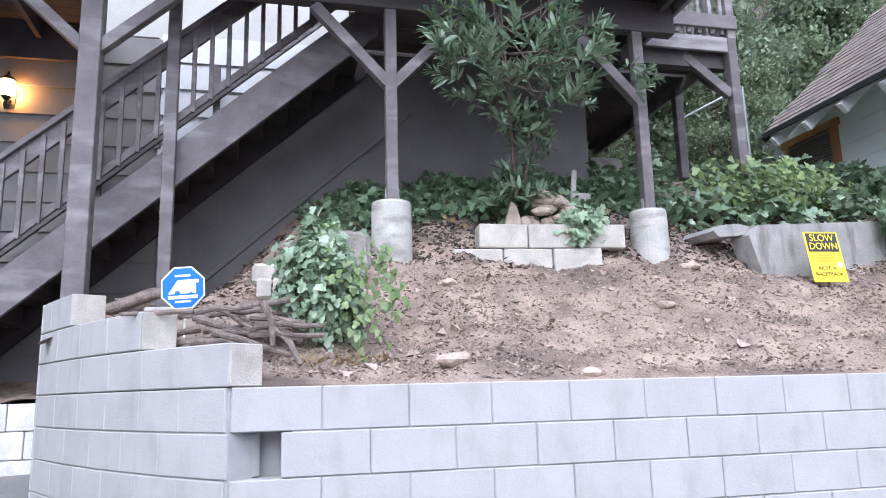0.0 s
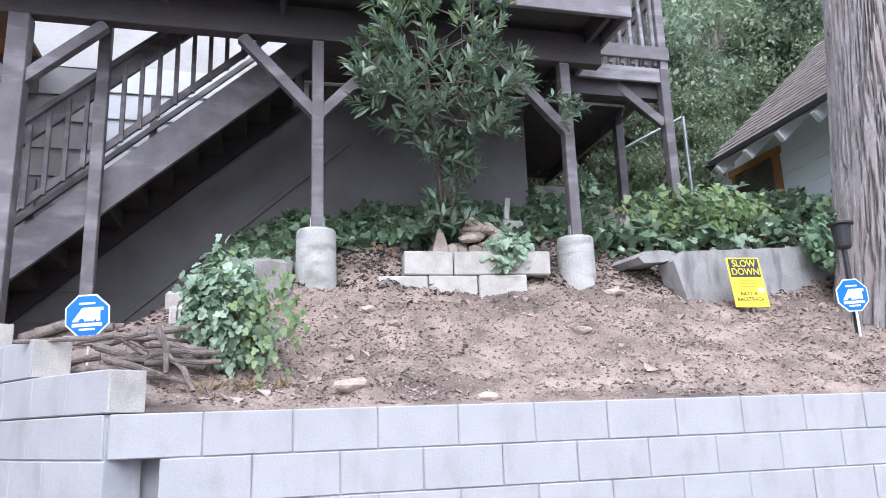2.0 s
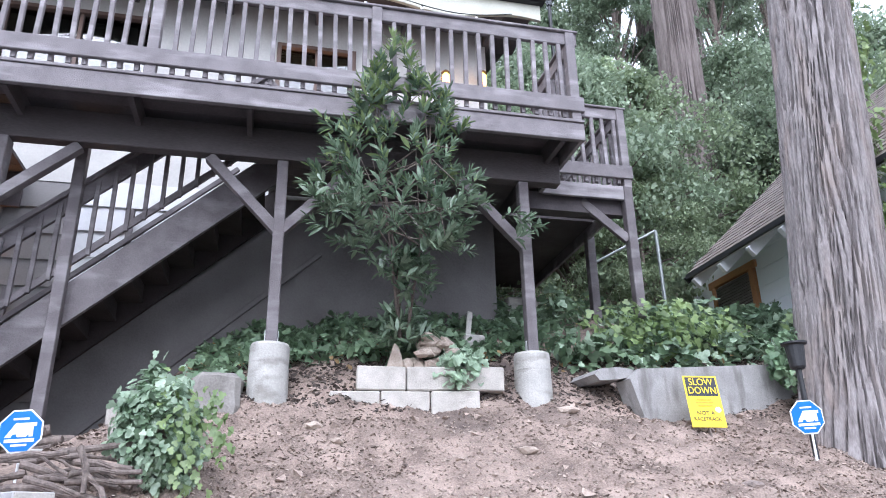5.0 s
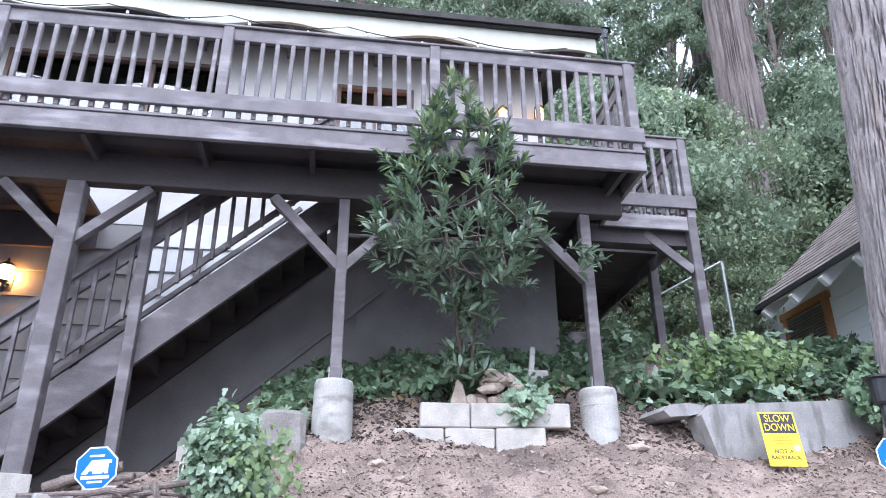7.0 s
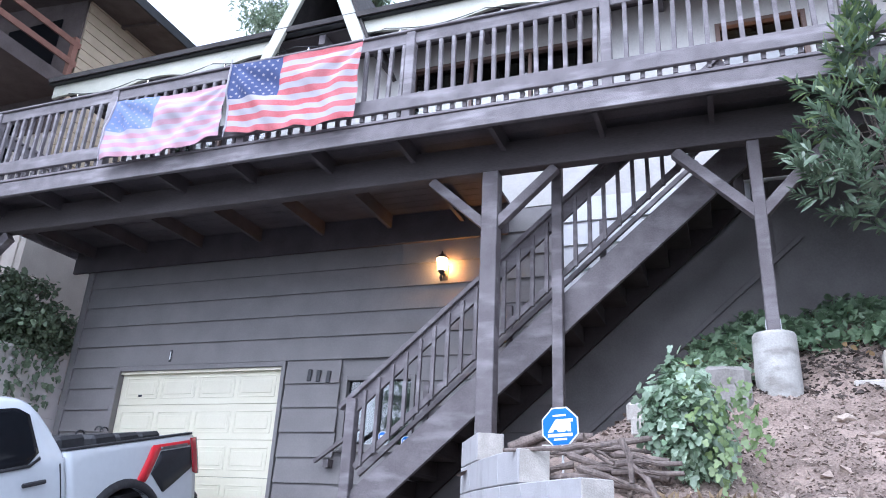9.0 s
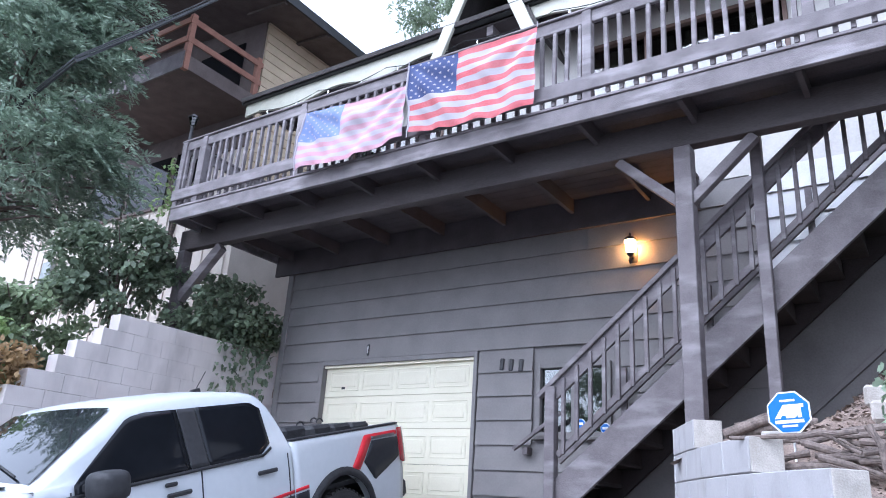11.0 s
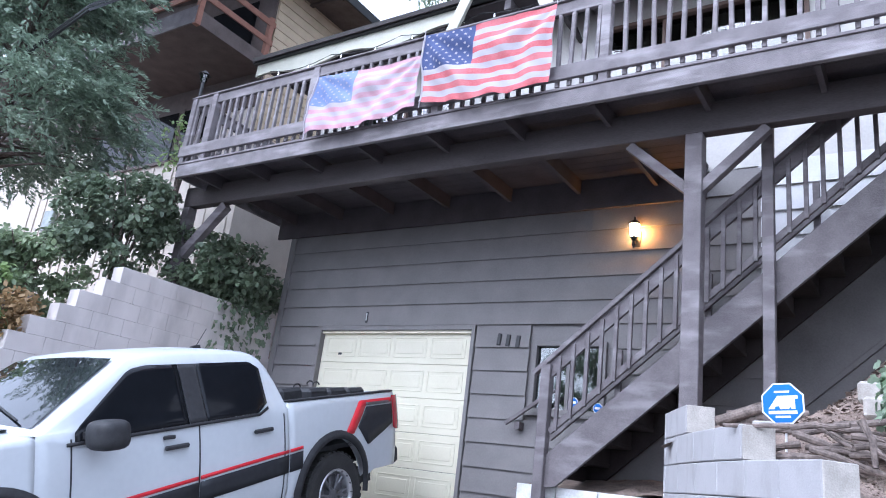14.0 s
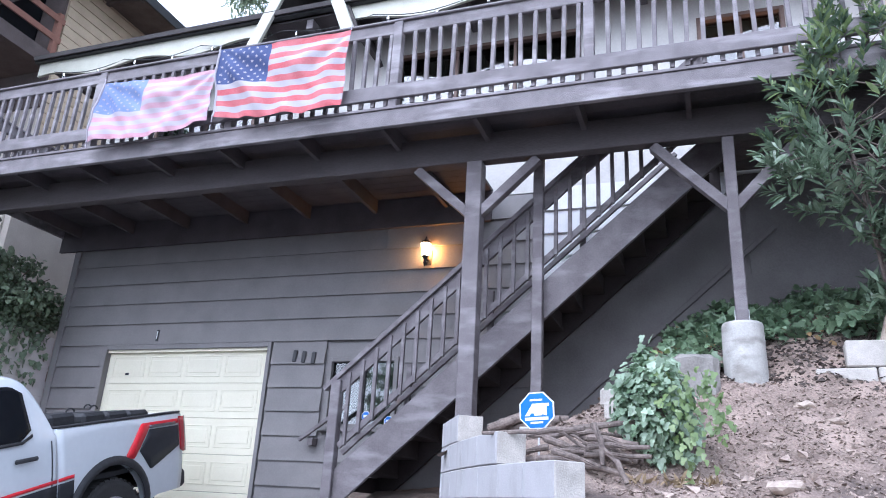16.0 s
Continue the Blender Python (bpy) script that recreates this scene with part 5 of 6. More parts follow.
for x, z in ((2.6, 6.9), (3.06, 6.96)):
    up_lamp = thing("porch_lamp", (x, 6.98, z), "small glowing amber porch lamp on the upper wall", "wall lamp", "porch lamps")
    part("lamp_glass", lathe(bmesh.new(), [(0.03, 0), (0.05, 0.05), (0.05, 0.15), (0.02, 0.19)], (x, 6.93, z), 10), AMBER, up_lamp)
    part("lamp_cap", lathe(bmesh.new(), [(0.06, 0.19), (0.02, 0.23)], (x, 6.93, z), 10), BLACK, up_lamp)
    part("lamp_base", B((x - 0.04, 6.97, z - 0.04), (x + 0.04, 7.028, z + 0.2), 0.006), BLACK, up_lamp)
rl_ = bpy.data.lights.new("room_lamp", "POINT")
rl_.energy, rl_.color, rl_.shadow_soft_size = 14, (1.0, 0.6, 0.3), 0.1
rlo = new("room_lamp", rl_)
rlo.location = (1.05, HY + 0.22, 6.0)
sp = thing("mount_block", (-2.7, HY, 4.85), "grey mounting board behind the lantern", "board")
part("board", B((-3.03, HY - 0.045, 4.71), (-1.9, HY - 0.028, 4.97), 0.004), SIDING, sp)


def post_lantern(at, h):
    root = thing("post_lantern", at, "small dark post lantern on the deck railing", "lantern", "post lanterns")
    part("stem", rod(bmesh.new(), at, (at[0], at[1], at[2] + h), 0.022), BLACK, root)
    part("pane_cage", lathe(bmesh.new(), [(0.035, 0), (0.065, 0.12)], (at[0], at[1], at[2] + h), 6), WINDOW_GLASS, root)
    part("roof_cap", lathe(bmesh.new(), [(0.095, 0.0), (0.05, 0.04), (0.012, 0.07)], (at[0], at[1], at[2] + h + 0.12), 6), BLACK, root)


post_lantern((-8.12, 5.06, 6.37), 0.27)
post_lantern((3.88, 6.62, 6.3), 1.75)
pl = thing("path_lantern", (4.85, 4.62, 2.5), "black plastic path light on a spike", "path light")
part("spike", rod(bmesh.new(), (4.87, 4.62, 2.35), (4.86, 4.62, 3.08), 0.022, n=8), BLACK, pl)
part("cup", lathe(bmesh.new(), [(0.045, 0), (0.06, 0.02), (0.075, 0.19), (0.1, 0.2), (0.1, 0.215)], (4.86, 4.62, 3.06), 16), BLACK, pl)
sl = thing("string_lights", (-2.5, 6.05, 7.4), "string of small bulbs along the eave", "string lights")
sag = lambda x: 7.38 - 0.09 * abs(math.sin((x + 8.0) * math.pi / 1.24))
bm = limb(bmesh.new(), [(x, 6.07, sag(x)) for x in np.linspace(-8.0, 3.16, 73)], 0.006, 0.006, 5)
part("cord", bm, BLACK, sl)
for k in range(18):
    x = -7.8 + k * 0.62
    part("bulb", lathe(bmesh.new(), [(0.008, 0.0), (0.02, -0.03), (0.018, -0.06), (0.006, -0.075)], (x, 6.07, sag(x) - 0.01), 8), WINDOW_GLASS, sl)

sl.location, sl.scale = (-2.62, 6.308, 7.62), (1.04, 1.04, 1.04)

# ---- handrail, pipe rail, stub ----
grab = thing("grab_rail", (-3.6, 6.9, 2.5), "short sloping grab rail by the stair foot", "handrail")
part("bar", beam(bmesh.new(), (-3.86, 6.88, 2.47), (-3.3, 6.88, 2.86), 0.04, 0.04), WOOD, grab)
part("bracket", B((-3.76, 6.9, 2.42), (-3.70, 7.02, 2.5)), WOOD, grab)
pipe = thing("pipe_rail", (5.45, 7.47, 4.5), "thin pale metal pipe handrail on the slope", "handrail")
PIPE = mat("galvanised_pipe", (0.20, 0.22, 0.21), (0.33, 0.35, 0.34), 0.45, 10, 60, 0.05, metal=0.6)
part("upright", rod(bmesh.new(), (5.46, 7.47, 4.2), (5.45, 7.47, 5.46), 0.024), PIPE, pipe)
part("top_bar", rod(bmesh.new(), (5.45, 7.47, 5.46), (4.6, 7.75, 5.02), 0.017), PIPE, pipe)
stub = thing("white_stake", (2.6, 6.2, 3.8), "short broken white wooden stake", "stake")
part("stake", beam(bmesh.new(), (2.565, 6.2, 3.55), (2.60, 6.2, 3.88), 0.03, 0.05, up=(1, 0, 0)), CONCRETE, stub)
part("base_block", B((2.52, 6.12, 3.4), (2.72, 6.24, 3.64), 0.012), CONCRETE, stub)

# ---- neighbour's cottage ----
COT = thing("cottage", (7.5, 7.5, 3.5), "white cottage with brown shingle roof and wood-framed window", "house")
SHINGLE = mat("shingle", (0.165, 0.135, 0.12), (0.32, 0.275, 0.25), 0.9, 6, 60, 0.4, vary=0.3, stain=(0.12, 0.095, 0.085), stain_scale=2.0, stain_amount=0.5)
PALE = mat("pale_blue_white", (0.82, 0.86, 0.89), (0.88, 0.91, 0.93), 0.6, 3, 50, 0.1, vary=0.03)
part("wall", B((7.05, 3.0, 2.6), (7.2, 9.3, 5.75)), PALE, COT)
z = 2.7
while z < 5.6:
    part("siding_board", B((7.03, 3.0, z), (7.049, 7.74, z + 0.235)), PALE, COT)
    z += 0.24
part("wall", B((7.2, 9.15, 2.6), (11.5, 9.3, 5.75)), PALE, COT)
part("wall", prism(bmesh.new(), [(7.05, 5.7), (11.6, 5.7), (9.3, 7.7)], 0.12, Matrix.Translation((0, 8.0, 0))), PALE, COT)
ORANGE = mat("cedar_trim", (0.30, 0.14, 0.06), (0.46, 0.24, 0.11), 0.6, 6, 50, 0.15)
cw = part("window", B((7.02, 7.86, 4.3), (7.048, 8.66, 5.14)), INNER_SHADE, COT, "dark window with blinds")
part("jamb", B((6.99, 7.76, 4.2), (7.06, 7.86, 5.22), 0.005), ORANGE, cw)
part("jamb", B((6.99, 8.66, 4.2), (7.06, 8.74, 5.22), 0.005), ORANGE, cw)
part("lintel", B((6.985, 7.70, 5.16), (7.06, 8.8, 5.26), 0.005), ORANGE, cw)
for k in range(20):
    part("blind_slat", B((7.0, 7.87, 4.34 + 0.04 * k), (7.019, 8.65, 4.365 + 0.04 * k)), mat("blind", (0.12, 0.11, 0.10), (0.2, 0.19, 0.18), 0.6, vary=0) if k == 0 else bpy.data.materials["blind"], cw)
rise = 0.935
rl = math.hypot(2.9, 2.9 * rise)
roofm = Matrix.Translation((6.38, 0, 5.20)) @ Matrix.Rotation(-math.atan(rise), 4, "Y")
part("roof", prism(bmesh.new(), [(0, -0.05), (rl, -0.05), (rl, 0.0), (0, 0.0)], 5.75, roofm @ Matrix.Translation((0, 2.6, 0))), SHINGLE, COT)
part("soffit", prism(bmesh.new(), [(0.03, -0.075), (1.05, -0.075), (1.05, -0.053), (0.03, -0.053)], 5.7, roofm @ Matrix.Translation((0, 2.62, 0))), WHITE, COT, "white-painted eave boards")
srnd = random.Random(5)
bm = bmesh.new()
for r in range(int(rl / 0.15)):
    y = 4.0 + (0.08 if r % 2 else 0)
    while y < 8.3:
        w = srnd.uniform(0.10, 0.17)
        g = bmesh.ops.create_cube(bm, size=1, matrix=roofm @ Matrix.Translation((r * 0.15 + 0.1, y + w / 2, 0.014 + srnd.uniform(0, 0.006))) @ Matrix.Rotation(radians(4), 4, "Y") @ Matrix.Diagonal((0.2, w - 0.008, 0.014, 1)))
        y += w
tagged(part("shingles", bm, SHINGLE, COT), kind="stuff")
part("barge_board", beam(bmesh.new(), (6.36, 8.36, 5.13), (9.3, 8.36, 5.13 + 2.94 * rise), 0.03, 0.1), BLACK, COT)
part("gutter_board", B((6.345, 2.7, 5.15), (6.38, 8.34, 5.21)), BLACK, COT)
for k in range(9):
    part("rafter_tail", beam(bmesh.new(), (6.40, 8.2 - 0.62 * k, 5.04), (7.05, 8.2 - 0.62 * k, 5.04 + 0.60), 0.07, 0.14), WHITE, COT)

# ---- neighbour's house with a balcony ----
NB = thing("neighbour_house", (-12, 9, 4), "tall tan house with dark balcony and deep eaves", "house")
TAN = mat("tan_siding", (0.52, 0.41, 0.28), (0.68, 0.55, 0.39), 0.75, 3, 40, 0.15, vary=0.06)
BEIGE = mat("beige_siding", (0.50, 0.44, 0.38), (0.62, 0.56, 0.49), 0.8, 3, 40, 0.15, vary=0.04)
REDWOOD = mat("red_brown_rail", (0.22, 0.10, 0.07), (0.34, 0.17, 0.12), 0.7, 6, 50, 0.2)
BROWN = mat("dark_brown_paint", (0.085, 0.066, 0.06), (0.15, 0.118, 0.108), 0.8, 4, 40, 0.2)
part("wall", B((-22, 7.9, 3.2), (-10.45, 13, 11.4)), BEIGE, NB)
z = 7.5
while z < 11.3:
    part("siding_board", beam(bmesh.new(), (-10.425, 7.9, z + 0.1), (-10.425, 13, z + 0.1), 0.05, 0.188, bevel=0), TAN, NB)
    z += 0.205
part("upper_front", B((-22, 7.86, 8.2), (-10.45, 7.898, 11.4)), BROWN, NB)
x = -17.9
while x < -10.6:
    part("batten", B((x, 7.875, 3.2), (x + 0.04, 7.899, 7.25)), BEIGE, NB)
    x += 0.33
for x0, x1 in ((-15.6, -14.3), (-14.1, -12.8), (-12.6, -11.5)):
    w = part("window", B((x0, 7.84, 7.35), (x1, 7.87, 8.45)), TINT, NB, "dark window")
    part("window_frame", B((x0 - 0.06, 7.83, 7.29), (x1 + 0.06, 7.88, 7.35)), BROWN, w)
    part("window_frame", B((x0 - 0.06, 7.83, 7.36), (x0, 7.88, 8.5)), BROWN, w)
part("balcony_window", B((-12.4, 7.83, 9.35), (-11.0, 7.859, 10.7)), TINT, NB)
bal = part("balcony", B((-14.6, 6.14, 8.95), (-10.36, 7.86, 9.12)), BROWN, NB, "dark balcony with red-brown rails")
part("balcony_edge", B((-14.6, 6.11, 8.92), (-10.36, 6.139, 9.27)), WOOD, bal)
part("balcony_edge", B((-10.359, 6.14, 8.92), (-10.33, 7.86, 9.2)), BROWN, bal)
for y in (6.17, 7.75):
    part("rail_post", B((-10.42, y - 0.05, 8.9), (-10.32, y + 0.05, 10.05)), REDWOOD, bal)
for zz in (9.52, 9.92):
    part("rail_board", B((-10.345, 6.1, zz - 0.07), (-10.315, 7.84, zz + 0.05)), REDWOOD, bal)
    part("rail_board", B((-14.6, 6.09, zz - 0.07), (-10.346, 6.12, zz + 0.05)), REDWOOD, bal)
part("roof", beam(bmesh.new(), (-22, 9.4, 12.3), (-9.45, 9.4, 11.0), 9.4, 0.14, bevel=0), BROWN, NB)
part("roof_edge", B((-9.47, 4.7, 10.9), (-9.43, 14.1, 11.1)), BLACK, NB)
for k in range(6):
    part("rafter", beam(bmesh.new(), (-10.6, 6.3 + k * 1.2, 11.05), (-9.5, 6.3 + k * 1.2, 10.93), 0.08, 0.12, bevel=0), BROWN, NB)
gas = part("meter_box", B((-16.9, 7.75, 6.1), (-16.5, 7.874, 6.6), 0.02), PIPE, NB)

# overhead cables
cab_ob = thing("overhead_cable", (-9, 4, 8), "black overhead service cables", "cable")
for dz, dx, r in ((0.0, 0.0, 0.02), (0.10, 0.12, 0.011), (0.02, 0.3, 0.008)):
    # from the eave of the neighbour's house down through the cypress to the street
    ends = [Vector((-9.5 + dx, 6.7, 10.85 + dz)), Vector((-8.31, 3.4 - dx * 0.1, 6.79 + dz * 0.6)), Vector((-11.6, 3.7, 6.44 + dz)), Vector((-19.0, 3.5, 7.0 + dz))]
    bm = limb(bmesh.new(), [ends[0].lerp(ends[1], t / 6) - Vector((0, 0, 0.16 * (t / 6) * (1 - t / 6))) for t in range(7)] + ends[2:], r, r, 6)
    part("wire", bm, BLACK, cab_ob)


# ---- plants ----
# Greens exceed real leaf tones: missing light and haze are put into them.
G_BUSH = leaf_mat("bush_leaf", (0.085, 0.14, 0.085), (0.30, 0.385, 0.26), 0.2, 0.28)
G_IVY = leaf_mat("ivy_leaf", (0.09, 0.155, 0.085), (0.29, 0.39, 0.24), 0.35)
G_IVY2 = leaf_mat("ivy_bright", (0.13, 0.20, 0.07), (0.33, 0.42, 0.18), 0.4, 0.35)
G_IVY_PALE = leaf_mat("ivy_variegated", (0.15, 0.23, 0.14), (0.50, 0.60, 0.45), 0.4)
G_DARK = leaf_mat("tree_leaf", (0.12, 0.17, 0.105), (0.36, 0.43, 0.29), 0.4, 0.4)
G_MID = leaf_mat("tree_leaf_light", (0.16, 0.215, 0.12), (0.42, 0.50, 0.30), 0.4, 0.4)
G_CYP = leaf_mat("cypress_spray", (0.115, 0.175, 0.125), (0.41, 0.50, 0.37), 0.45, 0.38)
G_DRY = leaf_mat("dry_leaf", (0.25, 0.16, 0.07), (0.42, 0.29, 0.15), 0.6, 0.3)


# the small tree before the deck
bush = thing("small_tree", (1.86, 5.7, 3.5), "young narrow-leaved evergreen tree growing from the bank", "tree")
bm = bmesh.new()
tips = []
rnd = random.Random(4)
stems = []
for k in range(3):
    a = k * 1.9
    top = Vector((1.66 + 0.3 * math.cos(a), 4.98 + 0.2 * math.sin(a), 5.25 + 0.25 * math.sin(a * 2)))
    base = Vector((1.86 + 0.03 * math.cos(a), 5.72 + 0.03 * math.sin(a), 3.45))
    pts = [base.lerp(top, t) + Vector((0.05 * math.sin(3 * t + a) * t, -0.22 * math.sin(t * math.pi) * 0.6, 0)) for t in (0, 0.2, 0.4, 0.6, 0.8, 1)]
    limb(bm, pts, 0.016, 0.006)
    stems.append(pts)


def crown_radius(z):
    """Half width of the crown: broad below the deck edge, spiring above."""
    return float(np.interp(z, (3.95, 4.1, 4.25, 4.6, 5.0, 5.3, 5.6, 5.85, 6.0), (0.45, 0.72, 0.84, 0.80, 0.70, 0.52, 0.30, 0.13, 0.03)))


for k in range(150):
    z = 4.02 + 1.95 * rnd.random()
    while rnd.random() > crown_radius(z) / 0.75:
        z = 4.02 + 1.95 * rnd.random()
    rad = crown_radius(z) * (1 + 0.22 * noise.noise((z * 3.1, k % 7, 2.0))) * math.sqrt(0.08 + 0.92 * rnd.random())
    a = rnd.uniform(0, 2 * math.pi)
    tip = Vector((1.68 + rad * math.cos(a), min(4.98 + rad * 0.62 * math.sin(a), 5.35 if z < 4.9 else 4.87), z))
    tips.append((tip, 21))
    if k % 3 == 0:
        src = Vector(rnd.choice(stems)[rnd.choice((2, 3, 4))])
        if (tip - src).length < 0.95:
            mid = src.lerp(tip, 0.5) + Vector((0, 0, -0.04))
            limb(bm, [src, mid, tip], 0.008, 0.003, 4)
for k in range(5):
    tips.append((Vector((2.78 + 0.3 * rnd.random(), 5.2 + 0.2 * rnd.random(), 4.1 + 0.45 * rnd.random())), 16))
for k in range(58):
    p = Vector(rnd.choice(stems)[rnd.choice((0, 0, 1, 1, 2))])
    tips.append((p + Vector((rnd.uniform(-0.2, 0.26), rnd.uniform(-0.25, 0.1), rnd.uniform(0.0, 0.3))), 14))
part("trunk", bm, TWIG, bush, smooth=True)
at, al, sz_ = [], [], []
for tip, count in tips:
    # leaves stand round a shoot that leans outward and up
    lead = Vector((tip.x - 1.68 + rnd.gauss(0, 0.15), tip.y - 5.0 + rnd.gauss(0, 0.15), 0.45 + 0.7 * max(0, tip.z - 4.5))).normalized()
    length = rnd.uniform(0.12, 0.24)
    for j in range(count):
        t = j / count
        ring = Vector((rnd.gauss(0, 1), rnd.gauss(0, 1), rnd.gauss(0, 1))).cross(lead).normalized()
        at.append(tip + lead * length * (t - 0.7))
        al.append(lead * (0.45 + 0.7 * t) + ring * (1.0 - 0.55 * t))
        sz_.append(rnd.uniform(0.09, 0.145) * (1.1 - 0.35 * t))
at, al, sz_ = np.array(at), np.array(al), np.array(sz_)
fresh = RNG.random(len(at)) < np.clip((at[:, 2] - 4.4) * 0.5, 0, 0.6)
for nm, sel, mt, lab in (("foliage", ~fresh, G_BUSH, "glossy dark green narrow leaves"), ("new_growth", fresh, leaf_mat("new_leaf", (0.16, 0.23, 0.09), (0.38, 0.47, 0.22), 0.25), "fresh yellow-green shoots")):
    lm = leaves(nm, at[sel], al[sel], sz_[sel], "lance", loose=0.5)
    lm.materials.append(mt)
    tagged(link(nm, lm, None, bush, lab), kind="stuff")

# ivy mound over a stump
ivy = thing("ivy_mound", (0.15, 4.45, 2.1), "mound of trailing variegated ivy over a stump", "ivy")
part("stump", limb(bmesh.new(), [(0.18, 4.6, 2.1), (0.16, 4.55, 2.4), (0.15, 4.5, 2.75)], 0.22, 0.15, 10), TWIG, ivy)
# Inner leaves take the darker ivy, so the mound's inner shade is coloured in.
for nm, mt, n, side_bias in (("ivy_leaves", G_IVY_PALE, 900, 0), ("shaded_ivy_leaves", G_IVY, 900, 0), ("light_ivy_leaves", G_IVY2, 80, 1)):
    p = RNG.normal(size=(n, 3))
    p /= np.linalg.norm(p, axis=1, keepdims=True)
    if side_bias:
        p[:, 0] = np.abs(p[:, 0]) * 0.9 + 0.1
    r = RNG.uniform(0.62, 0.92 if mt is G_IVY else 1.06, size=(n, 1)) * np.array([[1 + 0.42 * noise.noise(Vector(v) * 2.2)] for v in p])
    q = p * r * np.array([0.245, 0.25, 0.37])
    q[:, 0] += np.where(q[:, 2] < -0.05, 0.14 * (-q[:, 2]) / 0.42 * 1.2, 0)
    q += np.array([0.11, 4.42, 2.52])
    q[:, 2] -= np.where(RNG.random(n) < 0.12, RNG.uniform(0, 0.1, n), 0)
    ground_ok = (q[:, 2] > 2.05) & ~((q[:, 0] < 0.02) & (q[:, 2] < 2.32))
    d = p * 0.5 + np.array([0.1, -0.3, -0.9]) + RNG.normal(size=(n, 3)) * 0.55
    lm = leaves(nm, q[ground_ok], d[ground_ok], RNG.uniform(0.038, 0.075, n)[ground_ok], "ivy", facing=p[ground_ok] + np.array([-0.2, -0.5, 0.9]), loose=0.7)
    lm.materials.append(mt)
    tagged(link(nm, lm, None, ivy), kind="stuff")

sp_at, sp_al = [], []
for k in range(6):
    x0, z0, zl = 0.05 + 0.42 * rnd.random(), 2.55 + 0.2 * rnd.random(), 0.3 + 0.35 * rnd.random()
    for j in range(18):
        t = j / 17
        sp_at.append((x0 + 0.10 * t + rnd.uniform(-0.035, 0.035), 4.13 - 0.10 * t + rnd.uniform(-0.03, 0.03), max(z0 - zl * t, 2.06)))
        sp_al.append((rnd.uniform(-0.6, 0.6), -0.4, -0.8))
lm = leaves("trailing_ivy", np.array(sp_at), np.array(sp_al), RNG.uniform(0.032, 0.058, len(sp_at)), "ivy", facing=(0, -1, 0.6), loose=0.7)
lm.materials.append(G_IVY2)
tagged(link("trailing_ivy", lm, None, ivy, "pale trailing ivy shoots"), kind="stuff")


def ground_cover(name, label, n, xr, yr, h, mt, size, shape="ivy", dens=None):
    x, y = RNG.uniform(*xr, n), RNG.uniform(*yr, n)
    keep = np.array([noise.noise((a * 1.3, b * 1.6, 9)) > (-0.25 if dens is None else dens) for a, b in zip(x, y)])
    x, y = x[keep], y[keep]
    z = np.array([bank(a, b) + (0.5 + 0.9 * noise.noise((a * 2.1, b * 2.1, 4))) * h for a, b in zip(x, y)])
    z = z * 1.0 - RNG.random(len(x)) ** 2 * h * 0.8 + 0.03
    d = RNG.normal(size=(len(x), 3)) * 0.6 + np.array([0, -0.8, -0.1])
    lm = leaves(name, np.stack([x, y, z], 1), d, RNG.uniform(*size, len(x)), shape, facing=(0, -0.5, 0.9), loose=0.65)
    lm.materials.append(mt)
    return tagged(link(name, lm, None), label, "ivy", kind="stuff")


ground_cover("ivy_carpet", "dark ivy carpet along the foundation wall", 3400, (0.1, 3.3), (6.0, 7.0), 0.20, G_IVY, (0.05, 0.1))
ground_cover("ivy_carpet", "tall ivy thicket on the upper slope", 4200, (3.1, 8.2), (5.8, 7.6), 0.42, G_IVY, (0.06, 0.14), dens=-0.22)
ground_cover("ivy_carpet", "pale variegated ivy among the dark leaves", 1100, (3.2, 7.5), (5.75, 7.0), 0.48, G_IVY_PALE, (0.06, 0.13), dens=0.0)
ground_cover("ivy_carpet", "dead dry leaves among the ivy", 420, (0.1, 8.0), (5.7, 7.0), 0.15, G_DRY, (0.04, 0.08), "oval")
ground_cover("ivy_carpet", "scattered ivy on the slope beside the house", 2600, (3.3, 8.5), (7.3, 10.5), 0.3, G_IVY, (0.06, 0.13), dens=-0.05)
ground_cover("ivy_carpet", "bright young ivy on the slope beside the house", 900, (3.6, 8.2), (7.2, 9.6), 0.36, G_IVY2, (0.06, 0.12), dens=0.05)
rubble = thing("concrete_footing", (3.75, 8.0, 4.2), "pale weathered concrete footing on the slope", "footing")
part("block", B((3.55, 7.9, 3.9), (4.0, 8.2, 4.62), 0.03), CONCRETE, rubble)
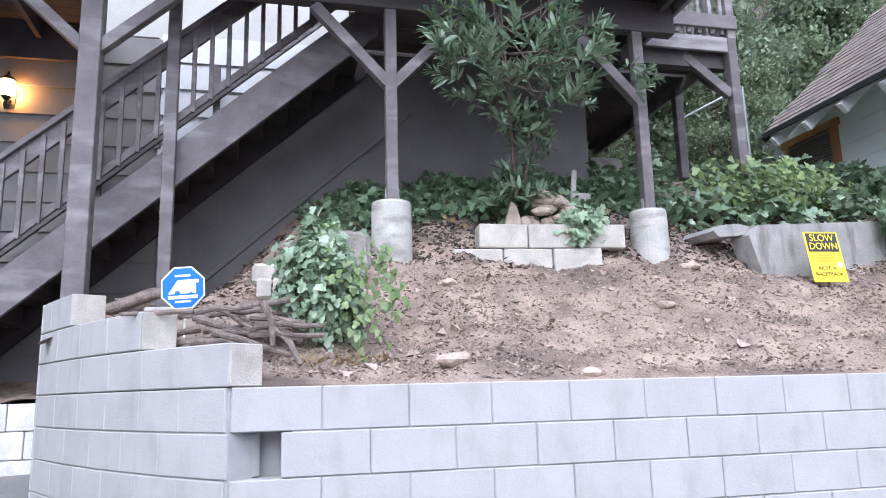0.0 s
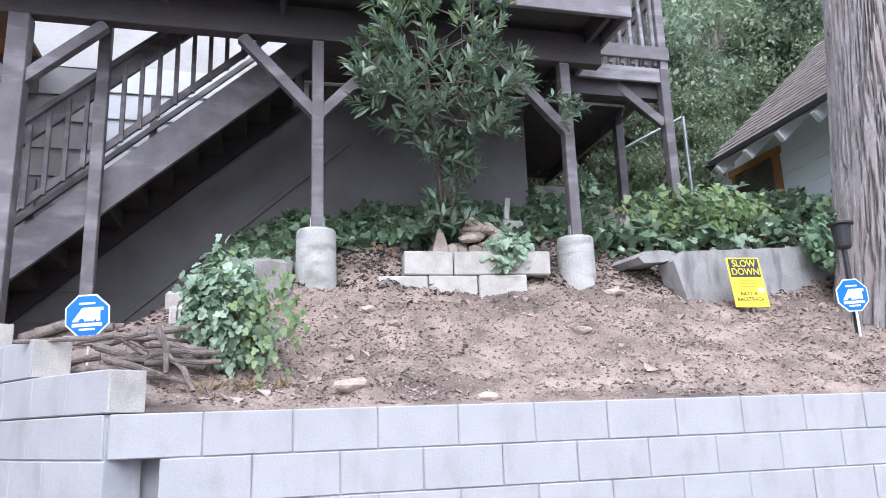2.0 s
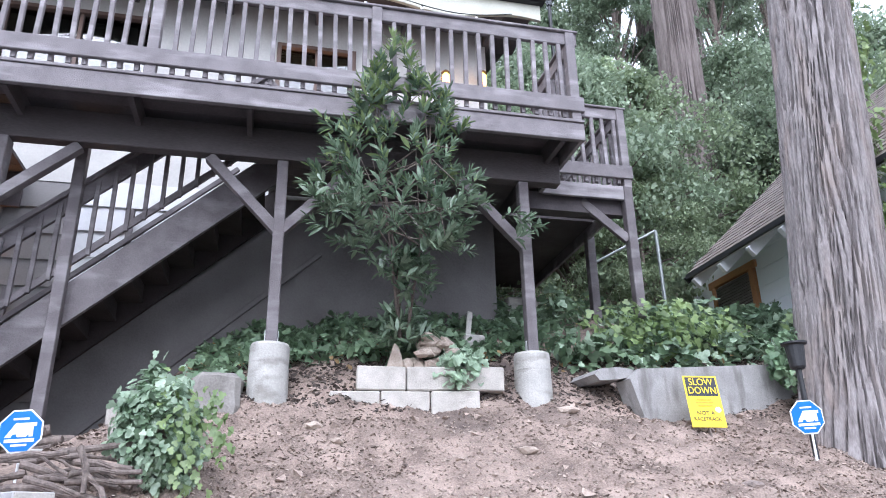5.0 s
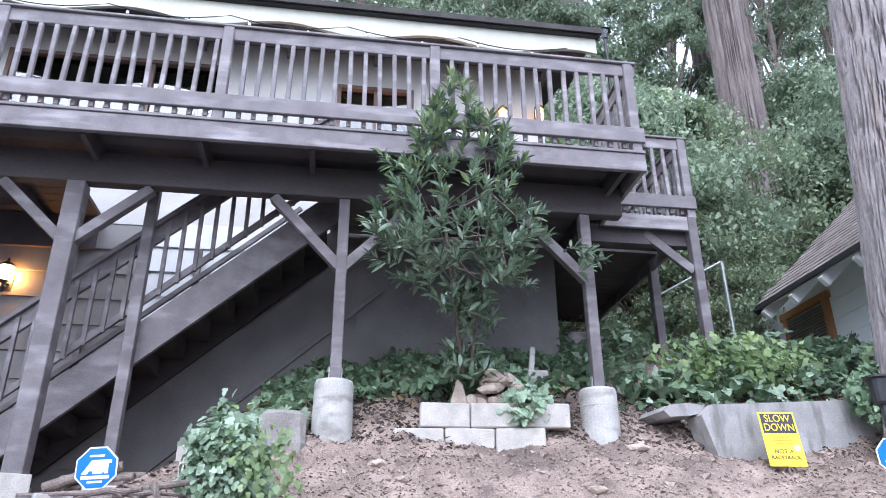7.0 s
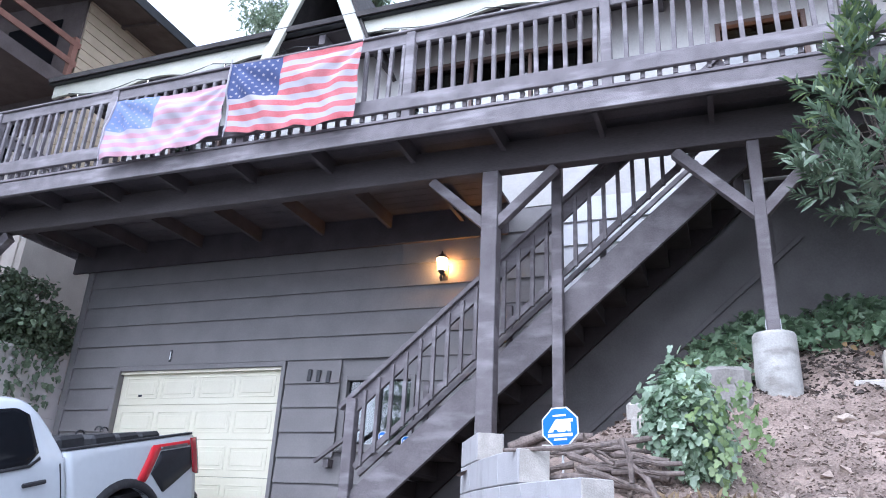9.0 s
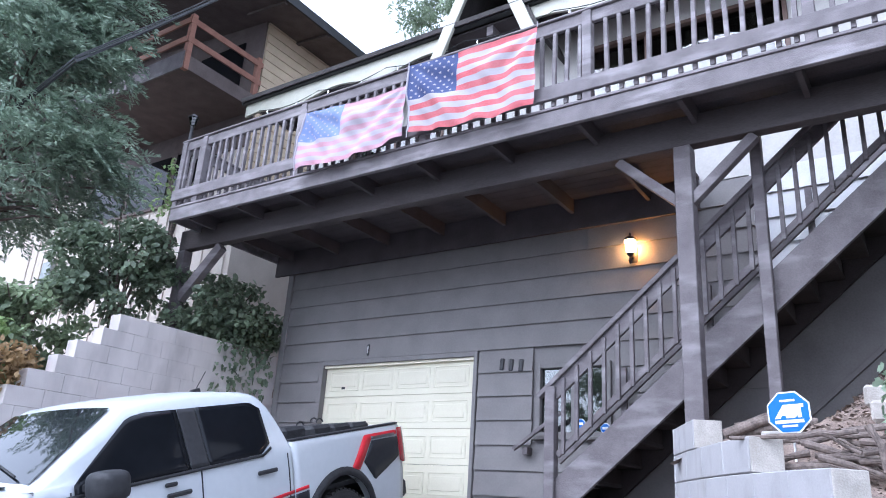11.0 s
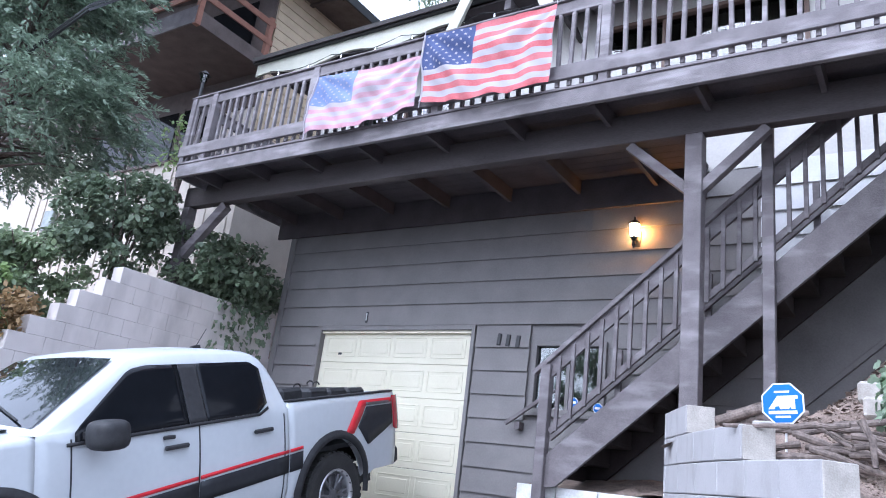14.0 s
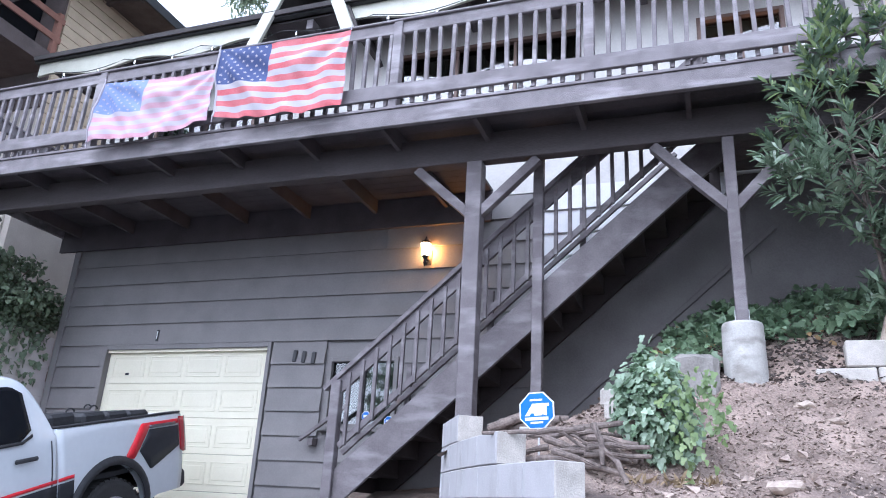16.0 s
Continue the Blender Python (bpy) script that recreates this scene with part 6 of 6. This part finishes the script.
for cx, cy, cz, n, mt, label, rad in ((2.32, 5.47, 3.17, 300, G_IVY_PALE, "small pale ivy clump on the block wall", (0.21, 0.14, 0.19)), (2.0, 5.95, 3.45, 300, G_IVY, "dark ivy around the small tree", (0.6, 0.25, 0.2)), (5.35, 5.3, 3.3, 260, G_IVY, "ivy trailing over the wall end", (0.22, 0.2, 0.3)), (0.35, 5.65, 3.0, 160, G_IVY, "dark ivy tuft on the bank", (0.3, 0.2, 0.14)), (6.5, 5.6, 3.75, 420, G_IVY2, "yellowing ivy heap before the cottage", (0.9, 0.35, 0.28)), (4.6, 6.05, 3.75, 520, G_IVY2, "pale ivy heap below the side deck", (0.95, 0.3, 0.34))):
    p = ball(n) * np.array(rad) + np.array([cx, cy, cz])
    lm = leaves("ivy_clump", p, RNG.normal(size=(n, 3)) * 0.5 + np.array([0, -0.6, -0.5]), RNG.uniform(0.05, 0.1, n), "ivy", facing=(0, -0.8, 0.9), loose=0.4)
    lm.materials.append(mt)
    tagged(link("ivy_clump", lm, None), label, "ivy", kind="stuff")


# ---- big trunk at the road ----
def redwood(name, base, top, r0, r1, label, ridges=26, seed=0, nz=60, deep=0.035, buttress=0.3, bark=None):
    root = thing(name, base, label, "tree")
    base, top = Vector(base), Vector(top)
    n = ridges * 8
    verts, faces = [], []
    for j in range(nz + 1):
        t = j / nz
        c = base.lerp(top, t)
        r = r0 + (r1 - r0) * t + buttress * r0 * math.exp(-t * (top - base).length / 0.45)
        for i in range(n):
            a = 2 * math.pi * i / n
            w = a + 0.16 * noise.noise((math.cos(a) * 2, math.sin(a) * 2, c.z * 0.6 + seed))
            k = noise.noise((math.cos(w) * ridges * 0.31, math.sin(w) * ridges * 0.31, c.z * 0.95 + seed)) + 0.5 * noise.noise((math.cos(w) * ridges * 0.7, math.sin(w) * ridges * 0.7, c.z * 2.0 + seed))
            rr = r + deep * (0.6 - 1.7 * max(0.0, 1 - abs(k) * 4.2) ** 1.5 + 0.25 * noise.noise((math.cos(a) * 9, math.sin(a) * 9, c.z * 2.5 + seed)))
            verts.append((c.x + rr * math.cos(a), c.y + rr * math.sin(a), c.z))
    for j in range(nz):
        for i in range(n):
            faces.append((j * n + i, j * n + (i + 1) % n, (j + 1) * n + (i + 1) % n, (j + 1) * n + i))
    mesh = mesh_np("trunk", verts, faces)
    link("trunk", mesh, bark or BARK, root)
    return root


DARK_BARK = mat("dark_bark", (0.085, 0.068, 0.062), (0.20, 0.168, 0.155), 0.95, 9, 50, 0.7, stretch=(1, 1, 0.15), vary=0.1)
big = redwood("redwood_tree", (5.62, 5.03, 2.3), (6.79, 5.03, 12.3), 0.40, 0.36, "large redwood trunk with furrowed grey-brown bark", 34, 2, 150, 0.036, 0.25)
for k, (x, y, r) in enumerate(((9.85, 13.0, 0.55), (12.4, 16.0, 0.4), (8.0, 18.5, 0.5), (13, 19, 0.6), (5.2, 20, 0.4), (-3.5, 21, 0.5), (1.0, 24, 0.5))):
    z = hill(x, y)
    redwood("redwood_tree", (x, y, z - 0.3), (x + 0.3, y, z + 22), r, r * 0.6, "distant straight redwood trunk in the woods", 22, k * 5, 24, 0.05, 0.2, DARK_BARK)


# ivy climbing the far side of the trunk
n = 420
zz = RNG.uniform(3.3, 7.5, n)
aa = radians(-12) + RNG.normal(size=n) * 0.22
rr = 0.43 + RNG.random(n) * 0.1
at = np.stack([5.62 + 0.117 * (zz - 2.3) + rr * np.cos(aa), 5.03 + rr * np.sin(aa), zz], 1)
climb = thing("climbing_ivy", (6.1, 5.0, 3.3), "bright ivy climbing the redwood bark", "ivy")
lm = leaves("ivy_leaves", at, RNG.normal(size=(n, 3)) * 0.4 + np.array([0.2, -0.2, -0.8]), RNG.uniform(0.05, 0.1, n), "ivy", facing=(0.5, -0.8, 0.4), loose=0.4)
lm.materials.append(G_IVY2)
tagged(link("ivy_leaves", lm, None, climb), kind="stuff")


# ---- woods behind ----
def broad_tree(name, label, height, spread, n, mt, shape="oval", size=(0.10, 0.2), clumps=70, seed=1, low=0.18, trunk=0.16):
    root = thing(name, (0, 0, 0), label, "tree", "woodland trees")
    r = random.Random(seed)
    bm = bmesh.new()
    limb(bm, [(0, 0, -0.4), (0.1, 0.05, height * 0.35), (-0.05, 0.1, height * 0.7), (0, 0, height * 0.93)], trunk, 0.03, 9)
    centres = []
    for k in range(clumps):
        t = low + (0.98 - low) * r.random()
        a = r.uniform(0, 2 * math.pi)
        rad = spread * math.sin(math.pi * (0.12 + 0.86 * t)) ** 0.8 * (0.25 + 0.75 * math.sqrt(r.random()))
        c = Vector((rad * math.cos(a), rad * math.sin(a), height * t))
        centres.append(c)
        if k % 3 == 0:
            limb(bm, [(0, 0, c.z * 0.8), c * 0.5 + Vector((0, 0, c.z * 0.42)), c], 0.045, 0.01, 5)
    part("trunk", bm, TWIG, root, smooth=True)
    per = n // clumps
    at = np.concatenate([ball(per, 1.0) * np.array([0.62, 0.62, 0.34]) * (0.7 + 0.6 * r.random()) * spread * 0.36 + np.array(c) for c in centres])
    d = RNG.normal(size=(len(at), 3)) * 0.7 + np.array([0, 0, -0.45])
    lm = leaves("crown", at, d, RNG.uniform(*size, len(at)), shape)
    lm.materials.append(mt)
    tagged(link("crown", lm, None, root), kind="stuff")
    return root


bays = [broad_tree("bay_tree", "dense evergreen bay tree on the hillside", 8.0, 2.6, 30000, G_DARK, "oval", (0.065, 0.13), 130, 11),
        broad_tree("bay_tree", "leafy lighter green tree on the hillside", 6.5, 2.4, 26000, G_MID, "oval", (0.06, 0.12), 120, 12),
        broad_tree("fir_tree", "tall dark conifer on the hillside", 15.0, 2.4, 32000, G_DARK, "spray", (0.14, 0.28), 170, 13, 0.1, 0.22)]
spots = [(5.9, 11.2, 0, 1.0, 20), (7.6, 11.8, 1, 1.05, 80), (12.0, 11.8, 0, 1.0, 150), (5.0, 13.6, 1, 1.2, 200), (7.0, 14.6, 0, 1.15, 260), (8.0, 14.6, 1, 1.3, 310), (12.4, 14.0, 0, 1.2, 30),
         (14.5, 11.0, 1, 1.2, 75), (11.0, 17.5, 2, 1.1, 10), (6.2, 17.5, 2, 1.0, 70), (14.5, 17.5, 2, 1.2, 200), (3.2, 17.0, 2, 0.95, 130), (17.5, 14, 0, 1.4, 10), (0.2, 17.5, 0, 1.15, 60), (-2.6, 18.5, 2, 1.0, 95), (-6.5, 22.0, 2, 1.0, 35),
         (8.6, 20.5, 2, 1.3, 300), (-12.2, 18.5, 2, 1.25, 15), (13, 8.5, 1, 1.0, 45), (4.4, 10.6, 1, 0.62, 10), (19, 20, 2, 1.3, 90), (-9.0, 19.5, 0, 1.0, 120), (3.6, 22, 2, 1.3, 44), (-1.2, 24, 2, 1.25, 60), (6.6, 9.9, 1, 0.55, 140), (11.0, 9.9, 1, 0.8, 10)]
used = set()
for x, y, k, s, turn in spots:
    m = Matrix.Translation((x, y, hill(x, y) - 0.1)) @ Matrix.Rotation(radians(turn), 4, "Z")
    if k in used:
        bays[k].scale = (s, s, s)
        copy_thing(bays[k], m)
    else:
        used.add(k)
        bays[k].matrix_basis = m
for k in range(3):
    bays[k].scale = (1, 1, 1)
# trees across the road, behind the viewer, which the windows mirror
for x, y, k, s in ((-9, -11, 2, 0.8), (4, -13, 0, 1.0), (11, -10, 1, 1.1), (-16, -6, 0, 1.0)):
    copy_thing(bays[k], Matrix.Translation((x, y, 0.1)))

# ---- plants at the left wall ----
cyp = thing("cypress_tree", (-11.2, 3.9, 2.2), "feathery grey-green cypress beside the driveway", "tree")
bm = bmesh.new()
limb(bm, [(-11.25, 3.9, 1.8), (-11.1, 3.9, 4.5), (-11.05, 3.85, 7.5), (-11.0, 3.9, 12.5)], 0.2, 0.05, 10)
rnd = random.Random(9)
cen = []
for k in range(215):
    t = rnd.random() ** 1.2
    z = 5.5 + 6.2 * t
    a = rnd.uniform(0, 2 * math.pi)
    rad = (1.95 - 0.9 * t) * (0.3 + 0.7 * rnd.random())
    c = Vector((-11.0 + rad * math.cos(a), 3.9 + 0.85 * rad * math.sin(a), z))
    cen.append(c)
    if k % 2 == 0:
        limb(bm, [(-11.0, 3.9, z - 0.3), Vector((-11.0, 3.9, z - 0.1)).lerp(c, 0.6), c], 0.03, 0.008, 5)
part("trunk", bm, TWIG, cyp, smooth=True)
at, d = [], []
for c in cen:
    out = np.array([c.x + 11.0, c.y - 3.9, 0.0])
    out = out / (np.linalg.norm(out) + 1e-6)
    for k in range(17):
        run = out * 0.7 + RNG.normal(size=3) * np.array([0.6, 0.6, 0.35])
        run /= np.linalg.norm(run) + 1e-6
        start = np.array(c) + RNG.normal(size=3) * np.array([0.2, 0.2, 0.12])
        reach = RNG.uniform(0.25, 0.6)
        flat = np.cross(run, np.array([0.2, 0.1, 1.0]))
        s = np.repeat(np.linspace(0, 1, 14), 2)
        sign = np.tile([1.0, -1.0], 14)
        # each frond bends down and bears short sprays to both sides
        bend = np.stack([0 * s, 0 * s, -0.16 * s * s], 1)
        spread = flat[None, :] * (sign * 0.10 * (1.1 - s) * RNG.uniform(0.2, 1.0, 28))[:, None]
        at.append(start + run[None, :] * (s * reach)[:, None] + bend + spread)
        d.append(run[None, :] * 0.9 + flat[None, :] * (sign * 0.7)[:, None] + RNG.normal(size=(28, 3)) * 0.22)
at, d = np.concatenate(at), np.concatenate(d)
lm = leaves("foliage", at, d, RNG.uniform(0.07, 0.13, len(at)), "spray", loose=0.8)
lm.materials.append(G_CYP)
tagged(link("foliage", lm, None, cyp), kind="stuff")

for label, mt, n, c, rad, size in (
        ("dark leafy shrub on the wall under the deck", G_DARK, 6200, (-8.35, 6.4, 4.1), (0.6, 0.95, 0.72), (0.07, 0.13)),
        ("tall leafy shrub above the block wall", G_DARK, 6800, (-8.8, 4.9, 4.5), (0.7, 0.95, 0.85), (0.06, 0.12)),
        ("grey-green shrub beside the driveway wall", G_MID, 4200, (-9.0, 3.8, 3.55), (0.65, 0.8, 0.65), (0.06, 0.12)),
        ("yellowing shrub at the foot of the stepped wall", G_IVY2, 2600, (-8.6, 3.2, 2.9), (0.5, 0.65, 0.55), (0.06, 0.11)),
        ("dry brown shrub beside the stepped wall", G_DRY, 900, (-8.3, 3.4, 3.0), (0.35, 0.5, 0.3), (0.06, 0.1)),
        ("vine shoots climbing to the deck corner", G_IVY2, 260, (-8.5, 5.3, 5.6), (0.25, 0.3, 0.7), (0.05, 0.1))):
    sh = thing("shrub", c, label, "shrub", "shrubs at the wall")
    bm = bmesh.new()
    for k in range(9):
        a = k * 0.7
        tip = Vector(c) + Vector((rad[0] * 0.7 * math.cos(a), rad[1] * 0.7 * math.sin(a), rad[2] * 0.6))
        limb(bm, [(c[0], c[1], c[2] - rad[2]), Vector(c).lerp(tip, 0.4), tip], 0.02, 0.006, 5)
    part("stem", bm, TWIG, sh)
    k = max(8, n // 90)
    cc = ball(k) * np.array(rad) + np.array(c)
    at = np.concatenate([ball(n // k) * np.array([0.2, 0.2, 0.14]) + q for q in cc])
    lm = leaves("foliage", at, RNG.normal(size=at.shape) * 0.6 + np.array([0.2, -0.5, -0.4]), RNG.uniform(*size, len(at)), "oval")
    lm.materials.append(mt)
    tagged(link("foliage", lm, None, sh), kind="stuff")
# hanging vine on the left wall
at = np.stack([np.full(150, -7.86), RNG.uniform(5.9, 6.9, 150), 3.75 - RNG.random(150) ** 1.5 * 0.7], 1)
lm = leaves("wall_vine", at, RNG.normal(size=at.shape) * 0.4 + np.array([0.2, 0, -1]), RNG.uniform(0.05, 0.1, 150), "ivy")
lm.materials.append(G_DARK)
tagged(link("wall_vine", lm, None), "dark vine trailing down the block wall", "vine", kind="stuff")


# ---- litter on the bank ----
def scatter(name, label, n, xr, yr, size, material, flat=0.4, seed=1, long=1.0, cond=None, category="debris"):
    r = np.random.default_rng(seed)
    base = np.array([(1, 1, 1), (1, -1, -1), (-1, 1, -1), (-1, -1, 1), (1.1, 0, 0), (-1.1, 0, 0.2), (0, 1.1, 0.1), (0, -1.1, 0)], float) * 0.6
    tri = [(0, 4, 6), (0, 6, 2), (0, 2, 3), (0, 3, 4), (1, 4, 7), (1, 6, 4), (1, 2, 6), (2, 5, 3), (3, 5, 7), (3, 7, 4), (1, 7, 2), (2, 7, 5)]
    verts, faces = [], []
    k = 0
    while k < n:
        x, y = r.uniform(*xr), r.uniform(*yr)
        k += 1
        if cond and not cond(x, y):
            continue
        s = r.uniform(*size) * (0.5 + r.random())
        v = base * r.uniform(0.6, 1.2, (8, 3)) * np.array([s * long, s, s * flat])
        e = np.array(Euler((r.normal() * 0.35, r.normal() * 0.35, r.uniform(0, 6.28))).to_matrix())
        v = v @ e.T + np.array([x, y, dirt(x, y) + s * flat * 0.25])
        o = len(verts)
        verts += list(v)
        faces += [tuple(i + o for i in t) for t in tri]
    mesh = mesh_np(name, verts, faces)
    return tagged(link(name, mesh, material), label, category, kind="stuff")


def right_of_wall(x, y):
    return x > -0.15 - max(0, y - 3.9) * 0.62


CLOD = mat("clod", (0.17, 0.13, 0.105), (0.46, 0.37, 0.31), 0.95, 9, 60, 0.5, vary=0.3)
CHIP = mat("wood_chip", (0.05, 0.036, 0.03), (0.30, 0.235, 0.195), 0.9, 20, 80, 0.3, vary=0.45)
scatter("dirt_clods", "loose brown clods and crumbs of dirt", 17000, (-0.6, 6.5), (3.72, 5.9), (0.005, 0.017), CLOD, 0.65, 1, cond=right_of_wall)
scatter("large_clods", "fist-sized lumps of dry dirt", 260, (-0.3, 6.5), (3.8, 5.7), (0.018, 0.04), CLOD, 0.7, 12, 1.2, cond=right_of_wall)
scatter("wood_chips", "wood chips, bark bits and dead twigs on the dirt", 12000, (-0.6, 6.5), (3.72, 6.0), (0.005, 0.0135), CHIP, 0.5, 2, 1.8, cond=lambda x, y: right_of_wall(x, y) and noise.noise((x * 1.2, y * 1.4, 7)) > (0.1 if 4.0 < y < 5.0 and 1.0 < x < 3.4 else -0.12))
scatter("pale_chips", "pale stone chips scattered on the bank", 900, (-0.3, 6.5), (3.75, 5.6), (0.007, 0.02), STONE, 0.5, 3, 1.2, cond=right_of_wall)
for x, y, s in ((0.83, 3.95, 0.07), (1.55, 3.78, 0.05), (4.05, 4.3, 0.055), (2.6, 4.75, 0.05), (3.15, 5.28, 0.06), (1.1, 5.15, 0.05), (1.25, 4.95, 0.04)):
    bm = bmesh.new()
    bmesh.ops.create_icosphere(bm, subdivisions=2, radius=1)
    for v in bm.verts:
        v.co *= 1 + 0.35 * noise.noise(v.co * 1.5 + Vector((x, y, 0)))
        v.co = Vector((v.co.x * s * 1.5, v.co.y * s, v.co.z * s * 0.6)) + Vector((x, y, dirt(x, y) + s * 0.2))
    tagged(part("rock", bm, STONE if s != 0.055 else TWIG), "loose stone lying on the dirt bank", "rock", "loose rocks")
# stacked rocks on the planter wall
rnd = random.Random(2)
for k in range(22):
    x, y = 2.12 + rnd.uniform(-0.24, 0.22), 5.66 + rnd.uniform(-0.06, 0.08)
    z = 3.22 + 0.40 * max(0, 1 - abs(x - 2.14) / 0.22) * rnd.random()
    bm = bmesh.new()
    bmesh.ops.create_icosphere(bm, subdivisions=2, radius=1)
    sx, sy, sz3 = rnd.uniform(0.05, 0.09), rnd.uniform(0.04, 0.07), rnd.uniform(0.03, 0.075)
    for v in bm.verts:
        v.co *= 1 + 0.4 * noise.noise(v.co * 1.2 + Vector((k, 0, 0)))
        v.co = Vector((v.co.x * sx, v.co.y * sy, v.co.z * sz3)) + Vector((x, y, z))
    tagged(part("rock", bm, STONE), "rough tan stone piled on the planter wall", "rock", "piled stones")
bm = prism(bmesh.new(), [(-0.07, 0), (0.08, 0), (0.03, 0.17), (-0.01, 0.2)], 0.05, Matrix.Translation((1.78, 5.62, 3.2)))
tagged(part("rock", bm, STONE), "pointed upright stone on the planter", "rock")
# old stump block near the pier and low footing by the stairs
bm = bmesh.new()
box(bm, (0.2, 5.3, 2.5), (0.56, 5.62, 3.07), 0.05)
bmesh.ops.subdivide_edges(bm, edges=bm.edges, cuts=3, use_grid_fill=True)
for v in bm.verts:
    v.co += Vector((noise.noise(v.co * 6), noise.noise(v.co * 6 + Vector((5, 0, 0))), noise.noise(v.co * 6 + Vector((0, 5, 0))))) * 0.03
tagged(part("rubble_block", bm, mat("old_footing", (0.17, 0.155, 0.14), (0.30, 0.28, 0.255), 0.95, 6, 60, 0.6)), "weathered grey lump of old footing beside the pier", "rubble")
for x, y, z, w in ((-0.15, 4.98, 2.56, 0.1), (-0.2, 5.0, 2.66, 0.08)):
    tagged(part("rubble_block", B((x - w, y - 0.08, z - 0.07), (x + w, y + 0.08, z + 0.07), 0.02), BLOCK_RAW), "broken concrete rubble by the ivy", "rubble", "rubble pieces")
tagged(part("footing", B((-1.05, 5.62, 2.2), (-0.8, 5.95, 2.52), 0.012), CONCRETE), "concrete footing under the stair post", "footing")

# logs and brush behind the curved wall
rnd = random.Random(6)
for k in range(7):
    y, z = 5.75 + rnd.uniform(-0.12, 0.3), 2.42 + 0.075 * (k % 3)
    a = Vector((-1.30 + rnd.uniform(-0.05, 0.1), y, z))
    b = a + Vector((rnd.uniform(0.35, 0.6), rnd.uniform(-0.15, 0.2), rnd.uniform(-0.04, 0.16)))
    bm = limb(bmesh.new(), [a, a.lerp(b, 0.5) + Vector((0, 0, 0.02)), b], rnd.uniform(0.035, 0.055), rnd.uniform(0.026, 0.045), 12)
    bmesh.ops.holes_fill(bm, edges=[e for e in bm.edges if e.is_boundary])
    tagged(part("log", bm, TWIG), "cut dry log piled under the stairs", "log", "piled logs")
for k in range(34):
    a = Vector((-0.50 + rnd.uniform(-0.06, 0.26), 4.05 + rnd.uniform(-0.05, 0.5), 2.12 + 0.24 * rnd.random()))
    ang = rnd.choice((0.0, -0.12, -0.2, 0.2, -0.5, 2.9)) + rnd.uniform(-0.2, 0.2)
    n = rnd.uniform(0.2, 0.45)
    b = a + Vector((n * math.cos(ang), 0.5 * n * math.sin(ang) - 0.04, rnd.uniform(-0.14, 0.03)))
    r = rnd.uniform(0.01, 0.026)
    bm = limb(bmesh.new(), [a, a.lerp(b, 0.35) + Vector((0, 0, 0.02 * rnd.random())), a.lerp(b, 0.7) + Vector((0, 0.015, 0.0)), b], r, r * 0.75, 8)
    bmesh.ops.holes_fill(bm, edges=[e for e in bm.edges if e.is_boundary])
    tagged(part("branch", bm, TWIG), "dry bare branch in the brush pile", "branch", "brush pile")
for a, b in (((-0.2, 4.0, 2.36), (-0.14, 3.95, 2.12)), ((-0.35, 4.2, 2.35), (0.25, 4.35, 2.42)), ((-0.15, 3.98, 2.22), (0.0, 3.9, 2.02))):
    bm = limb(bmesh.new(), [a, Vector(a).lerp(Vector(b), 0.5) + Vector((0.02, 0, 0.02)), b], 0.022, 0.014, 8)
    tagged(part("branch", bm, TWIG), "dry bare branch in the brush pile", "branch", "brush pile")
G = leaf_mat("dry_grass", (0.20, 0.14, 0.08), (0.40, 0.30, 0.18), 0.8)
at = np.stack([RNG.uniform(0.0, 0.5, 140), RNG.uniform(3.95, 4.2, 140), np.full(140, 2.02)], 1)
lm = leaves("dry_grass", at, RNG.normal(size=at.shape) * 0.7 + np.array([0, 0, 0.5]), RNG.uniform(0.04, 0.11, 140), "spray")
lm.materials.append(G)
tagged(link("dry_grass", lm, None), "dry curled grass at the foot of the ivy", "grass", kind="stuff")
scatter("humus", "dark crumbly humus below the ivy", 6000, (0.3, 6.0), (5.42, 6.3), (0.008, 0.026), mat("humus", (0.05, 0.04, 0.035), (0.13, 0.105, 0.09), 0.95, 12, 60, 0.5, vary=0.3), 0.7, 21, 1.3)
scatter("litter", "dry leaf litter under the stairs", 900, (-1.3, 0.2), (5.0, 6.9), (0.01, 0.03), CHIP, 0.3, 9, 2.0)
